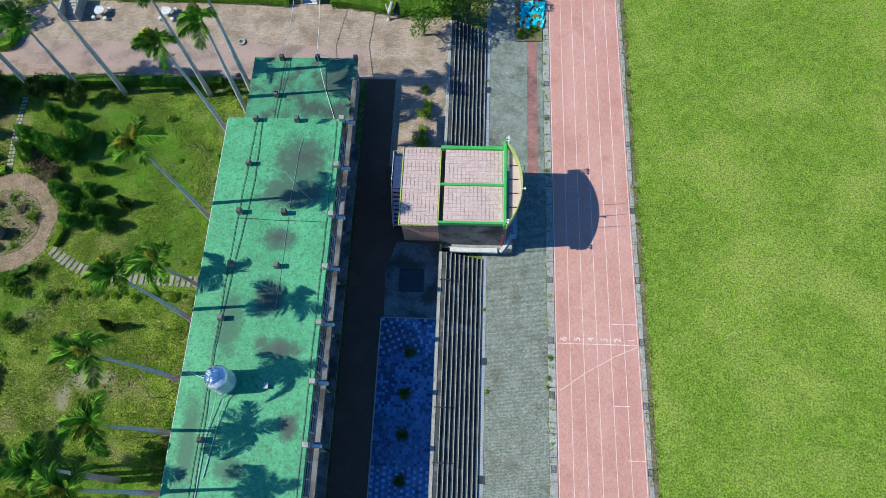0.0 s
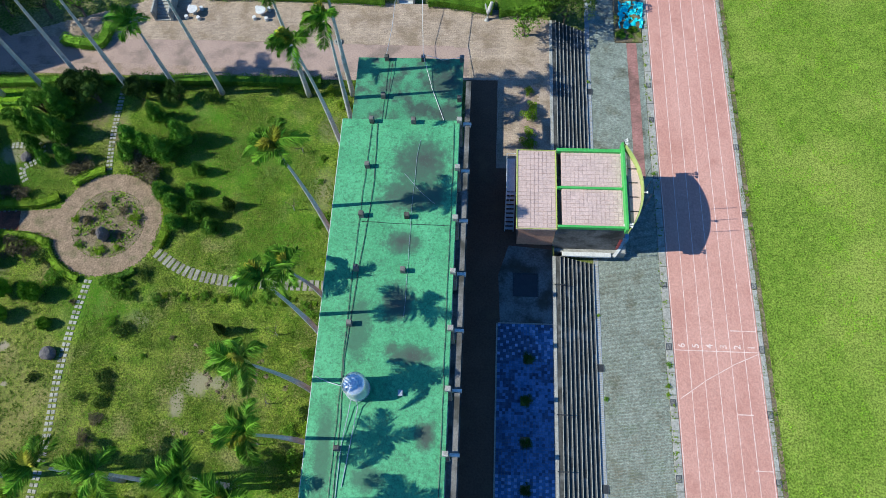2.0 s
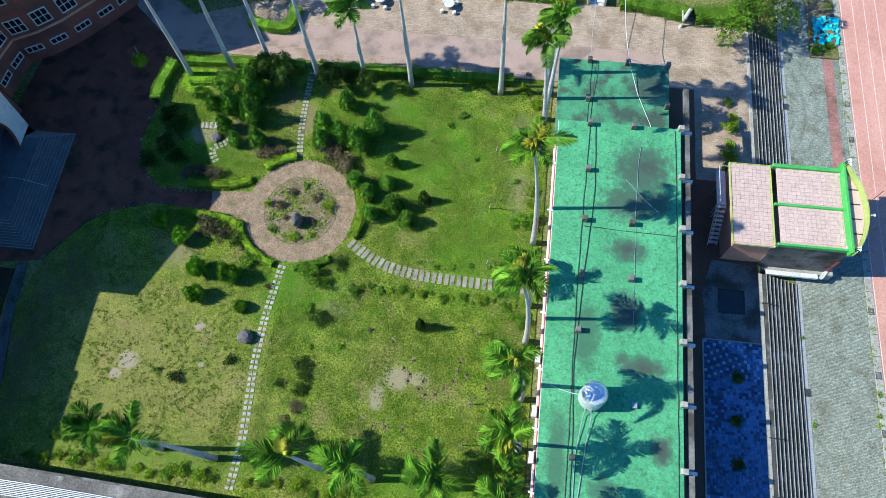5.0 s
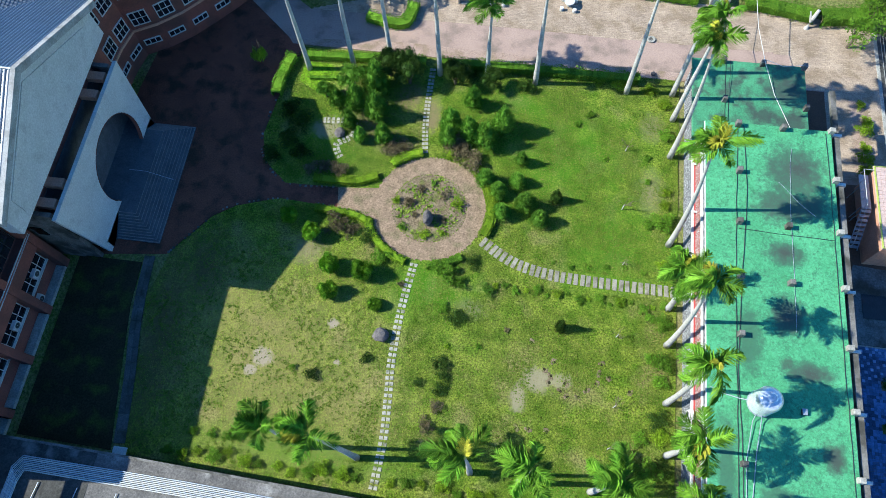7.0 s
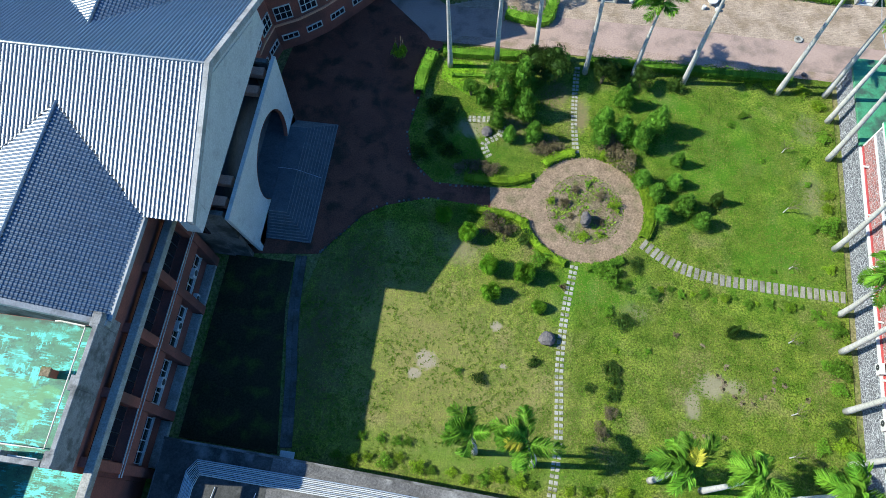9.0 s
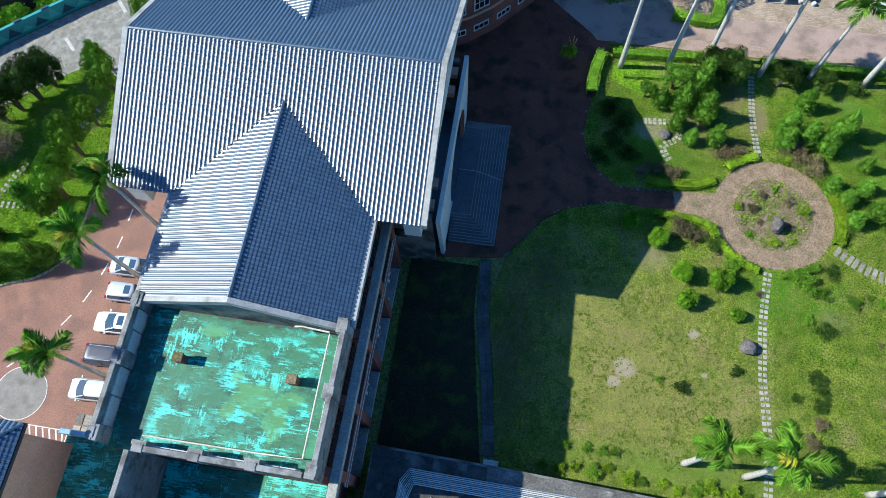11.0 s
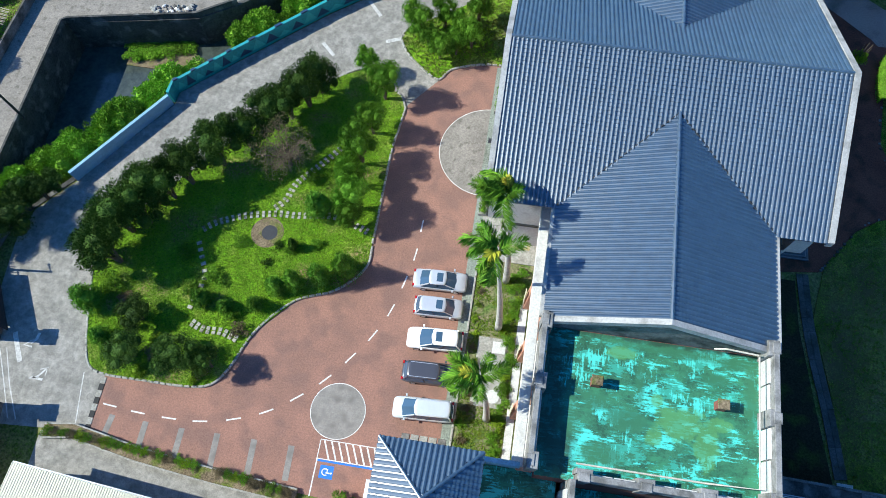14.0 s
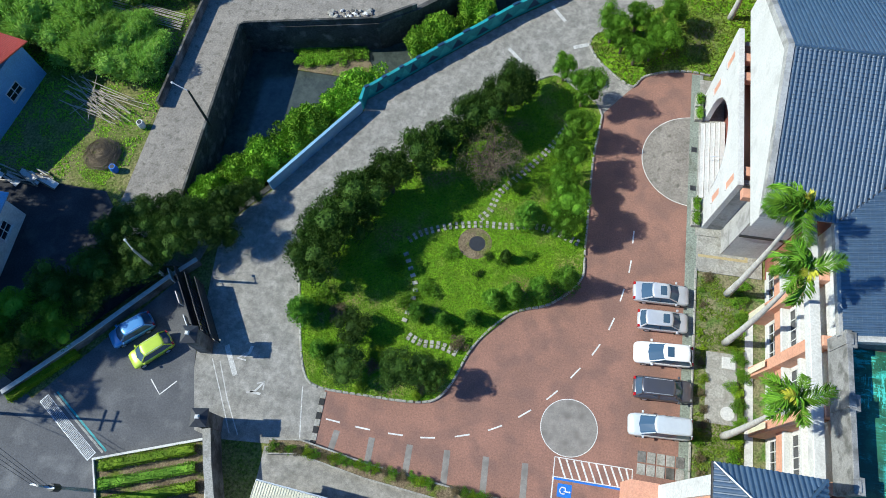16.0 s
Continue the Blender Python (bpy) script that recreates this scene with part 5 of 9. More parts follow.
part("lower_fascia", Shape().cbox(-1.6, 2.9, SY0 - 0.75, SY0 - 0.31, -0.8, -0.5, 0.03), M_WHITE, stage, "white stage lip")
part("red_panel", Shape().box(3.1, 3.35, SY0 - 0.34, SY0 - 0.305, 0.4, 2.6), M_REDTRIM, stage)
for y in (SY0 + 0.3, SY1 - 0.3):
    part("front_column", Shape().cbox(3.15, 3.55, y - 0.2, y + 0.2, -0.6, 4.3, 0.02), M_WHITE, stage)
for k, (x, y, a) in enumerate(((3.48, 33.18, 20), (3.5, 33.02, 0), (3.5, 32.8, -30), (3.5, 24.92, 0), (3.48, 24.72, -20), (4.93, 28.0, 0))):
    sp = thing("loudspeaker", "white horn loudspeaker on the stage roof", "loudspeaker", "loudspeakers", at=pose(x, y, 5.28, 0, 0, a))
    part("horn", Shape().loft([[(d, r * math.cos(2 * math.pi * i / 12), 0.2 + r * math.sin(2 * math.pi * i / 12)) for i in range(12)] for d, r in ((-0.14, 0.04), (0.0, 0.05), (0.08, 0.085), (0.15, 0.13))]), M_WHITE, sp)
    part("bracket", Shape().box(-0.1, -0.02, -0.03, 0.03, -0.4, 0.16), M_DARK, sp)
stair = thing("outside_stair", "steel outside stair with pale railings by the stage", "stair")
for k in range(9):
    part("tread", Shape().box(-7.0, -6.2, 26.4 + k * 0.29, 26.66 + k * 0.29, 0.32 * (k + 1) - 0.04, 0.32 * (k + 1)), M_GALV, stair)
part("landing", Shape().box(-7.0, -6.2, 29.02, 32.4, 2.92, 3.0), M_GALV, stair)
for x in (-7.0, -6.2):
    part("stringer", Shape().tube([(x, 26.3, 0.1), (x, 29.0, 2.9)], 0.05), M_GALV, stair)
for k in range(8):
    y = 26.4 + k * 0.84
    z = min(0.3 + (y - 26.4) * 1.1, 3.0)
    part("baluster", Shape().tube([(-7.02, y, z), (-7.02, y, z + 0.95)], 0.025), M_WHITE, stair)
part("handrail", Shape().tube([(-7.02, 26.4, 1.25), (-7.02, 28.9, 3.95), (-7.02, 32.4, 3.95), (-6.2, 32.4, 3.95)], 0.035), M_WHITE, stair)
for y in (27.3, 29.6, 31.6):
    part("support", Shape().tube([(-6.6, y if y > 29 else 29.2, 0), (-6.6, y if y > 29 else 29.2, 2.9)], 0.05), M_GALV, stair)

# ---- tiled roofs ----
PROF = [(0.0, 0.0), (0.07, 0.0), (0.11, 0.05), (0.195, 0.075), (0.275, 0.045), (0.31, 0.0)]


def tile_verts(u, v, cv):
    low = [(u + a, v, h + 0.048) for a, h in PROF]
    up = [(u + a, v + cv, h + 0.005) for a, h in PROF]
    base = [(u + a, v, 0.0) for a, h in PROF]
    return low + up + base


TILE_FACES = [(i, i + 1, 7 + i, 6 + i) for i in range(5)] + [(12 + i, 13 + i, i + 1, i) for i in range(5)]


def slope_frame(origin, along, up):
    along, up = Vector(along).normalized(), Vector(up).normalized()
    nrm = along.cross(up).normalized()
    m = Matrix.Identity(4)
    for i in range(3):
        m[i][0], m[i][1], m[i][2], m[i][3] = along[i], up[i], nrm[i], origin[i]
    return m


def tiled_slope(name, parent, origin, along, up, nu, nv, keep, material, cu=0.31, cv=0.27, singles=None):
    """Arched roof tiles course by course over a slope, kept where keep(x, y) holds; some of them objects of their own."""
    m = slope_frame(origin, along, up)
    s = Shape()
    single = Shape().add(tile_verts(0, 0, cv), TILE_FACES).mesh("roof_tile", material) if singles else None
    done = 0
    for j in range(nv):
        for i in range(nu):
            c = m @ Vector(((i + 0.5) * cu, (j + 0.5) * cv, 0))
            if not keep(c.x, c.y):
                continue
            if singles and singles(c.x, c.y) and done < 290:
                part("roof_tile", single, None, parent, at=m @ Matrix.Translation((i * cu, j * cv, random.uniform(0, 0.008))))
                done += 1
                continue
            dz = random.uniform(0, 0.008)
            s.add([tuple(m @ Vector((a, b, h + dz))) for a, b, h in tile_verts(i * cu, j * cv, cv)], TILE_FACES)
    return tagged(part(name, s, material, parent), "", "", "", "stuff")


def ridge_tiles(parent, name, a, b, r, course=0.5):
    """Overlapping half-round ridge tiles from a to b, on a bed that is one part of the roof."""
    a, b = Vector(a), Vector(b)
    n = max(1, int((b - a).length / course))
    step = (b - a) / n
    bed_ = part(name, Shape().tube([tuple(a), tuple(b)], r * 0.7, None, 8), M_TILEDARK, parent)
    me = Shape().tube([(0, 0, 0), tuple(step * 1.1)], r, r * 0.78, 8).mesh("ridge_tile", M_TILEBLUE)
    for k in range(n):
        part("ridge_tile", me, None, bed_, at=Matrix.Translation(a + step * k))


# ---- the hall ----
RY, EZ, RZ = 24.75, 13.75, 18.3
XW, XE = -97.2, -74.4
YS, YN = 14.5, 35.0
WX0, WX1, WXM, WZ = -92.5, -77.9, -85.2, 16.7
hall = thing("hall", "large brick and white hall with blue tiled gable roofs", "school hall")
part("body", Shape().box(-95.6, -76.0, 17.3, 34.2, -0.05, 13.4), M_BRICK, hall, "brick-tiled hall body")
gable = Shape()
slab_yz(gable, [(15.0, 10.4), (15.0, 13.5), (RY, 17.85), (34.5, 13.5), (34.5, 10.4)], -97.0, -95.62)
part("west_gable", gable, M_WHITE, hall, "white gable wall")
gable = Shape()
slab_yz(gable, [(15.0, 10.4), (15.0, 13.5), (RY, 17.85), (34.5, 13.5), (34.5, 10.4)], -75.98, -74.75)
part("east_gable", gable, M_WHITE, hall, "white gable wall")
inset = Shape()
slab_yz(inset, [(16.6, 11.2), (16.6, 13.1), (RY, 16.7), (32.9, 13.1), (32.9, 11.2)], -74.745, -74.68)
part("gable_panel", inset, M_WHITE, hall, "recessed pale gable panel")
bed = Shape()
slab_yz(bed, [(YS, EZ - 0.3), (YS, EZ - 0.02), (RY, RZ - 0.02), (YN, EZ - 0.02), (YN, EZ - 0.3), (RY, RZ - 0.35)], XW + 0.08, XE - 0.08)
part("roof_bed", bed, M_TILEDARK, hall)
rake = lambda x0, x1: slab_yz(Shape(), [(YS - 0.1, EZ - 0.45), (YS - 0.1, EZ + 0.16), (RY, RZ + 0.2), (YN + 0.1, EZ + 0.16), (YN + 0.1, EZ - 0.45), (RY, RZ - 0.5)], x0, x1)
part("rake_fascia", rake(XW - 0.32, XW + 0.08), M_PARAPET, hall, "grey concrete gable edge")
part("rake_fascia", rake(XE - 0.08, XE + 0.32), M_PARAPET, hall, "grey concrete gable edge")
tan_s = (RZ - EZ) / (RY - YS)
pitch = math.hypot(1, tan_s)


def over_s(x, y):
    if not XW + 0.08 < x < XE - 0.08 or y > RY - 0.1:
        return False
    z = EZ + (y - YS) * tan_s
    zw = WZ - abs(x - WXM) * (WZ - EZ) / 7.3
    return not (WX0 < x < WX1 and zw > z + 0.02)


def over_n(x, y):
    if not XW + 0.08 < x < XE - 0.08 or y < RY + 0.1:
        return False
    z = EZ + (YN - y) * tan_s
    zw = WZ - abs(x - WXM) * (WZ - EZ) / 7.3
    return not (WX0 < x < WX1 and zw > z + 0.02)


tiled_slope("south_tiles", hall, (XW + 0.08, YS - 0.1, EZ), (1, 0, 0), (0, 1, tan_s), 73, 42, over_s, M_TILEBLUE)
tiled_slope("north_tiles", hall, (XE - 0.08, YN + 0.1, EZ), (-1, 0, 0), (0, -1, tan_s), 73, 42, over_n, M_TILEBLUE)
ridge_tiles(hall, "ridge_cap", (XW + 0.08, RY, RZ + 0.06), (XE - 0.08, RY, RZ + 0.06), 0.15)

# East length takes dark concrete instead of white, standing in for shade.
for xa, xb in ((-95.6, -92.0), (-78.28, -76.0)):
    part("south_wall", Shape().box(xa, xb, 17.1, 17.298, 0, 13.3), M_WHITE if xa < -90 else M_STEPC, hall, "rendered south wall, east length darkened for shade")
part("west_return", Shape().box(-95.69, -95.602, 17.1, 19.34, 0, 10.38), M_PARAPET, hall, "grey rendered corner wall")
window_y = Shape().box(-77.6, -76.6, 17.02, 17.098, 5.0, 6.4)
part("side_pane", window_y, M_GLASS, hall)

# south wing roof
tan_w = (WZ - EZ) / 7.3
YGAB = 6.4


def over_wing(x, y):
    zw = WZ - abs(x - WXM) * tan_w
    z = EZ + (y - YS) * tan_s if y > YS else 0
    return y > YGAB + 0.25 and zw > z - 0.05 and y < 22


bed = Shape()
slab_xz(bed, [(WX0, EZ - 0.3), (WX0, EZ - 0.03), (WXM, WZ - 0.03), (WX1, EZ - 0.03), (WX1, EZ - 0.3)], YGAB + 0.1, 15.2)
part("wing_roof_bed", bed, M_TILEDARK, hall)
cap = Shape()
cap.add([(WX0, 15.0, EZ - 0.05), (WXM, 15.0, WZ - 0.05), (WX1, 15.0, EZ - 0.05), (WXM, 21.1, WZ - 0.05)], [(0, 1, 3), (1, 2, 3)])
part("wing_roof_saddle", cap, M_TILEDARK, hall)
tiled_slope("wing_west_tiles", hall, (WX0 - 0.05, 22.4, EZ), (0, -1, 0), (1, 0, tan_w), 53, 30, lambda x, y: x < WXM - 0.08 and over_wing(x, y), M_TILEBLUE, singles=lambda x, y: y < 12.6)
tiled_slope("wing_east_tiles", hall, (WX1 + 0.05, YGAB + 0.2, EZ), (0, 1, 0), (-1, 0, tan_w), 53, 30, lambda x, y: x > WXM + 0.08 and over_wing(x, y), M_TILEBLUE)
ridge_tiles(hall, "wing_ridge_cap", (WXM, YGAB + 0.2, WZ + 0.08), (WXM, 21.2, WZ + 0.08), 0.14)
for x in (WX0, WX1):
    part("valley", Shape().tube([(x, YS + 0.1, EZ + 0.1), (WXM, 21.2, WZ + 0.1)], 0.07, None, 6), M_DARK, hall, "dark valley gutter")
fas = Shape()
slab_xz(fas, [(WX0 - 0.1, EZ - 0.5), (WX0 - 0.1, EZ + 0.1), (WXM, WZ + 0.18), (WX1 + 0.1, EZ + 0.1), (WX1 + 0.1, EZ - 0.5), (WXM, WZ - 0.45)], YGAB - 0.15, YGAB + 0.22)
part("wing_gable_edge", fas, M_PARAPET, hall, "grey concrete gable edge")
fas = Shape()
slab_xz(fas, [(WX0 + 0.2, 12.4), (WX0 + 0.2, EZ - 0.4), (WXM, WZ - 0.5), (WX1 - 0.2, EZ - 0.4), (WX1 - 0.2, 12.4)], YGAB - 0.02, YGAB + 0.2)
part("wing_gable_wall", fas, M_STEPC, hall)
for x0, x1 in ((WX0 - 0.32, WX0 - 0.02), (WX1 + 0.02, WX1 + 0.32)):
    part("eave_gutter", Shape().cbox(x0, x1, YGAB + 0.2, 14.4, EZ - 0.35, EZ + 0.06, 0.03), M_PARAPET, hall, "concrete eave gutter")
part("wing_body", Shape().box(-91.9, -78.3, -16, -3.12, -0.05, 8.1), M_BRICK, hall)
part("wing_body", Shape().box(-91.9, -78.3, -3.1, 17.08, -0.05, 12.45), M_BRICK, hall)

# north wing, behind the hall
bed = Shape()
slab_xz(bed, [(WX0, EZ - 0.3), (WX0, EZ - 0.03), (WXM, WZ - 0.03), (WX1, EZ - 0.03), (WX1, EZ - 0.3)], 34.4, 64)
part("north_roof_bed", bed, M_TILEDARK, hall)
cap = Shape()
cap.add([(WX0, 34.5, EZ - 0.05), (WXM, 34.5, WZ - 0.05), (WX1, 34.5, EZ - 0.05), (WXM, 28.3, WZ - 0.05)], [(1, 0, 3), (2, 1, 3)])
part("north_roof_saddle", cap, M_TILEDARK, hall)


def over_north(x, y):
    zw = WZ - abs(x - WXM) * tan_w
    z = EZ + (YN - y) * tan_s if y < YN else 0
    return zw > z - 0.05 and y > 27


tiled_slope("north_wing_west_tiles", hall, (WX0 - 0.05, 48, EZ), (0, -1, 0), (1, 0, tan_w), 68, 30, lambda x, y: x < WXM - 0.08 and over_north(x, y), M_TILEBLUE)
tiled_slope("north_wing_east_tiles", hall, (WX1 + 0.05, 27.2, EZ), (0, 1, 0), (-1, 0, tan_w), 68, 30, lambda x, y: x > WXM + 0.08 and over_north(x, y), M_TILEBLUE)
ridge_tiles(hall, "north_ridge_cap", (WXM, 28.2, WZ + 0.08), (WXM, 60, WZ + 0.08), 0.14)
part("north_body", Shape().box(-91.9, -78.3, 34.2, 64, -0.05, 13.4), M_BRICK, hall)
# curved brick wall round the court
CURVE = [(-77.7, 35.5), (-77.5, 37.9), (-77.0, 40.1), (-74.8, 41.3), (-72.7, 43.0), (-70.8, 45.1), (-69.0, 47.2), (-67.8, 48.8)]
cw = thing("curved_wing", "curved brick wing with white windows round the court", "school wing")
s = Shape().prism(CURVE + [(-67.8, 60), (-79, 60), (-79, 35.5)], -0.05, 10.5)
part("wall", s, M_BRICK, cw)
for a, b in zip(CURVE, CURVE[1:]):
    d = Vector((b[0] - a[0], b[1] - a[1]))
    ang = math.degrees(math.atan2(d.y, d.x))
    cxm, cym = (a[0] + b[0]) / 2, (a[1] + b[1]) / 2
    for z, h in ((1.3, 0.8), (4.2, 1.8), (7.9, 1.7)):
        w = 1.75
        fr = rect_frame(-w / 2, w / 2, z, z + h, 0.1, 0.0, -0.1, lambda u, v, d: (u, d, v))
        win = part("window", fr, M_WHITE, cw, "white-framed window", at=pose(cxm, cym, 0, 0, 0, ang))
        for k in (1, 2):
            xx = -w / 2 + (w - 0.07) * k / 3
            part("mullion", Shape().box(xx, xx + 0.07, -0.095, -0.005, z + 0.08, z + h - 0.08), M_WHITE, win)
        if h > 1:
            part("transom", Shape().box(-w / 2 + 0.07, w / 2 - 0.07, -0.08, -0.02, z + h * 0.5 - 0.03, z + h * 0.5 + 0.03), M_WHITE, win)
        part("pane", Shape().box(-w / 2 + 0.02, w / 2 - 0.02, -0.04, -0.01, z + 0.02, z + h - 0.02), M_GLASS, win)
    part("string_course", Shape().box(-d.length / 2, d.length / 2, -0.12, 0, 3.5, 3.75), M_SALMON, cw, at=pose(cxm, cym, 0, 0, 0, ang))

# Unseen gable, its outline set by the shadow it has to cast.
gab = Shape()
slab_yz(gab, [(36.2, 10.45), (36.2, 12.6), (39.7, 13.4), (42.8, 21.8), (45.1, 20.4), (52, 16.5), (52, 10.45)], -79.0, -77.0)
part("shadow_gable", gab, M_BRICK, cw, "unseen gable added for its shadow on the road")


# portals with a round arch, east and west
def portal(x0, x1, yb0, yb1, yt0, yt1, top, ac, ar, az, name):
    a0 = -math.degrees(math.asin(min(1, (az - 0.9) / ar))) if x0 > -90 else 0.0
    angs = [a0 + (180 - 2 * a0) * k / 36 for k in range(37)]
    inner = [(ac + ar * math.cos(radians(a)), az + ar * math.sin(radians(a))) for a in angs]
    pts = [(yb0, 0.0), (yt0, top), (yt1, top), (yb1, 0.0), (inner[0][0], 0.0)] + inner + [(inner[-1][0], 0.0)]
    s = Shape()
    slab_yz(s, pts, x0, x1)
    ob = part(name, s, M_WHITE, hall, "white portal wall with a round arch")
    lin = Shape()
    for (y0, z0), (y1, z1) in zip(inner, inner[1:]):
        f = 0.985
        lin.add([(x0 - 0.02, y0, z0), (x1 + 0.02, y0, z0), (x1 + 0.02, y1, z1), (x0 - 0.02, y1, z1), (x0 - 0.02, ac + (y0 - ac) * f, az + (z0 - az) * f), (x1 + 0.02, ac + (y0 - ac) * f, az + (z0 - az) * f), (x1 + 0.02, ac + (y1 - ac) * f, az + (z1 - az) * f), (x0 - 0.02, ac + (y1 - ac) * f, az + (z1 - az) * f)], [(4, 5, 6, 7), (0, 1, 5, 4), (3, 2, 6, 7)])
    part("arch_lining", lin, M_BRICK if x0 > -90 else M_WHITE, ob, "arch lining")
    return ob


portal(-74.05, -73.7, 17.9, 31.7, 16.9, 32.7, 9.0, 26.0, 4.1, 3.5, "east_portal")
portal(-97.45, -97.0, 19.3, 33.2, 19.0, 33.8, 9.1, 26.2, 4.25, 2.6, "west_portal")
for y, z in ((20.2, 6.5), (20.7, 3.0), (31.9, 6.5), (31.6, 3.0)):
    part("slot", Shape().box(-97.458, -97.41, y - 0.3, y + 0.3, z, z + 1.7), M_SALMON, hall, "salmon slot beside the arch")
    part("slot_sill", Shape().box(-97.55, -97.451, y - 0.36, y + 0.36, z - 0.12, z - 0.002), M_WHITE, hall)
for y0, y1 in ((17.2, 17.6), (32.0, 32.4)):
    part("portal_side", Shape().box(-76.0, -74.4, y0, y1, 0, 8.9), M_STEPC, hall)
for y0, y1 in ((19.35, 19.75), (32.5, 32.9)):
    part("portal_side", Shape().box(-96.995, -93.2 if y0 < 20 else -95.6, y0, y1, 0, 8.6), M_PARAPET, hall)
for xa, xb in ((-76.0, -74.4), (-96.995, -95.6)):
    for y in (18.5, 20.4, 29.2, 31.1):
        part("salmon_beam", Shape().cbox(xa, xb, y - 0.4, y + 0.4, 8.3, 8.9, 0.03), M_SALMON, hall, "salmon cross beam")
    part("hall_glazing", Shape().box(xa + 0.3 if xa < -90 else xa - 0.05, xa + 0.35 if xa < -90 else xa + 0.02, 17.5, 32.0, 9.4, 11.2) if xa > -90 else Shape().box(xb - 0.02, xb + 0.02, 17.5, 32.0, 9.4, 11.2), M_GLASS, hall)
part("porch_roof", Shape().cbox(-95.6, -92.0, 17.0, 21.2, 4.2, 4.5, 0.03), M_DARK, hall, "dark flat porch roof")
# entrance deck and steps, east
deck = thing("east_steps", "broad grey tiled entrance steps on three sides", "entrance steps")
for k in range(10):
    e = k * 0.27
    part("step", Shape().cbox(-73.68, -71.35 + 1.9 - e, 19.2 + e * 0.9, 31.9 - e * 0.55, 0, 0.125 * (k + 1), 0.015), M_STEPTILE, deck)
    nose = Shape()
    nose.box(-71.42 + 1.9 - e, -71.36 + 1.9 - e, 19.24 + e * 0.9, 31.86 - e * 0.55, 0.125 * (k + 1), 0.125 * (k + 1) + 0.004)
    nose.box(-73.6, -71.43 + 1.9 - e, 19.24 + e * 0.9, 19.3 + e * 0.9, 0.125 * (k + 1), 0.125 * (k + 1) + 0.004)
    nose.box(-73.6, -71.43 + 1.9 - e, 31.8 - e * 0.55, 31.86 - e * 0.55, 0.125 * (k + 1), 0.125 * (k + 1) + 0.004)
    part("nosing", nose, M_OLDSLAB, deck, "pale worn step nosing")
part("entrance_wall", Shape().box(-75.98, -75.9, 18.5, 31.7, 1.25, 8.28), M_STEPTILE, hall, "grey tiled entrance wall behind the arch")
part("porch_floor", Shape().box(-75.98, -73.7, 18.4, 31.8, 0, 1.245), M_STEPTILE, deck)
part("handrail", Shape().tube([(-73.6, 25.6, 1.9), (-71.9, 25.6, 1.9), (-69.6, 25.5, 0.9)], 0.025), M_GALV, deck)
wst = thing("west_steps", "pale entrance steps under the white arch", "entrance steps")
for k in range(5):
    part("step", Shape().cbox(-97.8 + k * 0.4, -95.7, 22.3, 30.1, 0, 0.15 * (k + 1), 0.015), M_WHITE, wst)
    part("nosing", Shape().box(-97.79 + k * 0.4, -97.73 + k * 0.4, 22.35, 30.05, 0.15 * (k + 1), 0.15 * (k + 1) + 0.004), M_CONC, wst)
part("handrail", Shape().tube([(-97.7, 26.0, 0.9), (-96.2, 26.0, 1.5), (-95.7, 26.0, 1.5)], 0.025), M_STEEL, wst)

part("west_wall", Shape().box(-91.97, -91.88, -2.5, 15.2, 0, 12.0), M_WHITE, hall, "white tiled wing wall")

# wing facades
PIERS = (16.25, 11.62, 6.98, 2.3, -2.38)
for k, y in enumerate(PIERS):
    part("brick_pier", Shape().cbox(-78.3, -77.4, y - 0.36, y + 0.36, 0, 10.2, 0.03), M_BRICK, hall, "brick pier")
    part("brick_crossbeam", Shape().cbox(-78.3, -77.78, y - 0.33, y + 0.33, 10.22, 10.85, 0.03), M_BRICK, hall)
    if k:
        part("salmon_column", Shape().loft([[(x0, y - 0.42, z), (-91.98, y - 0.42, z), (-91.98, y + 0.42, z), (x0, y + 0.42, z)] for x0, z in ((-93.35, 0), (-93.1, 4.0), (-93.0, 10.3))]), M_SALMON, hall, "salmon tiled column")
        part("column_face", Shape().box(-93.42, -93.36, y - 0.24, y + 0.24, 0.3, 3.6), M_CREAM, hall)
        part("salmon_crossbeam", Shape().cbox(-92.6, -91.99, y - 0.36, y + 0.36, 10.4, 11.25, 0.03), M_SALMON, hall)
    if k == 4:
        continue
    ym = y - 2.32
    part("ledge", Shape().cbox(-78.3, -77.45, ym - 1.9, ym + 1.9, 0, 0.36, 0.03), M_CONC, hall, "pale low ledge at the wall foot")
    window_x(hall, -78.3, ym, 2.05, 3.6, 1.75, 1, 4, 2)
    part("spandrel", Shape().cbox(-78.3, -77.5, ym - 1.94, ym + 1.94, 4.7, 6.5, 0.03), M_BRICK, hall)
    up = part("upper_glazing", Shape().box(-78.3, -78.26, ym - 1.9, ym + 1.9, 6.7, 9.9), M_GLASS, hall)
    for j in range(5):
        yy = ym - 1.9 + j * 0.93
        part("mullion", Shape().box(-78.258, -78.2, yy, yy + 0.07, 6.7, 9.9), M_DARK, up)
    window_x(hall, -91.98, ym, 5.0, 3.2, 2.0, -1, 4, 2)
    window_x(hall, -91.98, ym, 1.0, 3.2, 1.9, -1, 4, 2)
    part("salmon_spandrel", Shape().box(-92.5, -91.98, ym - 1.88, ym + 1.88, 3.3, 4.6), M_SALMON, hall)
    part("sill_band", Shape().cbox(-92.62, -91.98, ym - 1.88, ym + 1.88, 4.62, 4.85, 0.03), M_WHITE, hall)
part("east_beam", Shape().cbox(-77.76, -77.1, -13, 16.9, 10.2, 10.85, 0.04), M_CONC, hall, "long pale concrete beam")
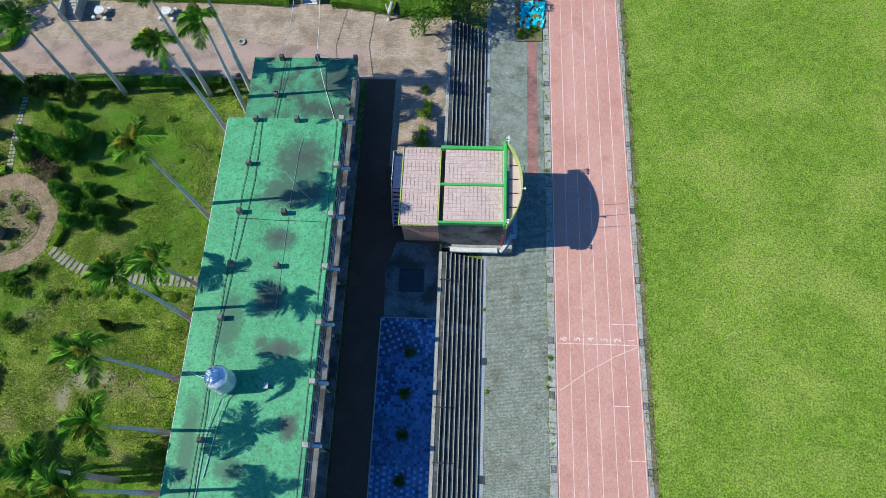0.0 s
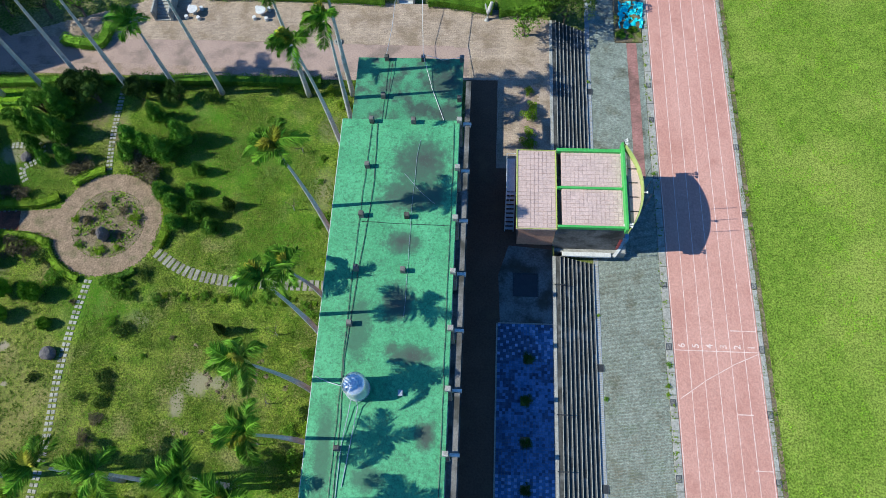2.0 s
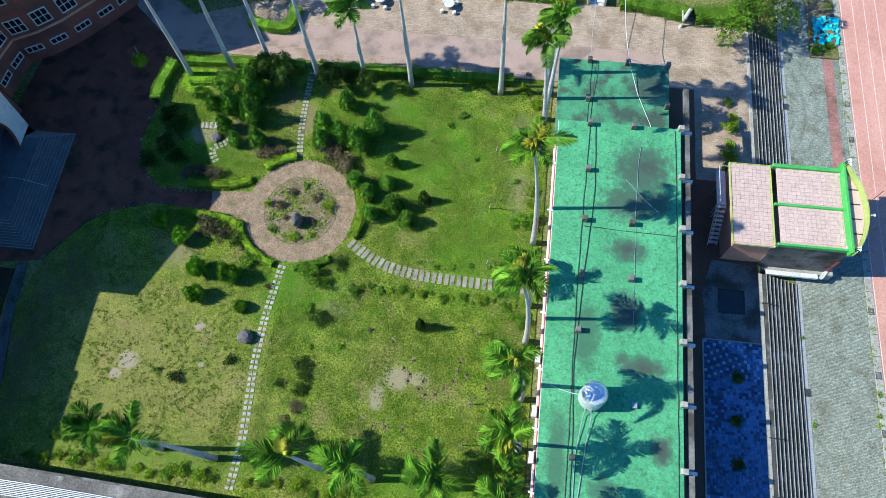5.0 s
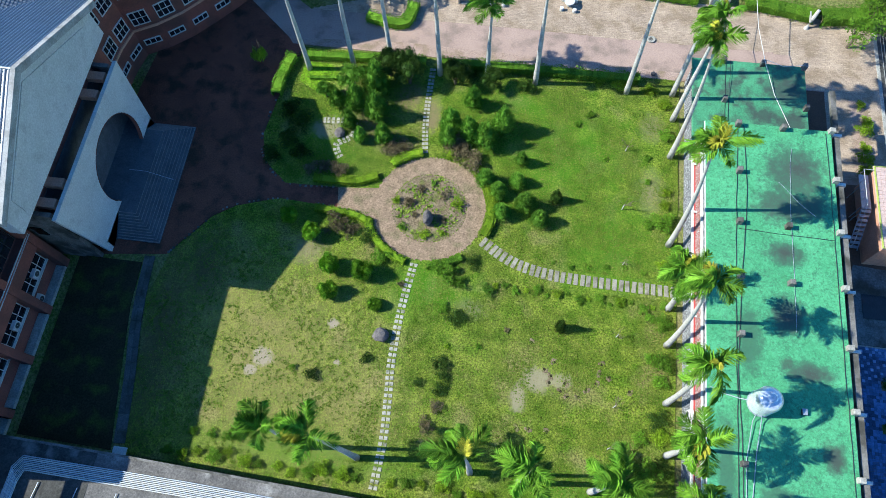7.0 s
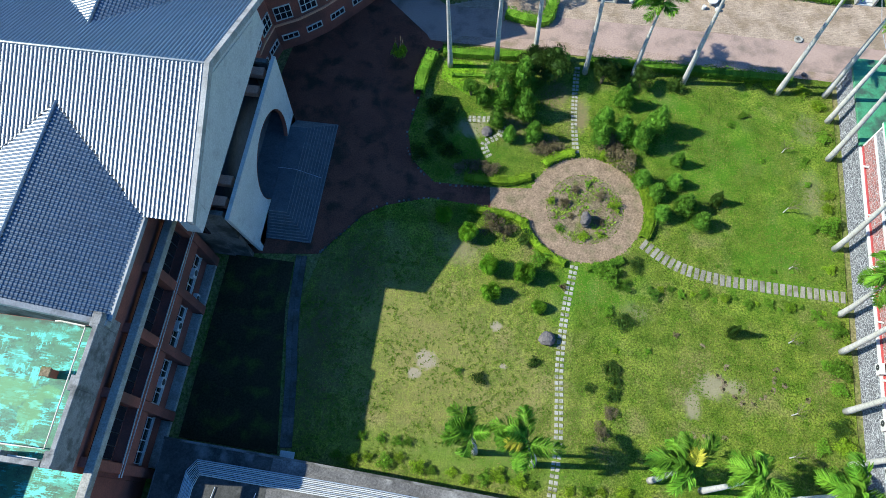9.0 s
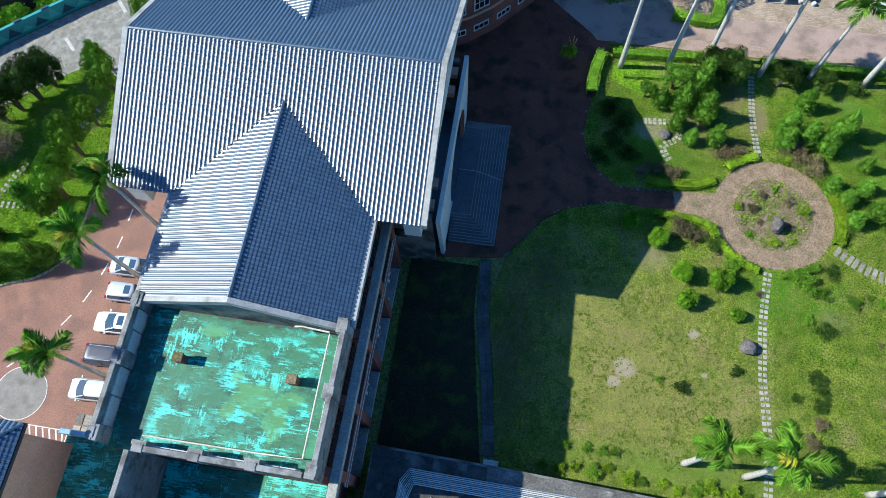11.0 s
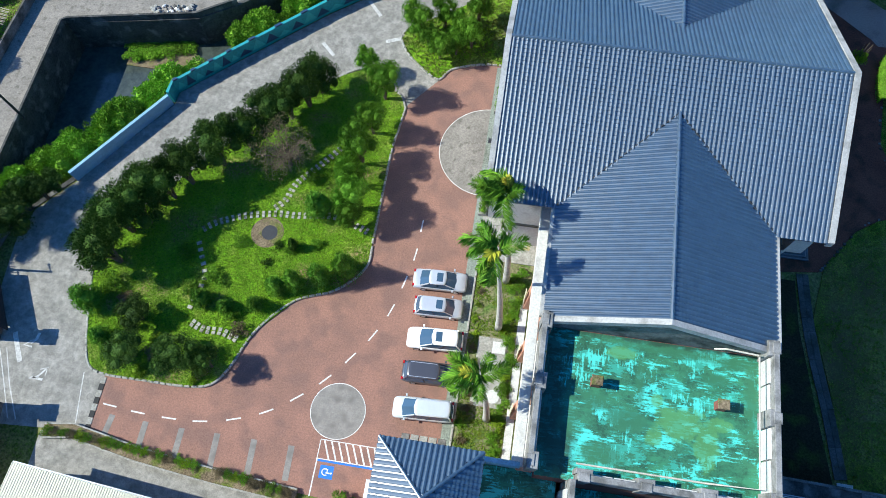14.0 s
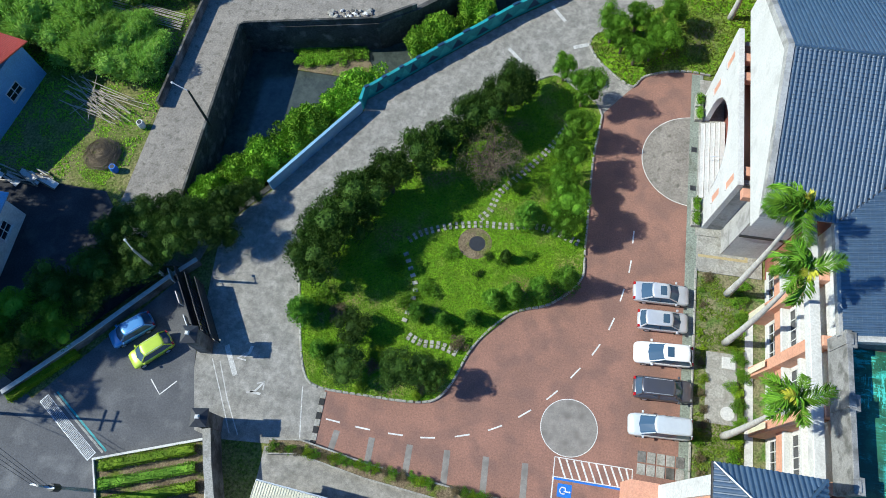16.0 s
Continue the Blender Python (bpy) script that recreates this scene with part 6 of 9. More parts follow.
part("wall_pipe", Shape().tube([(-77.44, 16.4, 6.62), (-77.44, 2.0, 6.62), (-77.44, -3.0, 6.4)], 0.06), M_GALV, hall, "pale rain pipe along the wall")
part("wall_pipe", Shape().tube([(-77.3, 16.4, 6.55), (-77.3, -3.0, 6.3)], 0.045), M_GALV, hall)
part("west_beam", Shape().cbox(-93.35, -92.62, -2.6, 16.8, 10.32, 11.1, 0.04), M_WHITE, hall, "long white concrete beam")
part("west_ledge", Shape().cbox(-92.6, -91.98, -2.6, 15.2, 7.4, 7.8, 0.04), M_WHITE, hall)
for y in (13.9, 9.2, 4.5, 12.2):
    z = 3.0 if y != 12.2 else 1.2
    ac = thing("air_conditioner", "white outdoor air conditioner unit on the hall wall", "air conditioner", "air conditioners", at=pose(-77.85, y, z))
    part("case", Shape().cbox(-0.2, 0.2, -0.42, 0.42, 0, 0.62, 0.03), M_WHITE, ac)
    part("bracket", Shape().box(-0.45, 0.18, -0.36, 0.36, -0.06, -0.002), M_GALV, ac)
    part("grille", Shape().ring(0, 0, 0.05, 0.26, 0, 0.02, 0, 360, 20), M_DARK, ac, at=pose(0.2, 0.05, 0.32, 0, 90, 0))

# flat teal roof south of the wing, with its parapet
M_TEALROOF = mat("teal_roof_paint", (0.018, 0.085, 0.048), (0.042, 0.17, 0.09), 1.1, 14, 0.6, 0.25, contrast=(0.42, 0.58))


def strokes(m, colour, patch, streak, low, high, seed):
    """Bright paint left in brushed streaks, thick in some places and worn off in others."""
    n, l = m.node_tree.nodes, m.node_tree.links
    p = n["Principled BSDF"]
    src = p.inputs["Base Color"].links[0].from_socket
    geo = n.new("ShaderNodeNewGeometry")
    total = None
    for sc, w, rough in ((patch, 1.0, 0.6), (streak, 0.5, 0.65), ((7.0, 7.0, 1), 0.2, 0.7)):
        mp = n.new("ShaderNodeMapping")
        mp.inputs["Scale"].default_value, mp.inputs["Location"].default_value = sc, (seed, seed * 2, 0)
        l.new(geo.outputs["Position"], mp.inputs["Vector"])
        nz = n.new("ShaderNodeTexNoise")
        nz.inputs["Scale"].default_value, nz.inputs["Detail"].default_value, nz.inputs["Roughness"].default_value = 1.0, 5, rough
        l.new(mp.outputs[0], nz.inputs["Vector"])
        ml = n.new("ShaderNodeMath")
        ml.operation, ml.inputs[1].default_value = "MULTIPLY_ADD", w
        l.new(nz.outputs["Fac"], ml.inputs[0])
        if total:
            l.new(total, ml.inputs[2])
        else:
            ml.inputs[2].default_value = 0.0
        total = ml.outputs[0]
    r = n.new("ShaderNodeMapRange")
    r.inputs["From Min"].default_value, r.inputs["From Max"].default_value = low, high
    l.new(total, r.inputs["Value"])
    mx = n.new("ShaderNodeMix")
    mx.data_type = "RGBA"
    mx.inputs["B"].default_value = (*colour, 1)
    l.new(src, mx.inputs["A"])
    l.new(r.outputs[0], mx.inputs["Factor"])
    l.new(mx.outputs["Result"], p.inputs["Base Color"])


strokes(M_TEALROOF, (0.045, 0.21, 0.105), (0.45, 0.6, 1), (1.0, 4.0, 1), 0.82, 0.98, 3.0)
strokes(M_TEALROOF, (0.05, 0.3, 0.22), (0.5, 0.9, 1), (1.6, 9.0, 1), 0.88, 0.94, 19.0)
strokes(M_TEALROOF, (0.1, 0.58, 0.5), (0.42, 0.75, 1), (1.1, 9.0, 1), 0.89, 0.945, 0.0)
strokes(M_TEALROOF, (0.1, 0.56, 0.48), (0.5, 0.6, 1), (9.0, 1.2, 1), 0.935, 0.985, 11.0)
blotches(M_TEALROOF, [(-83.3, 1.3, 1.7, 1.2), (-81.7, 0.3, 0.9, 1.8), (-84.8, 2.6, 0.45, 0.5), (-84.0, 1.7, 0.35, 0.4), (-87.3, 5.3, 1.1, 0.5), (-84.9, 0.3, 0.7, 0.6), (-81.0, 1.6, 1.0, 0.5)], (0.1, 0.29, 0.09), 0.25, 0.6)
blotches(M_TEALROOF, [(-79.6, 5.6, 2.5, 0.6), (-79.0, 3.4, 0.5, 3.0), (-88.6, 1.9, 1.3, 0.7), (-90.4, 0.6, 0.9, 2.6), (-86.5, 1.0, 1.6, 0.9), (-85.9, 3.6, 0.4, 1.6), (-84.2, 5.9, 4.5, 0.5), (-88.0, -1.3, 2.0, 0.8), (-81.2, 4.4, 1.2, 0.5)], (0.035, 0.15, 0.075), 0.5, 0.85)
# Parapet shade painted as a dark band, plus dark edges along the gable.
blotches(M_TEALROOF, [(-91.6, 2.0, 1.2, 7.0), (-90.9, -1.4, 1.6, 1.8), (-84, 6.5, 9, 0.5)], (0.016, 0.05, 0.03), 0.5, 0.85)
DZ, PZ = 12.5, 14.25
part("flat_roof", Shape().box(-91.99, -78.0, -3.08, YGAB - 0.05, DZ - 0.1, DZ), M_TEALROOF, hall, "teal roof paint with streaks, algae and painted parapet shade")
part("south_flat_roof", Shape().box(-89.6, -78.3, -16, -3.14, 8.1, 8.2), M_TEALROOF, hall)


def parapet(name, x0, x1, y0, y1, z0, z1, axis, posts, inner, lab="grey stone-dashed parapet"):
    """A thin parapet with wider blocks at its posts, white upstands between them and a drip line on top."""
    t = 0.36
    if axis == "y":
        a, b = (x0, x0 + t) if inner > 0 else (x1 - t, x1)
        p = part(name, Shape().cbox(a, b, y0, y1, z0, z1, 0.03), M_DASH, hall, lab)
        ends = sorted([y0, y1] + list(posts))
    else:
        a, b = (y0, y0 + t) if inner > 0 else (y1 - t, y1)
        p = part(name, Shape().cbox(x0, x1, a, b, z0, z1, 0.03), M_DASH, hall, lab)
        ends = sorted([x0, x1] + list(posts))
    q0, q1 = (b - 0.02, b + 0.3) if inner > 0 else (a - 0.3, a + 0.02)
    w0, w1 = (b + 0.002, b + 0.12) if inner > 0 else (a - 0.12, a - 0.002)
    for c in posts:
        for half, d0, d1, zz in ((0.5, q0, q1, z1 - 0.02), (0.34, a - 0.07, b + 0.07, z1 + 0.05)):
            part("block", Shape().cbox(d0, d1, c - half, c + half, z0 + 0.3, zz, 0.03) if axis == "y" else Shape().cbox(c - half, c + half, d0, d1, z0 + 0.3, zz, 0.03), M_DASH, p)
    for e0, e1 in zip(ends, ends[1:]):
        if e1 - e0 > 1.5:
            m = (e0 + e1) / 2
            for f0, f1, up in ((e0 + 0.55, m - 0.05, 0.62), (m + 0.05, e1 - 0.55, 0.5)):
                part("upstand", Shape().cbox(w0, w1, f0, f1, z0 + 0.4, z1 - up, 0.02) if axis == "y" else Shape().cbox(f0, f1, w0, w1, z0 + 0.4, z1 - up, 0.02), M_WHITE, p, "white painted upstand")
    return p


M_DASH = mat("dark_granite_dash", (0.3, 0.295, 0.285), (0.2, 0.197, 0.19), 0.9, 22, 0.88, 0.3, dirt=(0.13, 0.128, 0.12), dirt_amount=0.45, dirt_scale=1.2)
parapet("west_parapet", -92.6, -92.0, -2.9, 6.9, 11.8, PZ, "y", (6.3, 2.4, -2.4), 1)
parapet("east_parapet", -78.5, -77.98, -3.1, 7.0, 11.8, PZ + 0.2, "y", (6.5, 2.2, -2.6), -1)
parapet("south_parapet", -89.6, -78.8, -3.1, -2.45, 11.8, PZ, "x", (-89.2, -85.6, -82.0), 1)
parapet("south_west_parapet", -90.3, -89.65, -14, -3.12, 8.0, PZ, "y", (-8, ), -1)
parapet("far_parapet", -89.6, -78.8, -9.5, -8.9, 8.0, PZ, "x", (), 1)
for pts in ([(-79.05, 5.9, 14.0), (-79.05, -2.0, 13.9), (-82.0, -2.05, 13.2), (-89.6, -2.1, 13.2)], [(-79.1, 6.0, 14.0), (-81.0, 6.15, 13.9), (-81.6, 6.2, 13.4)]):
    part("roof_pipe", Shape().tube(pts, 0.06), mat("ivory_pipe", (0.6, 0.57, 0.48), None, 1, 9, 0.6, 0.1), hall, "ivory plastic pipe")
for x, y in ((-88.75, 3.05), (-81.0, 2.75)):
    v = thing("roof_vent", "brown brick vent box with concrete cap on roof", "roof vent", "roof vents", at=pose(x, y, DZ))
    part("box", Shape().cbox(-0.3, 0.3, -0.26, 0.26, 0, 0.95, 0.02), M_BRICK, v)
    part("cap", Shape().cbox(-0.36, 0.36, -0.32, 0.32, 0.95, 1.05, 0.03), M_SOIL, v)
# lower roof between tower and wing
part("link_body", Shape().box(-96.2, -91.9, -16, -2.7, -0.05, 9.8), M_BRICK, hall)
part("link_roof", Shape().box(-96.2, -90.32, -16, -2.72, 9.8, 9.95), M_TEALROOF, hall)
part("link_parapet", Shape().cbox(-96.2, -92.8, -2.7, -2.35, 9.0, 11.2, 0.04), M_WALLBLUE, hall, "blue painted parapet wall")

# stair tower with a hipped tile roof
TX0, TX1, TY0, TY1, TZ = -101.2, -95.2, -8.7, -2.7, 16.6
tower = thing("stair_tower", "salmon stair tower with blue hipped tile roof", "tower")
part("wall", Shape().box(TX0 + 0.5, TX1 - 0.4, TY0 + 0.5, TY1 - 0.5, -0.05, TZ - 0.1), M_SALMON, tower)
part("west_pier", Shape().box(TX0 + 0.3, TX0 + 0.5, TY1 - 1.6, TY1 - 0.5, 0, TZ - 0.1), M_WHITE, tower)
apex = ((TX0 + TX1) / 2, (TY0 + TY1) / 2, TZ + 1.7)
bed = Shape().add([(TX0, TY0, TZ), (TX1, TY0, TZ), (TX1, TY1, TZ), (TX0, TY1, TZ), apex], [(0, 1, 4), (1, 2, 4), (2, 3, 4), (3, 0, 4), (3, 2, 1, 0)])
part("roof_bed", bed, M_TILEDARK, tower)
part("eave", Shape().cbox(TX0 - 0.06, TX1 + 0.06, TY0 - 0.06, TY1 + 0.06, TZ - 0.3, TZ - 0.02, 0.02), M_DARK, tower)
tt = 1.7 / 3.0
ax, ay = apex[0], apex[1]
tiled_slope("north_tiles", tower, (TX1, TY1, TZ + 0.02), (-1, 0, 0), (0, -1, tt), 20, 13, lambda x, y: abs(x - ax) < y - ay and y > ay, M_TILEBLUE)
tiled_slope("south_tiles", tower, (TX0, TY0, TZ + 0.02), (1, 0, 0), (0, 1, tt), 20, 13, lambda x, y: abs(x - ax) < ay - y, M_TILEBLUE)
tiled_slope("west_tiles", tower, (TX0, TY1, TZ + 0.02), (0, -1, 0), (1, 0, tt), 20, 13, lambda x, y: abs(y - ay) < ax - x, M_TILEBLUE)
tiled_slope("east_tiles", tower, (TX1, TY0, TZ + 0.02), (0, 1, 0), (-1, 0, tt), 20, 13, lambda x, y: abs(y - ay) < x - ax, M_TILEBLUE)
for cx_, cy_ in ((TX0, TY0), (TX1, TY0), (TX1, TY1), (TX0, TY1)):
    ridge_tiles(tower, "hip_cap", (cx_, cy_, TZ + 0.08), (ax, ay, TZ + 1.82), 0.11)
ent = thing("side_porch", "low salmon porch with a white arched canopy", "porch")
part("wall", Shape().box(-102.9, -100.8, -7.5, -3.1, 0, 3.6), M_SALMON, ent)
part("canopy", Shape().cbox(-103.3, -100.8, -7.7, -4.6, 3.6, 3.9, 0.05), M_WHITE, ent)
arch = Shape()
arch.ring(0, 0, 1.3, 1.75, 0, 0.4, 0, 180, 20)
part("arch", arch, M_WHITE, ent, at=pose(-103.0, -6.1, 2.0, 90, 0, 90))

# covered walk along the south of the garden, with pipes on its roof
walkw = thing("covered_walk", "low flat-roofed covered walk with pipes on top", "covered walk")
s = Shape().prism([(-76.5, 0.45), (-67, 0.25), (-46.7, -0.45), (-22.0, -1.75), (-22, -9), (-76.5, -9)], 2.75, 2.95)
part("roof", s, M_WALKROOF, walkw, "stained flat concrete roof")
s = Shape()
band(s, [(-76.5, 0.4), (-67, 0.2), (-46.7, -0.5), (-22.0, -1.8)], 0.18, 2.6, 3.05)
part("edge", s, M_STEPC, walkw, "dark roof edge")
# Darker surface over the roof west of x = -67.6.
part("dark_overlay", Shape().prism([(-76.4, 0.3), (-67.6, 0.1), (-67.6, -8.9), (-76.4, -8.9)], 2.9, 2.965), M_STAND, walkw, "dark overlay on the west end of the roof")
s = Shape().prism([(-76.5, -0.6), (-46.7, -1.6), (-22.0, -2.8), (-22, -8.6), (-76.5, -8.6)], -0.05, 2.74)
part("wall", s, M_STEPC, walkw)
for k in range(9):
    off = -0.55 - k * 0.13
    part("roof_pipe", Shape().tube([(-74.2 + 0.1 * k, -6.5, 3.1), (-74.0 + 0.1 * k, off - 1.2, 3.1), (-73.4 + 0.06 * k, off - 0.3, 3.1), (-60, off - 0.5, 3.1), (-46, off - 1.0, 3.1), (-24, off - 2.0, 3.1)], 0.045), M_WHITE if k % 3 else M_GALV, walkw, "pale metal pipe")
for k in range(7):
    x = -71.5 + k * 3.2
    part("pipe_branch", Shape().tube([(x, -2.6, 3.08), (x - 0.5, -6, 3.08)], 0.04), M_GALV, walkw)


# ---- plants ----
def rand_dir(r):
    z = r.uniform(-1, 1)
    a = r.uniform(0, 2 * math.pi)
    k = math.sqrt(1 - z * z)
    return Vector((k * math.cos(a), k * math.sin(a), z))


def add_leaf(s, p, d, size, r, wide=0.55):
    """A pointed leaf from p along d, folded a little."""
    side = d.cross(rand_dir(r))
    if side.length < 1e-3:
        side = Vector((1, 0, 0))
    side.normalize()
    w = size * wide * 0.5
    m = p + d * size * 0.5
    s.add([tuple(p), tuple(m + side * w), tuple(p + d * size), tuple(m - side * w)], [(0, 1, 2, 3)])


def add_core(s, c, rx, ry, rz, r):
    rings = []
    for k in range(5):
        t = math.pi * (0.12 + 0.76 * k / 4)
        rings.append([(c[0] + rx * math.sin(t) * math.cos(a) * r.uniform(0.85, 1.1), c[1] + ry * math.sin(t) * math.sin(a) * r.uniform(0.85, 1.1), c[2] - rz * math.cos(t)) for a in [2 * math.pi * i / 8 for i in range(8)]])
    s.loft(rings)


def foliage(seed, lumps, n, size, up=0.35, wide=0.55, core=0.72):
    """Leaves on the skin of several lumps; each lump is (x, y, z, rx, rz)."""
    r = random.Random(seed)
    s = Shape()
    tot = sum(l[3] ** 2 for l in lumps)
    for x, y, z, rx, rz in lumps:
        c = Vector((x, y, z))
        if core:
            add_core(s, c, rx * core, rx * core, rz * core, r)
        for _ in range(int(n * rx * rx / tot)):
            d = rand_dir(r)
            if d.z < -0.45:
                d.z *= -1
            q = r.uniform(0.72, 1.06) * (1 + 0.16 * math.sin(5 * d.x + 7 * d.y + seed) * math.cos(6 * d.z + 2 * seed))
            p = c + Vector((d.x * rx, d.y * rx, d.z * rz)) * q
            add_leaf(s, p, (d + rand_dir(r) * 0.8 + Vector((0, 0, up))).normalized(), size * r.uniform(0.6, 1.3), r, wide)
    return s


def lumps_round(seed, k=6, flat=0.75):
    r = random.Random(seed)
    out = [(0, 0, 0.5 * flat, 0.62, 0.55 * flat)]
    for i in range(k):
        a = 2 * math.pi * i / k + r.uniform(-0.4, 0.4)
        q = r.uniform(0.4, 0.62)
        out.append((q * math.cos(a), q * math.sin(a), r.uniform(0.35, 0.8) * flat, r.uniform(0.3, 0.45), r.uniform(0.3, 0.45) * flat))
    return out


def lumps_ragged(seed, k=9):
    """An uneven low bush: small clumps at different heights with gaps between them."""
    r = random.Random(seed + 90)
    out = [(0, 0, 0.38, 0.42, 0.36)]
    for i in range(k):
        a = 2 * math.pi * i / k + r.uniform(-0.5, 0.5)
        q = r.uniform(0.3, 0.85)
        out.append((q * math.cos(a), q * math.sin(a), r.uniform(0.2, 0.8) * (1.1 - 0.5 * q), r.uniform(0.16, 0.34), r.uniform(0.16, 0.32)))
    return out


def lumps_cone(seed):
    r = random.Random(seed)
    out = []
    for z, q in ((0.35, 0.72), (0.8, 0.66), (1.25, 0.52), (1.65, 0.36), (1.95, 0.2)):
        out.append((r.uniform(-0.12, 0.12), r.uniform(-0.12, 0.12), z, q, 0.42))
        for i in range(3):
            a = r.uniform(0, 2 * math.pi)
            out.append((q * 0.65 * math.cos(a), q * 0.65 * math.sin(a), z + r.uniform(-0.1, 0.2), q * 0.45, 0.34))
    return out


def lumps_cloud(seed):
    r = random.Random(seed)
    out = [(0, 0, 1.45, 0.75, 0.6)]
    for i in range(9):
        a = 2 * math.pi * i / 9 + r.uniform(-0.3, 0.3)
        q = r.uniform(0.45, 0.8)
        out.append((q * math.cos(a), q * math.sin(a), r.uniform(0.9, 1.85), r.uniform(0.28, 0.46), r.uniform(0.25, 0.42)))
    return out


def stems(seed, top, spread, n=4, rad=0.05):
    r = random.Random(seed)
    s = Shape()
    for i in range(n):
        a = 2 * math.pi * i / n + r.uniform(-0.4, 0.4)
        e = (spread * math.cos(a), spread * math.sin(a), top)
        s.tube([(0.02 * math.cos(a), 0.02 * math.sin(a), -0.03), (e[0] * 0.3, e[1] * 0.3, top * 0.5), e], rad, rad * 0.35, 5)
    return s


ROUND = [foliage(11 + k, lumps_ragged(k), 1900, 0.105, 0.3, 0.5, 0.45).mesh("leaves", None) for k in range(5)]
CONE = [foliage(31 + k, lumps_cone(k), 5200, 0.105, 0.9, 0.36, 0.62).mesh("leaves", None) for k in range(4)]
CLOUD = [foliage(51 + k, lumps_cloud(k), 7500, 0.07, 0.5, 0.5, 0.66).mesh("leaves", None) for k in range(4)]
THICK = [foliage(71 + k, lumps_round(20 + k, 10, 1.1), 8000, 0.16, 0.5, 0.2, 0.75).mesh("leaves", None) for k in range(3)]
BANK = [foliage(81 + k, lumps_round(30 + k, 10, 1.0), 6500, 0.085, 0.4, 0.6, 0.8).mesh("leaves", None) for k in range(3)]
STEM = stems(1, 0.45, 0.35).mesh("stems", M_BARK)
CONESTEM = stems(2, 0.9, 0.2, 3, 0.06).mesh("stems", M_BARK)
CLOUDSTEM = stems(3, 1.3, 0.45, 5, 0.07).mesh("trunk", M_BARK)
cache = {}


def with_mat(me, m):
    key = (me.name, m.name)
    if key not in cache:
        c = me.copy()
        c.materials.clear()
        c.materials.append(m)
        cache[key] = c
    return cache[key]


def plant(name, label, category, group, x, y, z, rad, height, leaves, stem, m, unit=1.0):
    at = Matrix.Translation((x, y, z)) @ Matrix.Rotation(random.uniform(0, 6.28), 4, "Z") @ Matrix.Diagonal((rad, rad, height / unit, 1))
    th = thing(name, label, category, group)
    th.matrix_basis = Matrix.Translation((x, y, z))
    inv = Matrix.Translation((-x, -y, -z))
    part("stem" if stem is not CLOUDSTEM else "trunk", stem, None, th, at=inv @ at)
    part("foliage", with_mat(random.choice(leaves), m), None, th, at=inv @ at)
    return th


def shrub(x, y, rad, m=None, z=0.02, h=None, label="small green garden shrub", group="garden shrubs"):
    return plant("shrub", label, "shrub", group, x, y, z, rad, h or rad * 0.9, ROUND, STEM, m or M_LEAF)


def juniper(x, y, rad, z=0.02, h=None, m=None, label="upright feathery light green juniper", group="junipers"):
    return plant("juniper", label, "conifer", group, x, y, z, rad, h or rad * 2.0, CONE, CONESTEM, m or M_LEAFPINE, 2.2)


def cloud_tree(x, y, rad, z=0.1, h=None, m=None, label="dense dark green clipped pine tree", group="dark pines"):
    return plant("pine_tree", label, "tree", group, x, y, z, rad, h or rad * 1.9, CLOUD, CLOUDSTEM, m or M_LEAFDARK, 2.1)


def hedge(pts, width, height, m, label, leaf=0.13, z=0.02, dens=130, name="hedge"):
    """A clipped hedge along a line: leaves over the skin of a rounded bar."""
    r = random.Random(len(pts) * 7 + int(abs(pts[0][0])))
    line = smooth_line(pts, 0.3)
    s = Shape()
    left, right = strip(line, width * 0.8)
    for k in range(len(line) - 1):
        a, b, c, d = left[k], left[k + 1], right[k + 1], right[k]
        hh = height * 0.82
        s.add([(*a, z), (*b, z), (*c, z), (*d, z), (*a, z + hh), (*b, z + hh), (*c, z + hh), (*d, z + hh)], [(4, 5, 6, 7)[::-1], (0, 1, 5, 4), (2, 3, 7, 6)])
    length = sum(math.dist(p, q) for p, q in zip(line, line[1:]))
    for _ in range(int(length * (width + 2 * height) * dens)):
        k = r.randrange(len(line) - 1)
        f = r.random()
        p = Vector((line[k][0] * (1 - f) + line[k + 1][0] * f, line[k][1] * (1 - f) + line[k + 1][1] * f, 0))
        d = Vector((line[k + 1][0] - line[k][0], line[k + 1][1] - line[k][1], 0)).normalized()
        nrm = Vector((-d.y, d.x, 0))
        q = r.uniform(-1, 1)
        w = r.uniform(0, width + 2 * height)
        if w < width:
            off, zz, out = (w - width / 2), height * r.uniform(0.85, 1.08), Vector((0, 0, 1))
        else:
            sgn = 1 if w - width < height else -1
            off, zz, out = sgn * width / 2 * r.uniform(0.85, 1.08), r.uniform(0.05, height), nrm * sgn
        lump = 1 + 0.12 * math.sin(p.x * 3.1) * math.sin(p.y * 2.7)
        pos = p + nrm * off * lump + Vector((0, 0, z + zz * lump))
        add_leaf(s, pos, (out + rand_dir(r) * 0.9).normalized(), leaf * r.uniform(0.6, 1.3), r)
    th = thing(name, label, "hedge")
    part("foliage", s, m, th)
    return th


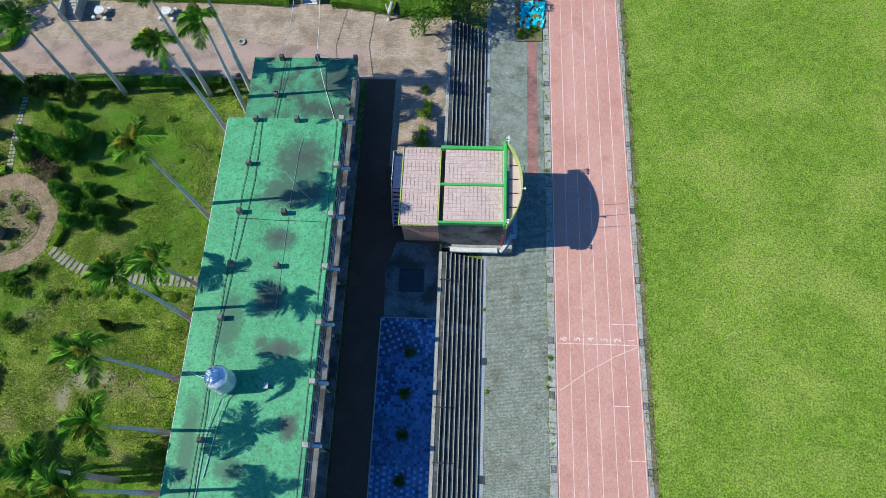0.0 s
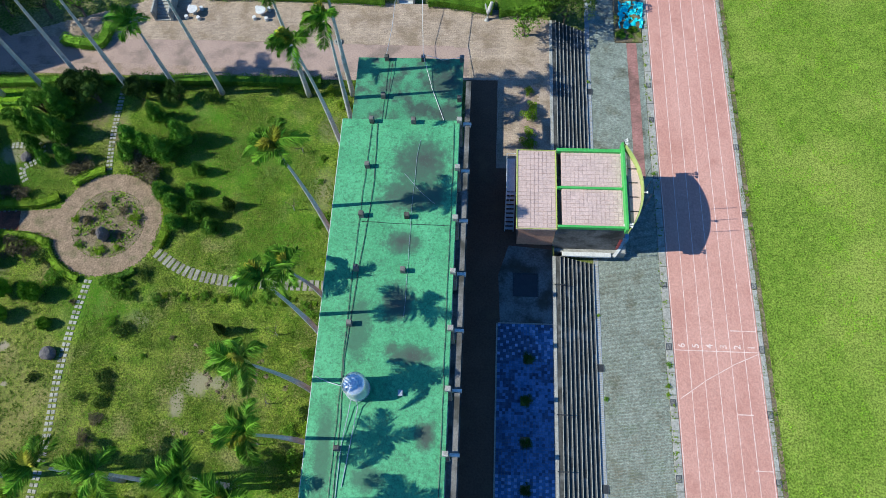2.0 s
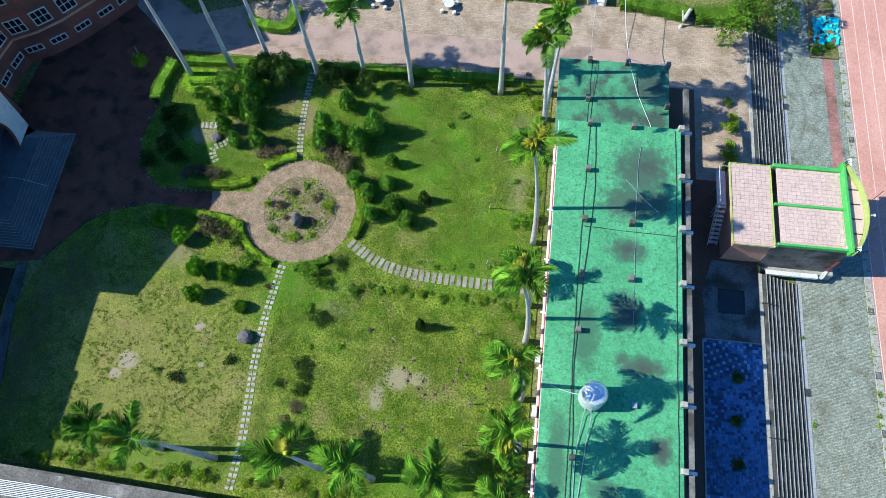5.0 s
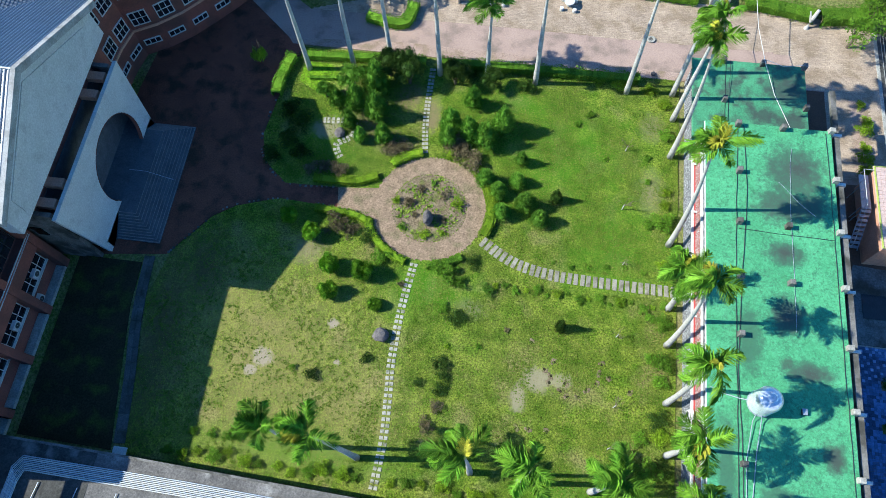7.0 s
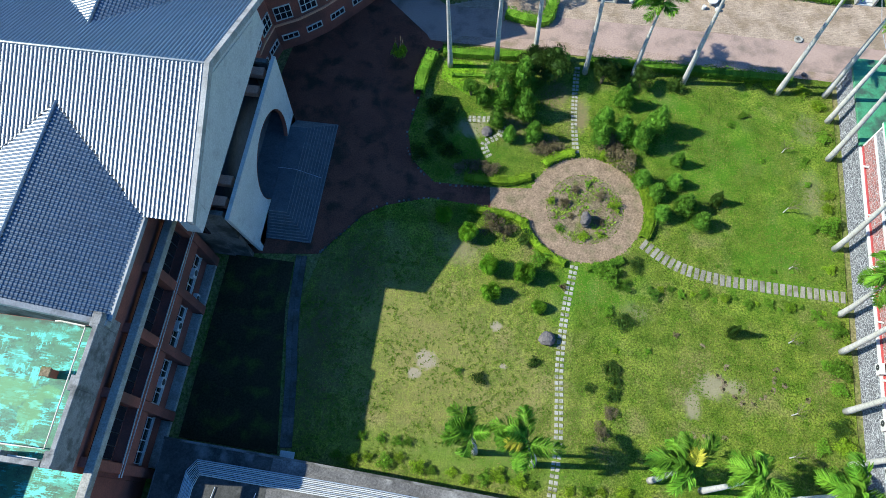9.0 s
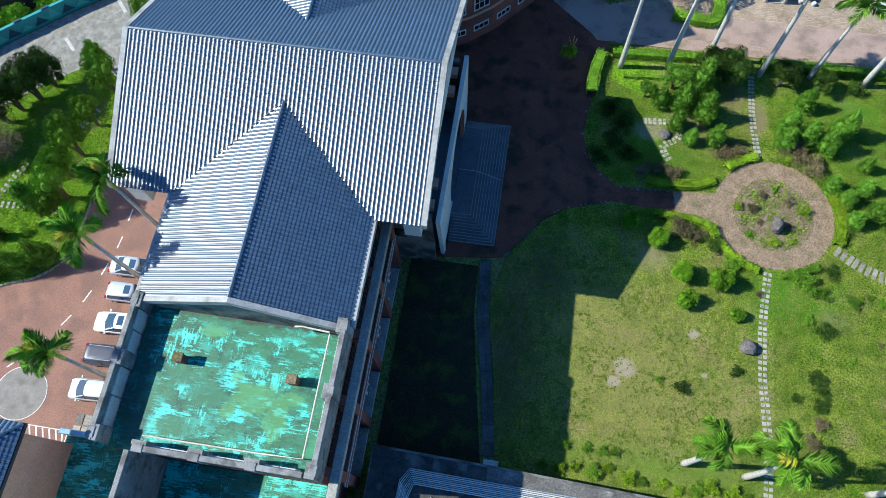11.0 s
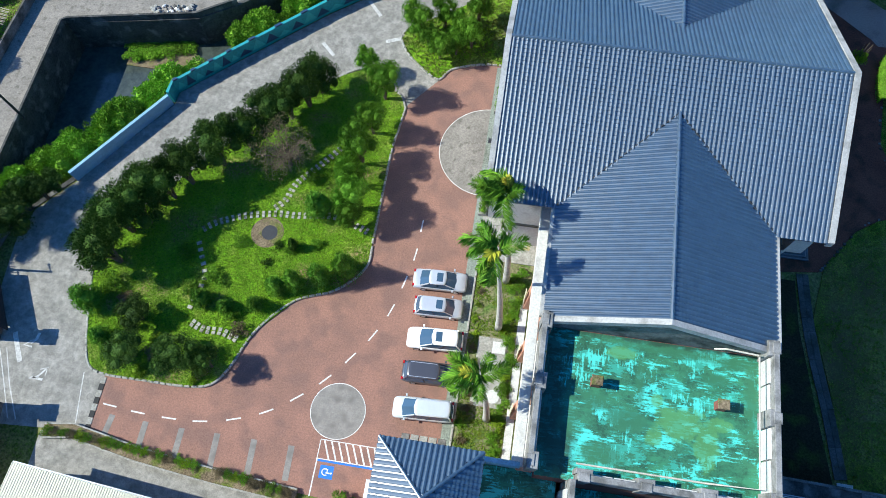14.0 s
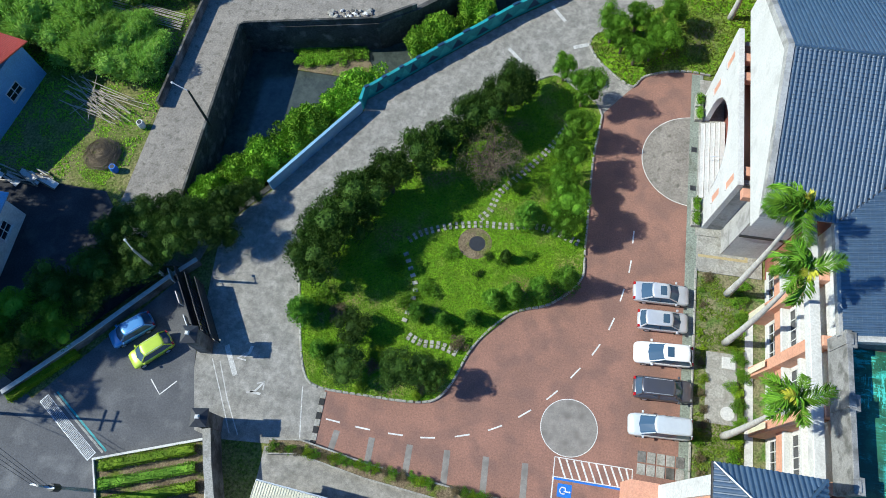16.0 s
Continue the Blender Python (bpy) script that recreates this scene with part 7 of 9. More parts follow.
# palms
def frond_mesh(seed, length, droop, m):
    """A feather palm leaf along +x, arching over, with narrow hanging leaflets in several ranks."""
    r = random.Random(seed)
    s = Shape()
    pts = []
    for k in range(13):
        t = k / 12
        pts.append(Vector((length * (t - 0.2 * droop * t * t), 0.06 * length * math.sin(2.2 * t) * (seed % 3 - 1), length * (0.5 * t - droop * t ** 2.1))))
    s.tube([tuple(p) for p in pts], 0.04, 0.008, 5)
    n = 96
    for k in range(n):
        t = 0.1 + 0.9 * k / n
        i = min(int(t * 12), 11)
        p = pts[i].lerp(pts[i + 1], t * 12 - i)
        d = (pts[i + 1] - pts[i]).normalized()
        ln = 1.0 * math.sin(math.pi * min(1, 0.2 + t * 0.76)) ** 0.55 * r.uniform(0.75, 1.15) * length / 2.6
        for sg in (-1, 1):
            w = (d * r.uniform(0.55, 0.85) + Vector((0, sg, 0)) * r.uniform(0.55, 0.95) + Vector((0, 0, r.uniform(-0.75, 0.5)))).normalized()
            tip = p + w * ln + Vector((0, 0, -0.42 * ln))
            mid = p + w * ln * 0.55 + Vector((0, 0, -0.06 * ln))
            side = Vector((0.026, 0, 0)) if abs(w.x) < 0.8 else Vector((0, 0.026, 0))
            s.add([tuple(p - side * 0.5), tuple(p + side * 0.5), tuple(mid + side), tuple(tip), tuple(mid - side)], [(0, 1, 2, 3, 4)])
    return s.mesh("frond", m)


FRONDS = [frond_mesh(k, 2.3 + 0.12 * k, 0.45 + 0.16 * k, M_FROND) for k in range(5)]
FRONDS_Y = [frond_mesh(9, 1.9, 0.3, M_FRONDY), frond_mesh(10, 2.1, 0.6, M_FRONDY)]


def palm(x, y, h, seed, lean=(0, 0), n=11, yellow=1, size=1.0, rad=0.21, z=0.0, wind=60, label="tall royal palm with smooth pale grey trunk"):
    r = random.Random(seed)
    th = thing("palm_tree", label, "palm tree", "royal palms", at=pose(x, y, z))
    pts = [(lean[0] * t * t * 0.9 + lean[0] * t * 0.1, lean[1] * t * t * 0.9 + lean[1] * t * 0.1, h * t - 0.1) for t in [k / 12 for k in range(13)]]
    rings = []
    for k, p in enumerate(pts):
        t = k / 12
        q = rad * (1.4 - 1.5 * t if t < 0.2 else 1.1 + 0.12 * math.sin(t * 5) - 0.5 * t) * (1 + 0.025 * math.sin(k * 2.3 + seed))
        rings.append([(p[0] + q * math.cos(2 * math.pi * i / 12), p[1] + q * math.sin(2 * math.pi * i / 12), p[2]) for i in range(12)])
    part("trunk", Shape().loft(rings), M_TRUNK, th, smooth=True)
    tx, ty = lean
    shaft = 1.5
    part("crownshaft", Shape().loft([[(tx + q * math.cos(2 * math.pi * i / 10), ty + q * math.sin(2 * math.pi * i / 10), h + zz) for i in range(10)] for zz, q in ((-0.12, rad * 0.62), (0.3, rad * 0.68), (0.8, rad * 0.5), (shaft, rad * 0.3))]), M_SHAFT, th, "green crownshaft", smooth=True)
    for k in range(n):
        a = 360 * k / n * 1.0 + r.uniform(-18, 18)
        a += wind * math.sin(radians(180 - a))
        tilt = r.uniform(-30, 22) if k % 3 else r.uniform(-65, -38)
        me = r.choice(FRONDS)
        scl = size * 0.92 * r.uniform(0.78, 1.08)
        part("frond", me, None, th, at=pose(tx, ty, h + shaft - 0.12, 0, 0, a) @ pose(0, 0, 0, r.uniform(-40, 40), tilt, 0) @ Matrix.Scale(scl, 4))
    for k in range(yellow):
        part("frond", r.choice(FRONDS_Y), None, th, "yellowing frond", at=pose(tx, ty, h + shaft - 0.1, 0, 0, r.uniform(60, 240)) @ pose(0, 0, 0, 0, r.uniform(-75, -40), 0) @ Matrix.Scale(size * 0.85, 4))
    return th


for k, (x, y, h, lx, ly, ye) in enumerate([(-22.8, 34.0, 14.6, 0.3, 0.2, 2), (-22.8, 24.8, 14.4, 0.1, 0.6, 3), (-22.8, 15.4, 13.2, 0.2, 0.4, 1), (-22.75, 18.7, 8.6, 0.1, 0.1, 0), (-22.8, 10.4, 13.8, -0.1, -0.2, 0), (-22.7, 6.2, 11.4, 0.0, -0.2, 1), (-22.9, 1.6, 13.0, 0.2, 0.2, 0), (-22.9, -3.4, 13.6, 0.0, 0.0, 0)]):
    palm(x, y, h + (1.4 if h > 9 else 0.5), 100 + k, (lx - 1.3, ly - 0.5), 9, max(1, ye), 1.02)
for k, (x, y, h) in enumerate([(-22.7, 41.1, 15.5), (-22.6, 38.2, 13.2), (-27.2, 40.9, 15.5), (-36.3, 41.0, 15.0), (-41.2, 41.4, 9.2), (-46.0, 41.0, 15.6), (-51.2, 42.0, 15.0), (-54.9, 40.8, 15.8), (-59.5, 40.2, 14.4)]):
    palm(x, y, h, 200 + k, (0.2 * math.sin(k * 2), 0.3 * math.cos(k)), 9, k % 2, 0.98)
for k, (x, y, h, lx) in enumerate([(-52.3, 3.0, 9.6, -0.3), (-47.6, 2.7, 11.2, -1.4), (-38.3, 2.8, 10.8, -0.4), (-34.3, 2.6, 11.0, 0.0), (-28.6, 2.6, 11.0, 0.1)]):
    palm(x, y, h, 300 + k, (lx, 0.1), 9, 1 if k in (1, 2) else 0, 1.08)
for k, (x, y, h) in enumerate([(-95.1, 13.5, 12.6), (-95.2, 9.2, 13.0), (-95.2, 1.6, 11.4), (-95.2, 42.8, 13.0)]):
    palm(x, y, h + (2.4 if y < 20 else 0), 400 + k, (-0.8 if y < 20 else 0.1, 0.2), 9, 1, 1.02, 0.23)

# garden shrubs and conifers
for x, y, q in [(-55.6, 36.1, 0.9), (-53.6, 36.0, 1.25), (-52.0, 38.3, 1.5), (-54.0, 33.9, 0.9), (-51.4, 35.3, 1.3), (-52.6, 32.4, 0.75), (-42.1, 37.6, 1.0), (-43.9, 34.6, 1.2), (-42.1, 33.9, 1.15), (-44.0, 33.1, 1.0), (-40.4, 33.2, 1.25), (-38.9, 34.9, 1.3), (-40.0, 29.2, 1.0), (-38.7, 28.0, 0.95), (-37.0, 29.4, 0.85), (-38.2, 25.9, 0.95), (-36.0, 27.0, 1.15), (-34.6, 25.6, 0.95), (-50.4, 32.6, 0.95), (-36.8, 31.6, 0.7)]:
    juniper(x, y, q * 1.25, h=q * (3.1 if y > 31 else 2.3))
juniper(-33.3, 28.0, 0.75, m=M_LEAFDARK, h=2.1, label="small dark clipped cone conifer")
juniper(-32.0, 15.7, 0.62, m=M_LEAFDARK, h=2.5, label="small dark clipped cone conifer")
for x, y, q in [(-54.4, 38.3, 1.5), (-51.0, 40.3, 1.6), (-48.9, 39.6, 1.7), (-44.3, 40.0, 1.5), (-57.0, 37.0, 1.0), (-40.5, 40.0, 1.2), (-49.5, 41.0, 1.3)]:
    cloud_tree(x, y, q * 0.95, 0.02, q * 2.1, m=M_LEAFDARK if x > -54 else M_LEAFPINE, label="dark green spreading garden conifer", group="garden conifers")
for x, y, q in [(-37.2, 40.2, 1.1), (-43.0, 40.9, 0.9), (-59.9, 31.6, 1.2), (-58.2, 30.2, 1.1), (-61.0, 29.5, 1.1), (-58.8, 33.6, 1.3), (-60.3, 35.0, 1.2), (-30.6, 37.8, 0.5), (-31.8, 36.5, 0.4), (-28.9, 33.0, 0.3)]:
    shrub(x, y, q, M_LEAFDARK if q > 0.8 else M_LEAF, h=q * 1.1)
for x, y, q in [(-48.4, 31.6, 1.2), (-43.3, 32.6, 1.5), (-41.6, 31.0, 1.5), (-42.4, 31.8, 1.2), (-49.4, 31.6, 1.1), (-55.6, 28.9, 1.0), (-54.0, 28.8, 1.0), (-57.0, 28.6, 0.8), (-53.4, 23.2, 1.3), (-51.9, 22.6, 0.9), (-46.4, 18.0, 0.4)]:
    shrub(x, y, q, M_LEAFPURPLE, h=q * 0.95, label="purplish brown twiggy garden shrub", group="purple shrubs")
for x, y, q, m in [(-50.2, 22.0, 1.0, M_LEAFDARK), (-48.8, 20.2, 1.1, M_LEAF), (-42.6, 19.6, 1.35, M_LEAF), (-41.3, 18.8, 0.9, M_LEAF), (-40.3, 20.9, 0.8, M_LEAFDARK), (-38.5, 18.4, 0.75, M_LEAFPINE), (-41.1, 15.6, 0.95, M_LEAFDARK), (-42.3, 16.2, 0.6, M_LEAF), (-41.9, 11.2, 0.85, M_LEAFDARK), (-41.5, 10.3, 0.7, M_LEAFDARK), (-43.6, 9.4, 0.5, M_LEAFDARK), (-41.6, 9.0, 0.75, M_LEAFDARK), (-41.8, 7.6, 0.7, M_LEAFPURPLE), (-42.4, 6.0, 0.8, M_LEAFPURPLE), (-48.3, 11.0, 0.6, M_LEAFDARK), (-52.7, 9.0, 0.75, M_LEAFDARK), (-54.5, 9.4, 0.4, M_LEAF), (-41.5, 12.9, 0.3, M_LEAFLIME), (-38.8, 13.2, 0.35, M_LEAF), (-36.5, 15.0, 0.3, M_LEAFPURPLE)]:
    shrub(x, y, q, m)
for x, y, q, h in [(-57.7, 23.2, 0.85, 1.7), (-55.3, 21.8, 1.0, 2.0), (-53.0, 18.8, 1.05, 2.2), (-49.9, 18.5, 1.05, 2.2), (-52.6, 16.4, 0.95, 1.8), (-48.3, 15.8, 0.75, 1.1)]:
    plant("shrub_tree", "small round bright green tree on the lawn", "tree", "lawn trees", x, y, 0.02, q, h, BANK, STEM, M_BUSH, 1.15)
for k in range(17):
    x = -38.0 + k * 0.93
    shrub(x, 18.9 + 0.25 * math.sin(k * 2.1) - 0.02 * k, 0.42 + 0.16 * math.sin(k * 3.3), M_LEAF if k % 3 else M_LEAFLIME, label="low green shrub beside the stone steps", group="path shrubs")
for k in range(6):
    shrub(-33 + k * 1.6, 21.8 + 0.3 * math.sin(k * 5), 0.25 + 0.08 * (k % 2), M_LEAF, label="low green shrub beside the stone steps", group="path shrubs")
for x, y, q, m in [(-23.4, 26.9, 1.2, M_LEAF), (-24.6, 26.6, 0.6, M_LEAF), (-23.2, 28.6, 0.6, M_LEAFLIME), (-23.1, 30.0, 0.55, M_LEAFLIME), (-23.3, 36.0, 0.8, M_LEAF), (-24.9, 33.6, 0.45, M_LEAF), (-24.9, 31.0, 0.4, M_LEAF), (-23.3, 17.2, 0.95, M_LEAF), (-24.4, 17.6, 0.5, M_LEAF), (-23.3, 13.6, 1.05, M_LEAF), (-24.3, 14.0, 0.6, M_LEAF), (-23.4, 12.0, 0.8, M_LEAF), (-23.6, 8.9, 0.95, M_LEAFDARK), (-23.4, 22.7, 0.6, M_LEAFLIME), (-23.3, 7.6, 0.9, M_LEAFLIME), (-24.9, 7.2, 0.8, M_LEAF), (-24.2, 4.8, 1.2, M_LEAF), (-25.6, 5.0, 0.7, M_LEAF), (-23.5, 39.6, 0.8, M_LEAFLIME), (-25.0, 41.3, 0.9, M_LEAFLIME), (-28.0, 41.6, 0.9, M_LEAFLIME), (-30.0, 41.7, 0.7, M_LEAFLIME)]:
    shrub(x, y, q, m, label="leafy shrub at the foot of the palms", group="border shrubs")
r = random.Random(77)
for k in range(30):
    x = -63.5 + k * 1.35
    if abs(x + 45.8) < 0.9:
        continue
    shrub(x + r.uniform(-0.2, 0.2), 1.35 - 0.022 * (x + 63) + r.uniform(-0.3, 0.5), r.uniform(0.45, 0.8), M_LEAFLIME if k % 3 else M_LEAF, label="bright green border shrub by the covered walk", group="border shrubs")
for x in (-61.6, -60.0, -58.6, -57.8):
    shrub(x, 3.0, 0.5, M_LEAF, label="small rounded clipped shrub on the lawn", group="border shrubs")
for x, y, q, m in [(-48.1, 26.3, 0.5, M_LEAFLIME), (-42.4, 26.4, 0.7, M_LEAFLIME), (-45.9, 27.7, 0.5, M_LEAFPURPLE), (-45.0, 23.0, 0.62, M_LEAFLIME), (-43.4, 23.4, 0.4, M_LEAFLIME), (-47.2, 23.6, 0.5, M_LEAF), (-46.9, 26.2, 0.6, M_LEAFPURPLE), (-43.7, 27.3, 0.6, M_LEAFPURPLE), (-44.9, 28.5, 0.4, M_LEAF), (-43.6, 24.7, 0.5, M_LEAFPURPLE), (-46.2, 25.0, 0.35, M_LEAFPURPLE)]:
    shrub(x, y, q, m, 0.06, label="small shrub in the round bed", group="bed shrubs")
arc_pts = lambda a0, a1, r_: [(CX + r_ * math.cos(radians(a)), CY + r_ * math.sin(radians(a))) for a in range(a0, a1 + 1, 8)]
hedge(arc_pts(-24, 84, 5.85), 0.85, 0.7, M_LEAFLIME, "low bright green clipped hedge curving round the path")
hedge(arc_pts(104, 140, 5.85), 0.7, 0.6, M_LEAFLIME, "low bright green clipped hedge curving round the path")
hedge([(-50.3, 28.6), (-52.0, 27.8), (-54.6, 27.6), (-56.4, 27.6)], 0.75, 0.6, M_LEAFLIME, "low bright green clipped hedge along the path")
hedge([(-50.2, 23.6), (-52.2, 24.3), (-55.6, 24.5)], 0.6, 0.6, M_LEAFLIME, "low bright green clipped hedge along the path")
hedge(arc_pts(200, 262, 5.9), 0.6, 0.5, M_LEAFLIME, "low bright green clipped hedge curving round the path")
hedge(arc_pts(276, 312, 5.9), 0.6, 0.5, M_LEAF, "low green clipped hedge curving round the path")
hedge([(-60.4, 41.6), (-56, 41.8), (-52, 42.1), (-47.6, 42.2)], 0.8, 0.8, M_LEAF, "clipped green hedge along the garden edge")
hedge([(-46.0, 42.2), (-40, 42.3), (-33, 42.3), (-26, 42.3)], 0.9, 0.9, M_LEAF, "clipped green hedge along the garden edge")
hedge([(-59.2, 39.0), (-56.8, 39.2), (-55.3, 39.3)], 0.3, 0.4, M_LEAF, "low clipped hedge row on the lawn")
hedge([(-61.4, 41.3), (-62.0, 38.8), (-62.1, 36.4)], 1.0, 1.0, M_LEAF, "loose green hedge at the garden corner")
hedge([(-8.5, 52.2), (-14, 53.2), (-15.6, 53.2)], 1.6, 1.0, M_LEAF, "overgrown green hedge along the north road")
hedge([(-20.2, 53.3), (-26, 53.6), (-33, 53.8), (-40, 53.8)], 1.5, 1.0, M_LEAF, "overgrown green hedge along the north road")
hedge([(-2.6, 52.6), (-8.0, 52.0)], 1.8, 1.3, M_LEAF, "overgrown green hedge along the north road")


def broad_tree(x, y, h, rad, seed, m, label, n=2600, z=0.0, twig=False, leaf_size=0.22):
    """A tree with a tapered trunk, limbs and a crown in uneven lumps."""
    r = random.Random(seed)
    th = thing("tree", label, "tree", at=pose(x, y, z))
    s = Shape()
    s.tube([(0, 0, -0.05), (0.1, 0.05, h * 0.25), (0.15, -0.05, h * 0.5)], 0.17, 0.1, 7)
    lumps = []
    for i in range(9):
        a = 2 * math.pi * i / 9 + r.uniform(-0.3, 0.3)
        q = rad * r.uniform(0.35, 0.85)
        e = (q * math.cos(a), q * math.sin(a), h * r.uniform(0.6, 1.0))
        s.tube([(0.12, 0, h * 0.3), (e[0] * 0.5, e[1] * 0.5, h * 0.58), e], 0.08, 0.02, 5)
        if twig:
            for j in range(26):
                f = r.uniform(0.2, 1)
                b = Vector((e[0] * f, e[1] * f, h * 0.3 + (e[2] - h * 0.3) * f))
                d = (rand_dir(r) + Vector((0, 0, 0.6))).normalized()
                c = b + d * rad * r.uniform(0.2, 0.45)
                s.tube([tuple(b), tuple(c)], 0.02, 0.006, 3)
                for _ in range(4):
                    d2 = (d + rand_dir(r) * 0.8).normalized()
                    g = b.lerp(c, r.uniform(0.3, 1))
                    s.tube([tuple(g), tuple(g + d2 * rad * 0.2)], 0.011, 0.004, 3)
        lumps.append((e[0], e[1], e[2], rad * r.uniform(0.3, 0.45), rad * r.uniform(0.22, 0.34)))
    part("trunk", s, M_TWIG if twig else M_BARK, th)
    if not twig:
        part("crown", foliage(seed, lumps, n, leaf_size, 0.2, 0.6, 0.0), m, th)
    else:
        part("crown", foliage(seed, lumps, n, 0.11, 0.2, 0.6, 0.0), M_LEAFPURPLE, th, "sparse brown leaves")
    return th


broad_tree(-61.5, 50.6, 5.5, 2.8, 41, M_LEAFDARK, "dark leafy tree beside the north road", 2600)
broad_tree(-57.0, 50.4, 5.0, 2.6, 42, M_LEAFDARK, "dark leafy tree beside the north road", 2600)
broad_tree(-53.2, 50.6, 4.2, 2.0, 43, M_LEAF, "leafy green tree beside the north road", 2000)
hedge([(-54.6, 47.2), (-52.2, 46.7), (-50.4, 46.9), (-49.9, 49.4)], 1.1, 0.9, M_LEAF, "low clipped hedge round a bed by the road")
broad_tree(-5.3, 48.9, 3.4, 1.9, 5, M_LEAF, "broad leafy tree shading the spectator steps", 1500)
broad_tree(-0.9, 51.8, 4.5, 2.8, 6, M_LEAFDARK, "dark broad tree above the lower pavement", 3000, LOW)
broad_tree(-3.2, 52.0, 3.0, 2.0, 7, M_LEAF, "leafy green tree by the north road", 1800)
broad_tree(0.6, 55.0, 5.0, 2.6, 8, M_LEAFDARK, "dark broad tree above the lower pavement", 2500, LOW)
for x, y, q in [(-4.7, 41.8, 0.6), (-4.6, 38.9, 0.95), (-4.5, 40.0, 0.6), (-4.7, 36.8, 0.7), (-4.8, 35.5, 0.9), (-5.0, 34.2, 0.8)]:
    shrub(x, y, q, M_LEAFLIME, h=q * 1.4, label="light green bush in the washed paving", group="yard bushes")
plant("shrub_tree", "small bright green tree in the shaded court", "tree", "", -64.6, 40.5, 0.0, 0.9, 2.6, ROUND, CLOUDSTEM, M_LEAFLIME, 1.1)
setting("ground_cover", Shape().prism([(-60.4, 41.1), (-60.2, 38.6), (-57.2, 36.9), (-55.0, 38.0), (-54.6, 41.0)], 0.0, 0.05), M_LUSH, "bright green ground cover bed")
for x, y in PITS:
    shrub(x, y, 0.62, M_LEAFDARK, 0.0, label="small dark shrub in the slate paving", group="yard shrubs")
for x, y, h, sd in [(-27.0, 34.2, 1.7, 1), (-27.1, 27.9, 1.9, 2), (-27.1, 15.6, 1.6, 3), (-27.1, 9.5, 2.0, 4), (-27.4, 6.1, 1.8, 5), (-26.8, 22.4, 1.2, 6)]:
    sap = thing("sapling", "small leafless sapling on the lawn", "sapling", "saplings", at=pose(x, y, 0.02))
    rr = random.Random(sd)
    s = Shape().tube([(0, 0, -0.03), (0.05, 0.02, h * 0.5)], 0.055, 0.035, 6)
    part("trunk", s, M_TRUNK, sap)
    s = Shape()
    for i in range(7):
        a = rr.uniform(0, 6.28)
        e = Vector((math.cos(a) * h * 0.36, math.sin(a) * h * 0.36, h * rr.uniform(0.8, 1.25)))
        s = Shape()
        s.tube([(0.05, 0.02, h * 0.42), tuple(e * 0.55 + Vector((0, 0, h * 0.2))), tuple(e)], 0.018, 0.007, 4)
        for j in range(3):
            g = e * rr.uniform(0.6, 1)
            s.tube([tuple(g), tuple(g + rand_dir(rr) * 0.3 + Vector((0, 0, 0.15)))], 0.01, 0.004, 3)
        part("branch", s, M_TWIG, sap)

# the west island
for x, y, q in [(-115.8, 27.9, 2.0), (-118.2, 24.9, 2.0), (-120.1, 22.5, 1.9), (-122.3, 20.4, 2.1), (-124.7, 18.1, 2.0), (-127.0, 15.7, 2.2), (-128.7, 12.6, 2.3), (-128.9, 9.6, 2.2), (-117.2, 26.4, 1.7), (-125.9, 16.4, 1.8), (-127.4, 13.6, 1.9), (-130.2, 10.4, 1.6), (-114.9, 29.6, 1.8)]:
    cloud_tree(x - 0.35, y + 0.65, q * 1.12, 0.12, q * 2.7)
for x, y, q in [(-111.0, 33.0, 1.1), (-109.0, 30.4, 1.55), (-109.4, 26.4, 1.35), (-109.7, 23.0, 1.6), (-110.0, 20.6, 1.4), (-109.5, 18.4, 1.6), (-109.3, 16.6, 1.3), (-112.6, 17.6, 1.7), (-111.0, 11.0, 1.35), (-108.9, 12.0, 1.55), (-113.1, 10.3, 1.2), (-114.7, 9.8, 1.2), (-116.0, 8.0, 1.0), (-120.7, 7.7, 1.2), (-118.6, 7.4, 0.9), (-128.2, 3.2, 1.2), (-130.3, 6.2, 1.7), (-114.2, 9.6, 0.8)]:
    if x > -112 and y > 16:
        plant("juniper", "tall feathery green conifer in the planted island", "conifer", "island conifers", x, y, 0.12, q * 1.05, q * 3.2, CLOUD, CLOUDSTEM, M_LEAFMID, 2.1)
    else:
        juniper(x, y, q, 0.12, q * (2.9 if x > -113.5 and y < 13 else 2.0), label="feathery green conifer in the planted island", group="island conifers")
for x, y, q, tall in [(-125.6, 2.2, 1.7, 2.6), (-121.3, 2.5, 1.9, 2.9), (-125.6, 5.4, 1.6, 2.4), (-118.4, 2.3, 1.3, 3.8)]:
    cloud_tree(x, y, q, 0.12, tall, m=M_LEAFDARK, label="round dark green bush in the planted island", group="island bushes")
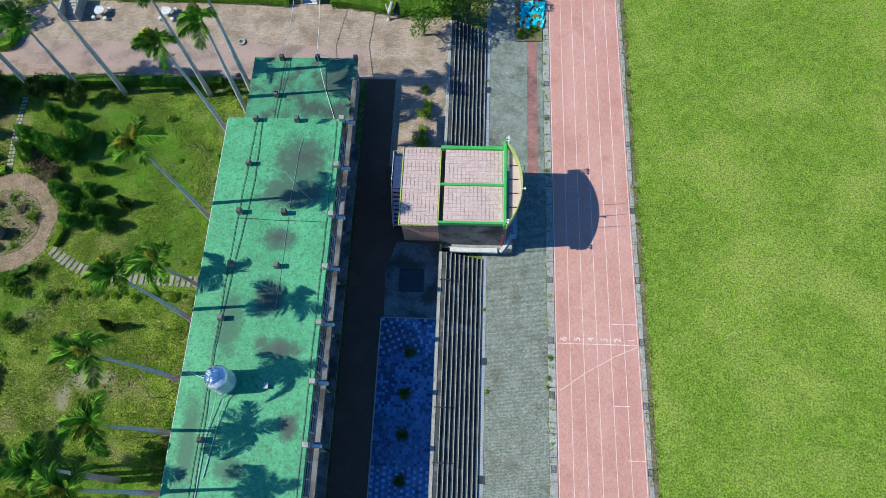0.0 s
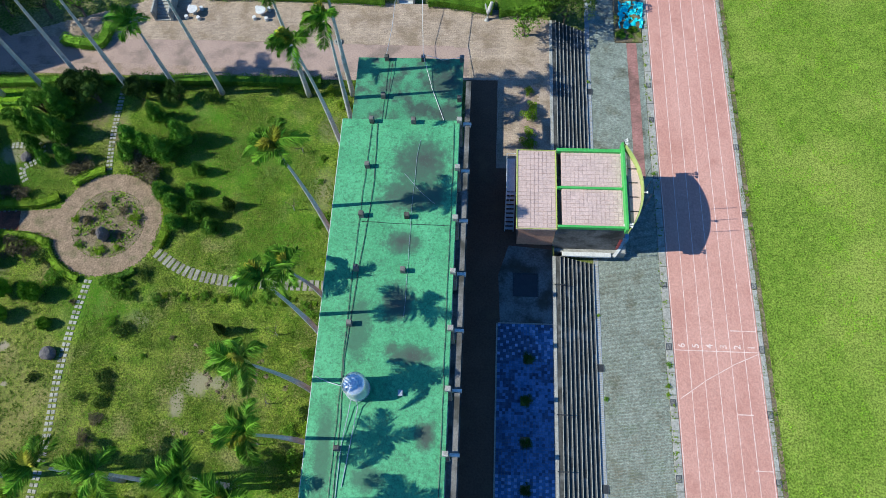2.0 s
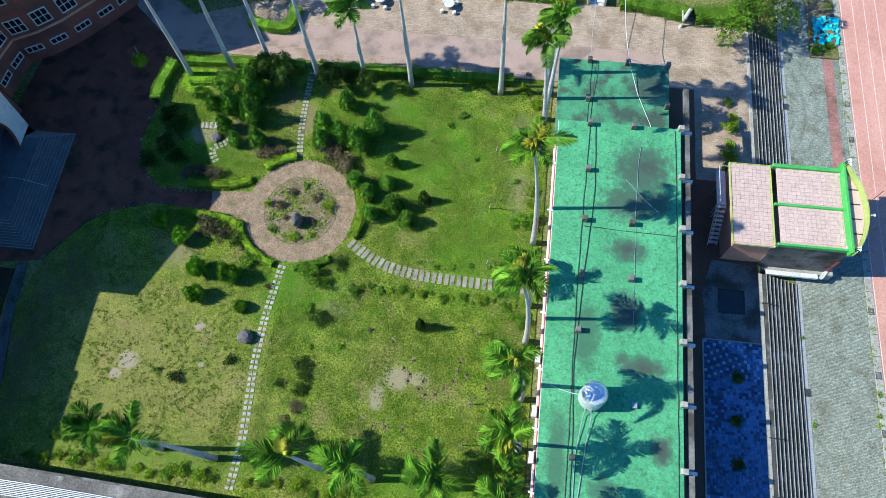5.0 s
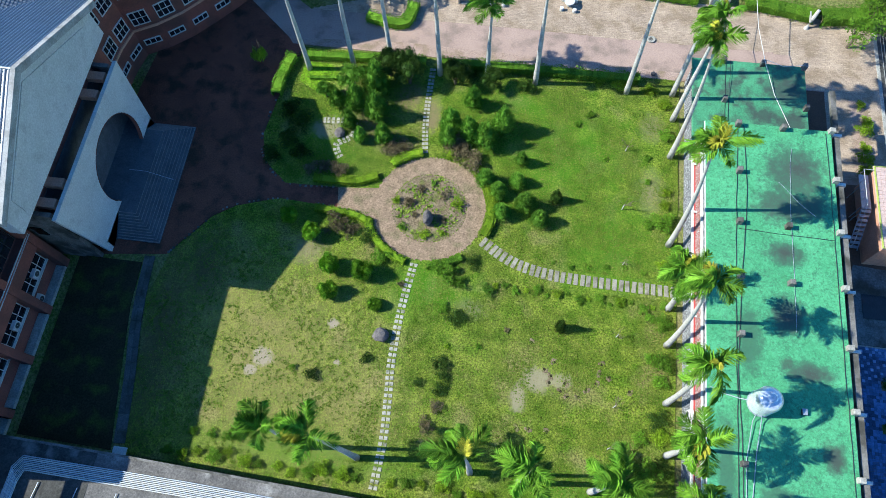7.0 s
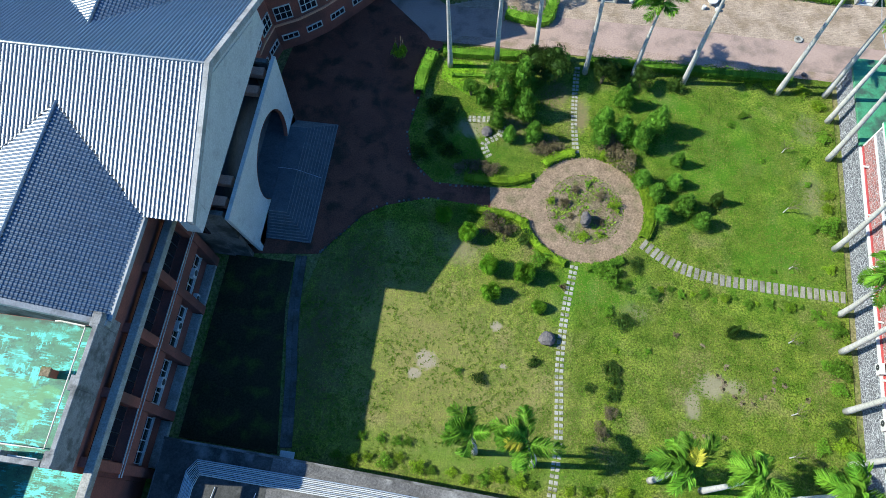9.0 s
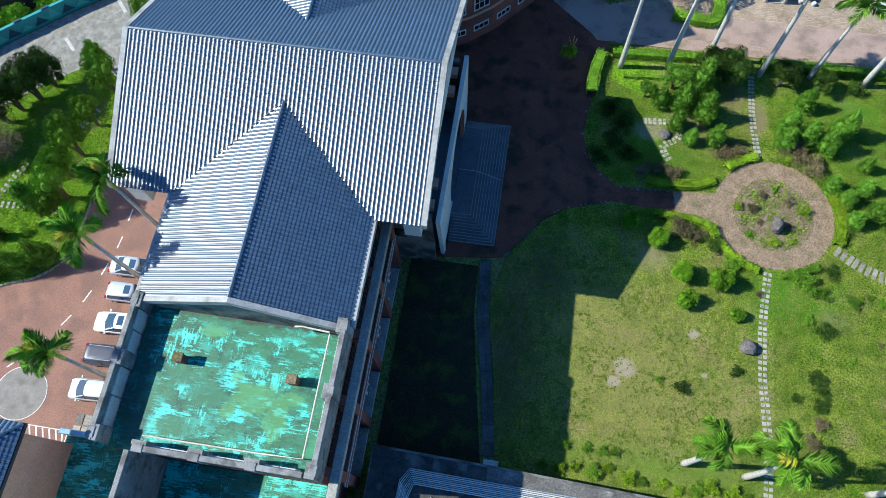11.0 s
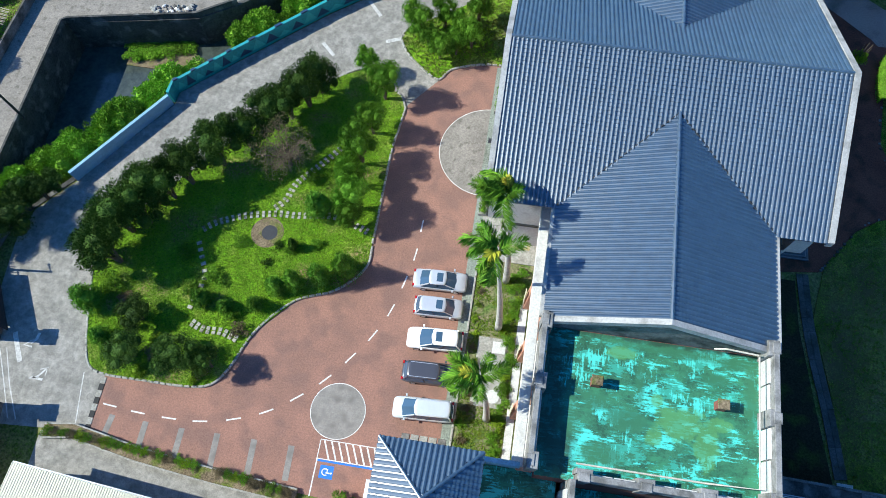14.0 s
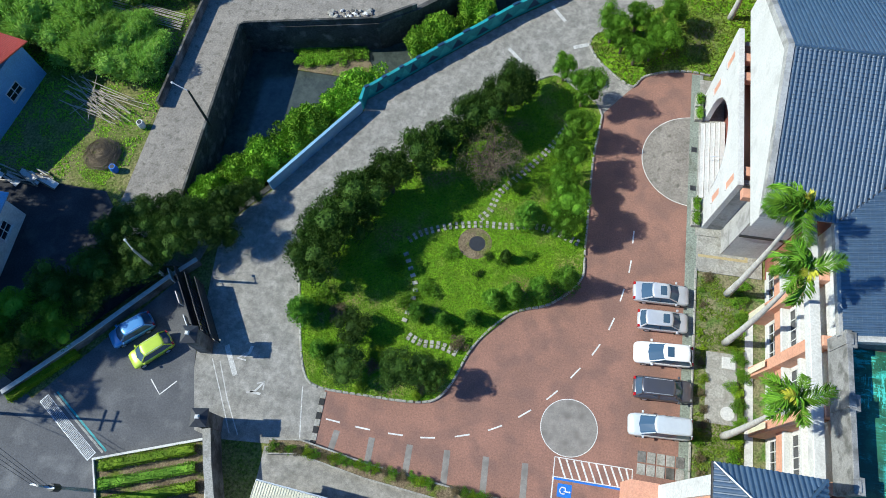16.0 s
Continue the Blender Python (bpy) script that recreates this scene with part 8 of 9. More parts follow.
for x, y, q, m in [(-127.6, 6.8, 1.0, M_LEAFPURPLE), (-129.0, 8.0, 1.2, M_LEAF), (-123.7, 2.6, 0.8, M_LEAFPURPLE), (-119.2, 1.7, 0.8, M_LEAFPURPLE), (-117.0, 5.5, 0.9, M_LEAFPURPLE), (-118.0, 7.0, 1.0, M_LEAF), (-122.0, 8.5, 1.0, M_LEAF), (-120.5, 10.0, 1.1, M_LEAF), (-119.0, 13.6, 0.8, M_LEAF), (-123.6, 11.8, 1.0, M_LEAF), (-116.2, 12.0, 0.5, M_LEAFDARK), (-115.6, 13.8, 0.5, M_LEAFDARK), (-114.4, 13.4, 0.6, M_LEAF), (-126.7, 4.2, 0.9, M_LEAF), (-123.4, 3.8, 0.8, M_LEAFLIME), (-124.3, 0.9, 0.6, M_LEAFLIME), (-119.6, 0.9, 0.5, M_LEAFLIME), (-113.8, 20.8, 0.9, M_LEAF), (-111.0, 20.8, 0.8, M_LEAF), (-112.2, 14.4, 0.7, M_LEAF)]:
    shrub(x, y, q, m, 0.12, label="mixed low shrub in the planted island", group="island shrubs")
juniper(-114.0, 13.8, 0.7, 0.12, 2.0, M_LEAFDARK, "small dark clipped cone conifer", "island conifers")
broad_tree(-116.4, 21.9, 4.4, 3.0, 21, M_LEAFPURPLE, "nearly leafless brown branching tree", 3000, 0.1, True)
slab_path("slab_path", "double row of pale stepping slabs in the island", [(-122.9, 14.2), (-121.8, 15.1), (-120.3, 15.8), (-118.9, 16.3), (-116.4, 16.8), (-114.5, 16.9), (-111.7, 17.3), (-110.1, 17.0), (-107.8, 16.2)], 0.55, (0.28, 0.26), 2, 0.07, z=0.17)
slab_path("slab_path", "double row of pale stepping slabs in the island", [(-116.9, 17.2), (-116.0, 18.3), (-115.4, 20.1), (-113.4, 22.6), (-111.4, 25.4), (-109.8, 28.4)], 0.55, (0.28, 0.26), 2, 0.07, z=0.17)
slab_path("slab_path", "row of pale stepping slabs in the island", [(-122.9, 13.3), (-122.1, 11.7), (-121.4, 10.2), (-121.4, 9.0), (-121.8, 6.9)], 0.7, (0.45, 0.32), 1, 0.06, z=0.17)
slab_path("slab_path", "double row of pale stepping slabs in the island", [(-121.4, 5.8), (-120.0, 5.3), (-118.4, 5.3), (-116.7, 4.8)], 0.52, (0.3, 0.32), 2, 0.06, z=0.17)
setting("bare_soil", Shape().ring(-116.9, 14.9, 0, 1.5, 0.1, 0.135, 0, 360, 20), M_SOIL, "bare soil round a pit in the grass")
setting("soil_pit", Shape().ring(-116.7, 14.9, 0, 0.72, 0.1, 0.145, 0, 360, 24), M_DARK, "round dark pit in the soil")
for x, y, q in [(-106.9, 38.2, 1.7), (-105.8, 37.0, 1.2), (-104.5, 35.8, 1.35), (-103.0, 36.5, 1.2), (-101.6, 37.5, 1.45), (-102.8, 38.6, 1.2), (-101.3, 40.8, 1.5), (-104.6, 39.8, 1.4)]:
    plant("juniper", "feathery green conifer beside the drive", "conifer", "drive conifers", x, y, 0.1, q * 0.9, q * 2.6, CLOUD, CLOUDSTEM, M_LEAFMID, 2.1)
# bank of the canal and wild growth to the west
for k, (x, y) in enumerate([(-128.9, 30.4), (-130.2, 29.0), (-131.3, 27.4), (-132.4, 26.0), (-133.6, 24.4), (-134.8, 23.0), (-135.8, 21.4), (-137.0, 20.0), (-138.4, 18.4), (-139.8, 17.0), (-141.4, 16.0), (-135.4, 25.4), (-137.0, 23.6), (-138.8, 21.4), (-140.6, 19.4), (-142.2, 17.4), (-123.8, 38.4), (-120.4, 41.6), (-122.0, 39.6), (-125.2, 36.6)]):
    plant("bush", "rank green growth on the canal bank", "bush", "bank growth", x - (0.7 if k < 11 else 0.2), y + (0.6 if k < 11 else 0.2), -3.4 if k > 10 else -2.2, 2.2, 2.9, ROUND if k % 3 == 0 else BANK, STEM, M_BANKLEAF)
for k in range(14):
    shrub(-138.3 + (k % 7) * 1.0, 34.4 + (k % 7) * 0.28 + (k // 7) * 1.4, 1.05, M_BANKLEAF, -4.0, 0.9, label="bright green water weed on a mud bar", group="water weeds")
setting("mud_bar", Shape().prism([(-138.6, 33.4), (-131.5, 33.2), (-130.8, 35.0), (-131.8, 36.4), (-138.4, 36.0)], -4.2, -3.9), M_SOIL, "mud bar in the canal")
for x, y, q in [(-137.4, 14.4, 1.5), (-138.6, 13.2, 1.6), (-136.6, 15.5, 1.2), (-138.2, 11.2, 2.1), (-140.2, 11.6, 2.0), (-141.5, 9.2, 2.0), (-143.6, 7.0, 2.0), (-145.6, 5.2, 2.0), (-147.2, 3.0, 2.1), (-149.0, 1.0, 2.2), (-150.8, -0.8, 2.1), (-152.6, -2.8, 2.2), (-142.8, 10.4, 1.9), (-145.2, 8.0, 1.9), (-147.8, 5.8, 2.0), (-150.2, 3.6, 2.1), (-152.6, 1.4, 2.2), (-154.6, -0.8, 2.2), (-143.0, 12.2, 1.8), (-145.4, 11.6, 1.8), (-147.4, 9.6, 1.8)]:
    cloud_tree(x - 0.8, y + 0.9, q * 1.0, 0.0, q * 2.0, m=M_LEAFDARK if q < 2.15 else M_LEAFMID, label="dark overgrown tree along the outer wall", group="wall trees")
for k, (x, y, q) in enumerate([(-165.3, 31.4, 3.0), (-161.3, 31.0, 2.6), (-157.6, 29.6, 2.5), (-154.2, 28.8, 2.4), (-151.8, 28.6, 2.0), (-160.0, 29.4, 2.2), (-155.8, 31.4, 2.2), (-151.8, 31.0, 1.8), (-160, 33, 2.8), (-164, 34, 3.0), (-150.8, 39, 2.2), (-155, 38, 2.6), (-167.5, 33.0, 2.6), (-162.0, 37.5, 2.8), (-168, 38, 3.0), (-158.6, 31.2, 2.2), (-154.0, 32.6, 2.0)]):
    plant("bush", "tall feathery wild green thicket", "bush", "thicket", x, y, -0.1, q * 1.2, q * 1.15, BANK if k % 2 else THICK, STEM, M_BAMBOO)


# Unseen trees, added to throw shade over the back lane and wall trees.
for k, (x, y, h) in enumerate([(-176, 0.0, 24), (-178, 4.2, 27), (-176, 8.0, 24), (-186, 3, 30), (-181, -3, 27)]):
    broad_tree(x, y, h, 6.5, 60 + k, M_LEAFDARK, "unseen tall tree added to shade the lane", 9000, leaf_size=0.5)


# grass tufts: short blades standing up from the lawns
def tufts(name, poly, n, m, size, z, seed, avoid=None, label="short grass tufts", clump=None):
    r = random.Random(seed)
    xs, ys = [p[0] for p in poly], [p[1] for p in poly]
    s = Shape()
    made = 0
    while made < n:
        x, y = r.uniform(min(xs), max(xs)), r.uniform(min(ys), max(ys))
        made += 1
        if not inside((x, y), poly) or (avoid and avoid(x, y)):
            continue
        if clump and noise.noise(Vector((x * clump, y * clump, seed))) < r.uniform(-0.3, 0.25):
            continue
        q = size * r.uniform(0.5, 1.4)
        for _ in range(3):
            a = r.uniform(0, 6.28)
            dx, dy = math.cos(a), math.sin(a)
            w = q * 0.35
            s.v.extend([(x - dy * w, y + dx * w, z), (x + dy * w, y - dx * w, z), (x + dx * q * 0.7, y + dy * q * 0.7, z + q * r.uniform(0.3, 0.75))])
            k = len(s.v)
            s.f.append((k - 3, k - 2, k - 1))
    return tagged(part(name, s, m), label, "grass", "", "stuff")


def on_path(x, y):
    d = math.hypot(x - CX, y - CY)
    return d < 5.6 or (abs(x + 45.8) < 0.6) or (19.5 < y < 21.2 and x > -33) or (x < -50 and 24.8 < y < 27)


def thin_grass(x, y):
    return on_path(x, y) or (x < -48 and y < 21 and noise.noise(Vector((x * 2.3, y * 2.3, 9.0))) < 0.02)


tufts("grass_tufts", GARDEN, 200000, M_GRASSBLADE, 0.115, 0.028, 3, thin_grass, clump=0.35)
tufts("dry_grass", GARDEN, 60000, M_DRYBLADE, 0.075, 0.028, 4, on_path, "short dry yellow grass tufts", clump=0.25)
tufts("island_grass_tufts", ISLAND, 70000, M_FIELDWEED, 0.13, 0.118, 5, lambda x, y: math.hypot(x + 116.9, y - 14.9) < 1.5)
tufts("field_tufts", [(16.5, -8), (60, -8), (60, 62), (16.5, 62)], 70000, M_FIELDBLADE, 0.085, LOW, 6, None, "short field grass tufts", clump=0.22)
tufts("field_weeds", [(16.5, -8), (55, -8), (55, 62), (16.5, 62)], 80000, M_FIELDWEED, 0.12, LOW, 7, lambda x, y: noise.noise(Vector((x * 0.6, y * 0.6, 3.0))) + 0.6 * noise.noise(Vector((x * 0.1, y * 0.1, 5.0))) < 0.34, "bright weeds in the playing field")
setting("field_edge", Shape().box(16.33, 16.75, -40, 75, LOW - 0.05, LOW + 0.008), M_SOIL, "worn earth strip along the track kerb")
tufts("kerb_grass", [(16.0, -8), (17.0, -8), (17.0, 62), (16.0, 62)], 3800, M_GRASSBLADE, 0.12, LOW + 0.01, 13, None, "grass creeping over the track kerb", clump=0.9)
tufts("kerb_grass", [(7.5, -8), (8.1, -8), (8.1, 62), (7.5, 62)], 700, M_GRASSBLADE, 0.16, LOW + 0.02, 14, None, "grass creeping over the track kerb", clump=0.9)
tufts("bed_grass", [(CX + 3.3 * math.cos(k * 0.3927), CY + 3.3 * math.sin(k * 0.3927)) for k in range(16)], 900, M_GRASSBLADE, 0.22, 0.06, 11, None, "grass tufts in the round bed", clump=0.6)
tufts("drive_bed_grass", PATCH, 6000, M_GRASSBLADE, 0.24, 0.108, 12, None, "grass tufts in the conifer bed")
tufts("strip_grass", [(-97.6, -2), (-93.7, -2), (-93.7, 15.2), (-97.6, 15.2)], 7000, M_GRASSBLADE, 0.17, 0.03, 15, lambda x, y: -96.8 < x < -94.1 and 2.4 < y < 8.4, "grass tufts in the strip garden", clump=0.7)
tufts("wild_grass", [(-168, 16.5), (-157, 15.4), (-150.9, 15.6), (-149.6, 24), (-149.6, 48), (-175, 48)], 42000, M_FIELDWEED, 0.15, -0.06, 8, None, "rough grass beside the lane", clump=0.5)


# ---- vehicles ----
def paint(name, col, metal=0.3):
    m = mat(name, col, tuple(c * 0.92 for c in col), 0.8, 6, 0.28, 0.02, metal, grain=0)
    m.node_tree.nodes["Principled BSDF"].inputs["Coat Weight"].default_value = 0.6
    return m


M_SILVER, M_PEARL, M_DARKGREY, M_SKYBLUE, M_LIME = paint("silver_car_paint", (0.64, 0.65, 0.67), 0.4), paint("white_car_paint", (0.8, 0.8, 0.79), 0.0), paint("dark_grey_car_paint", (0.1, 0.1, 0.115), 0.4), paint("blue_car_paint", (0.1, 0.28, 0.55), 0.3), paint("lime_car_paint", (0.45, 0.58, 0.04), 0.1)
M_WHITEVAN = paint("van_silver_white_paint", (0.62, 0.66, 0.68), 0.2)
M_REDLIGHT = glassy("tail_light", (0.4, 0.01, 0.01), 0.2)
M_LAMP = glassy("head_light", (0.6, 0.62, 0.65), 0.1)
M_CARGLASS = glassy("car_glass", (0.05, 0.09, 0.14), 0.04)


def car(x, y, ang, length, width, height, body, shape, label, sunroof=False):
    """A car along +x. shape: hood length, windscreen run, rear run, deck length, as fractions of the length."""
    hood, screen, rear, deckl = shape
    L, w = length, width / 2
    th = thing("car", label, "car", "parked cars", at=pose(x, y, 0.01, 0, 0, ang))
    belt = 0.58 * height
    rings = []
    for f, q, zb, zt in ((-0.5, 0.76, 0.45, 0.8), (-0.488, 0.87, 0.3, 0.92), (-0.455, 0.94, 0.22, 0.975), (-0.39, 0.985, 0.2, 1.0), (-0.2, 1.0, 0.2, 1.0), (0.05, 1.0, 0.2, 1.0), (0.5 - hood, 0.995, 0.2, 0.985), (0.5 - hood * 0.55, 0.975, 0.2, 0.93), (0.455, 0.92, 0.22, 0.85), (0.485, 0.83, 0.3, 0.74), (0.5, 0.68, 0.38, 0.62)):
        ww, t = w * q, belt * zt
        half = [(0.84, zb), (0.97, zb + 0.1), (1.0, (zb + t) / 2), (0.985, t * 0.84), (0.93, t * 0.95), (0.75, t), (0.35, t + 0.025)]
        rings.append([(f * L, -ww * a, z) for a, z in half] + [(f * L, ww * a, z) for a, z in reversed(half)])
    part("body", Shape().loft(rings), body, th, smooth=True)
    a0, a1 = L / 2 - hood * L, L / 2 - (hood + screen) * L
    b0, b1 = -L / 2 + deckl * L, -L / 2 + (deckl + rear) * L

    def outline(r0, r1, hw, z, bow):
        c = hw * 0.28
        return [(r0, -hw + c, z), (r0 + c * 0.6, -hw, z), ((r0 + r1) / 2, -hw * 1.02, z), (r1 - c * 0.6, -hw, z), (r1, -hw + c, z), (r1 + bow, 0, z), (r1, hw - c, z), (r1 - c * 0.6, hw, z), ((r0 + r1) / 2, hw * 1.02, z), (r0 + c * 0.6, hw, z), (r0, hw - c, z), (r0 - bow * 0.6, 0, z)]

    gw, tw = w * 0.9, w * 0.72
    part("glass", Shape().loft([outline(b0, a0, gw, belt - 0.03, 0.12), outline(b1, a1, tw, height - 0.07, 0.08)]), M_CARGLASS, th, "dark car windows")
    rf = part("roof", Shape().loft([outline(b1 - 0.05, a1 + 0.05, tw * 1.05, height - 0.1, 0.09), outline(b1, a1, tw, height - 0.035, 0.08), outline(b1 + 0.12, a1 - 0.12, tw * 0.8, height - 0.005, 0.06), outline(b1 + 0.4, a1 - 0.4, tw * 0.4, height, 0.03)]), body, th, smooth=True)
    if sunroof:
        part("sunroof", Shape().cbox(a1 - 0.75, a1 - 0.22, -tw * 0.62, tw * 0.62, height - 0.012, height + 0.012, 0.008), M_CARGLASS, rf)
    else:
        for sg in (-1, 1):
            part("roof_rail", Shape().tube([(b1 + 0.15, sg * tw * 0.88, height - 0.01), (a1 - 0.15, sg * tw * 0.88, height - 0.01)], 0.022, None, 5), M_STEEL, rf)
    for sg in (-1, 1):
        part("pillar", Shape().tube([(a0 - 0.04, sg * gw * 0.9, belt), (a1, sg * tw * 0.98, height - 0.08)], 0.045, None, 5), body, th)
        part("pillar", Shape().tube([(b0 + 0.04, sg * gw * 0.92, belt), (b1, sg * tw * 0.98, height - 0.08)], 0.06, None, 5), body, th)
        part("pillar", Shape().tube([((a0 + b0) / 2, sg * gw * 1.02, belt - 0.02), ((a1 + b1) / 2, sg * tw * 1.03, height - 0.08)], 0.03, None, 5), M_DARK, th)
        part("mirror", Shape().cbox(a0 - 0.3, a0 - 0.14, sg * (w + 0.07) - 0.1, sg * (w + 0.07) + 0.1, belt - 0.02, belt + 0.11, 0.03), body, th)
        part("headlight", Shape().loft([[(L / 2 - 0.42, sg * w * 0.72 - 0.12, z), (L / 2 - 0.1, sg * w * 0.6 - 0.14, z - 0.06), (L / 2 - 0.14, sg * w * 0.6 + 0.14, z - 0.06), (L / 2 - 0.44, sg * w * 0.72 + 0.12, z)] for z in (belt * 0.66, belt * 0.87)]), M_LAMP, th)
        part("tail_light", Shape().cbox(-L / 2 - 0.012, -L / 2 + 0.16, sg * w * 0.72 - 0.12, sg * w * 0.72 + 0.12, belt * 0.7, belt * 0.99, 0.02), M_REDLIGHT, th)
        for wx in (L * 0.31, -L * 0.29):
            wh = part("wheel", Shape().tube([(wx, sg * (w - 0.2), 0.31), (wx, sg * (w + 0.005), 0.31)], 0.31, None, 18), M_RUBBER, th)
            part("rim", Shape().tube([(wx, sg * (w - 0.05), 0.31), (wx, sg * (w + 0.012), 0.31)], 0.2, None, 12), M_STEEL, wh)
    part("plate", Shape().box(-L / 2 - 0.02, -L / 2 + 0.02, -0.18, 0.18, 0.5, 0.6), M_WHITE, th)
    return th


SEDAN, ESTATE, SUV, SUVB, VAN, HATCH = (0.2, 0.19, 0.19, 0.13), (0.18, 0.18, 0.09, 0.05), (0.24, 0.24, 0.07, 0.03), (0.2, 0.15, 0.08, 0.04), (0.17, 0.22, 0.04, 0.02), (0.2, 0.17, 0.12, 0.03)
car(-100.7, 12.5, 2, 4.65, 1.78, 1.46, M_SILVER, SEDAN, "silver sedan with sunroof parked on brick paving", True)
car(-100.45, 10.1, 2, 4.15, 1.74, 1.5, M_SILVER, ESTATE, "silver estate car parked on brick paving", True)
car(-100.3, 7.3, 183, 4.7, 1.86, 1.64, M_PEARL, SUV, "white sport utility car with sunroof", True)
car(-100.2, 4.42, 2, 4.65, 1.84, 1.66, M_DARKGREY, SUVB, "dark grey sport utility car with roof rails")
car(-100.3, 1.45, 183, 4.9, 1.8, 1.85, M_WHITEVAN, VAN, "white passenger van parked on brick paving")
car(-144.5, 2.5, 221, 3.8, 1.65, 1.5, M_SKYBLUE, HATCH, "blue hatchback parked by the outer wall")
car(-142.3, 1.1, 224, 3.7, 1.66, 1.5, M_LIME, HATCH, "lime green small car beside a blue one")

# ---- strip garden before the hall ----
setting("kerb_strip", Shape().prism([(-98.7, 35.6), (-97.62, 35.6), (-97.62, -2.5), (-98.6, -2.5)], -0.08, 0.02), M_GREYPAVE, "grey paved strip beside the drive")
setting("strip_lawn", Shape().box(-97.75, -91.9, -2.6, 15.2, -0.08, 0.04), M_STRIP, "strip garden between cars and hall")
kb = thing("strip_kerb", "low concrete kerb along the strip garden", "kerb", kind="structure")
kme = Shape().cbox(-0.09, 0.09, -0.48, 0.48, -0.02, 0.15, 0.03).mesh("kerb_stone", M_CONC)
for k in range(18):
    part("kerb_stone", kme, None, kb, at=pose(-97.75, -2.0 + k, random.uniform(-0.01, 0.01)))
setting("side_paving", Shape().box(-97.75, -92.2, 15.25, 18.6, -0.08, 0.05), M_CONC, "pale concrete paving beside the porch")
setting("guide_strip", Shape().box(-97.6, -93.4, 16.6, 16.85, 0.05, 0.058), M_YELLOW, "yellow tactile guide strip")
setting("guide_strip", Shape().box(-93.65, -93.4, 16.86, 18.5, 0.05, 0.058), M_YELLOW, "yellow tactile guide strip")
setting("hall_plinth", Shape().box(-97.9, -92.2, 18.62, 35.0, -0.08, 0.1), M_CONC, "pale concrete plinth along the hall")
setting("slab_pad", Shape().box(-96.7, -94.2, 2.5, 8.3, -0.05, 0.075), M_CONC, "concrete pad over a tank in the strip garden")
cover = thing("tank_cover", "pale square metal tank cover on concrete pad", "tank cover", at=pose(-94.9, 7.5, 0.075))
part("plate", Shape().cbox(-0.55, 0.55, -0.5, 0.5, 0, 0.12, 0.03), M_WHITE, cover)
part("rim", Shape().box(-0.62, 0.62, -0.57, 0.57, -0.02, 0.05), M_CONC, cover)
cover = thing("manhole_cover", "pale round manhole cover on concrete pad", "manhole cover", at=pose(-94.95, 3.4, 0.075))
part("lid", Shape().ring(0, 0, 0, 0.55, 0, 0.06, 0, 360, 28), M_WHITE, cover)
part("rim", Shape().ring(0, 0, 0.56, 0.63, -0.02, 0.04, 0, 360, 28), M_CONC, cover)
setting("wall_walk", Shape().box(-93.6, -92.95, -2.6, 11.5, -0.02, 0.09), M_WHITE, "pale tiled walk along the hall wall")
rr = random.Random(12)
for k in range(40):
    y = -1.6 + k * 0.42
    if k % 3 == 0:
        shrub(-97.1 + rr.uniform(-0.2, 0.3), y, rr.uniform(0.3, 0.6), rr.choice([M_LEAF, M_LEAFLIME, M_LEAFPURPLE]), 0.04, label="low shrub in the strip garden", group="strip shrubs")
    if k % 3:
        shrub(-94.2 + rr.uniform(-0.5, 0.5), y, rr.uniform(0.4, 0.75), rr.choice([M_LEAF, M_LEAF, M_LEAFLIME]), 0.04, label="leafy shrub before the hall wall", group="strip shrubs")
for y in (30.9, 32.4, 20.0, 21.4):
    pb = thing("planter_box", "low concrete planter with clipped green shrub", "planter", "planters", at=pose(-98.0, y, 0.02))
    part("trough", Shape().cbox(-0.35, 0.35, -0.65, 0.65, 0, 0.45, 0.04), M_CONC, pb)
    part("shrub", foliage(int(y), [(0, -0.3, 0.6, 0.34, 0.3), (0, 0.3, 0.6, 0.34, 0.3)], 420, 0.12), M_LEAF, pb)
for x, y in ((-98.25, 27.2), (-98.25, 23.2)):
    grating(x, y, 0.5, 0.5, 0.03, 4)

# planter along the south of the forecourt
setting("south_path", Shape().prism([(-131.0, -4.9), (-127.5, -4.7), (-116, -6.3), (-108, -7.2), (-108, -9.5), (-131, -8.6)], -0.09, 0.003), M_ROADC, "concrete path behind the hedge planter")
pl = thing("hedge_planter", "long stone-edged planter with mixed low hedge", "planter")
s = Shape()
band(s, [(-130.6, -4.9), (-128.2, -4.55), (-122.5, -5.5), (-116, -6.15), (-109, -6.6)], 1.0, 0, 0.3)
part("soil", s, M_SOIL, pl)
for off in (-0.55, 0.55):
    s = Shape()
    band(s, [(-130.6, -4.9 + off), (-128.2, -4.55 + off), (-122.5, -5.5 + off), (-116, -6.15 + off), (-109, -6.6 + off)], 0.12, 0, 0.38)
    part("edging", s, M_CONC, pl)
for k in range(30):
    t = k / 29
    x = -130.2 + 20.5 * t
    y = -4.8 - 1.7 * t + 0.3 * math.sin(3 * t)
    if k in (19, 20):
        continue
    shrub(x, y, 0.42 + 0.18 * rr.random(), rr.choice([M_LEAF, M_LEAFLIME, M_LEAF, M_LEAFPURPLE]), 0.3, label="leafy shrub in the long planter", group="planter shrubs")
shed = thing("shed", "low shed with ribbed cream sheet metal roof", "shed", at=pose(-129.9, -7.6, 0, 0, 0, -4.5))
part("wall", Shape().box(0.3, 18, -9, -0.4, -0.05, 3.6), M_WHITE, shed)
part("roof", Shape().box(0, 18.4, -9.4, 0, 3.7, 3.8), M_CREAM, shed)
ribs = Shape()
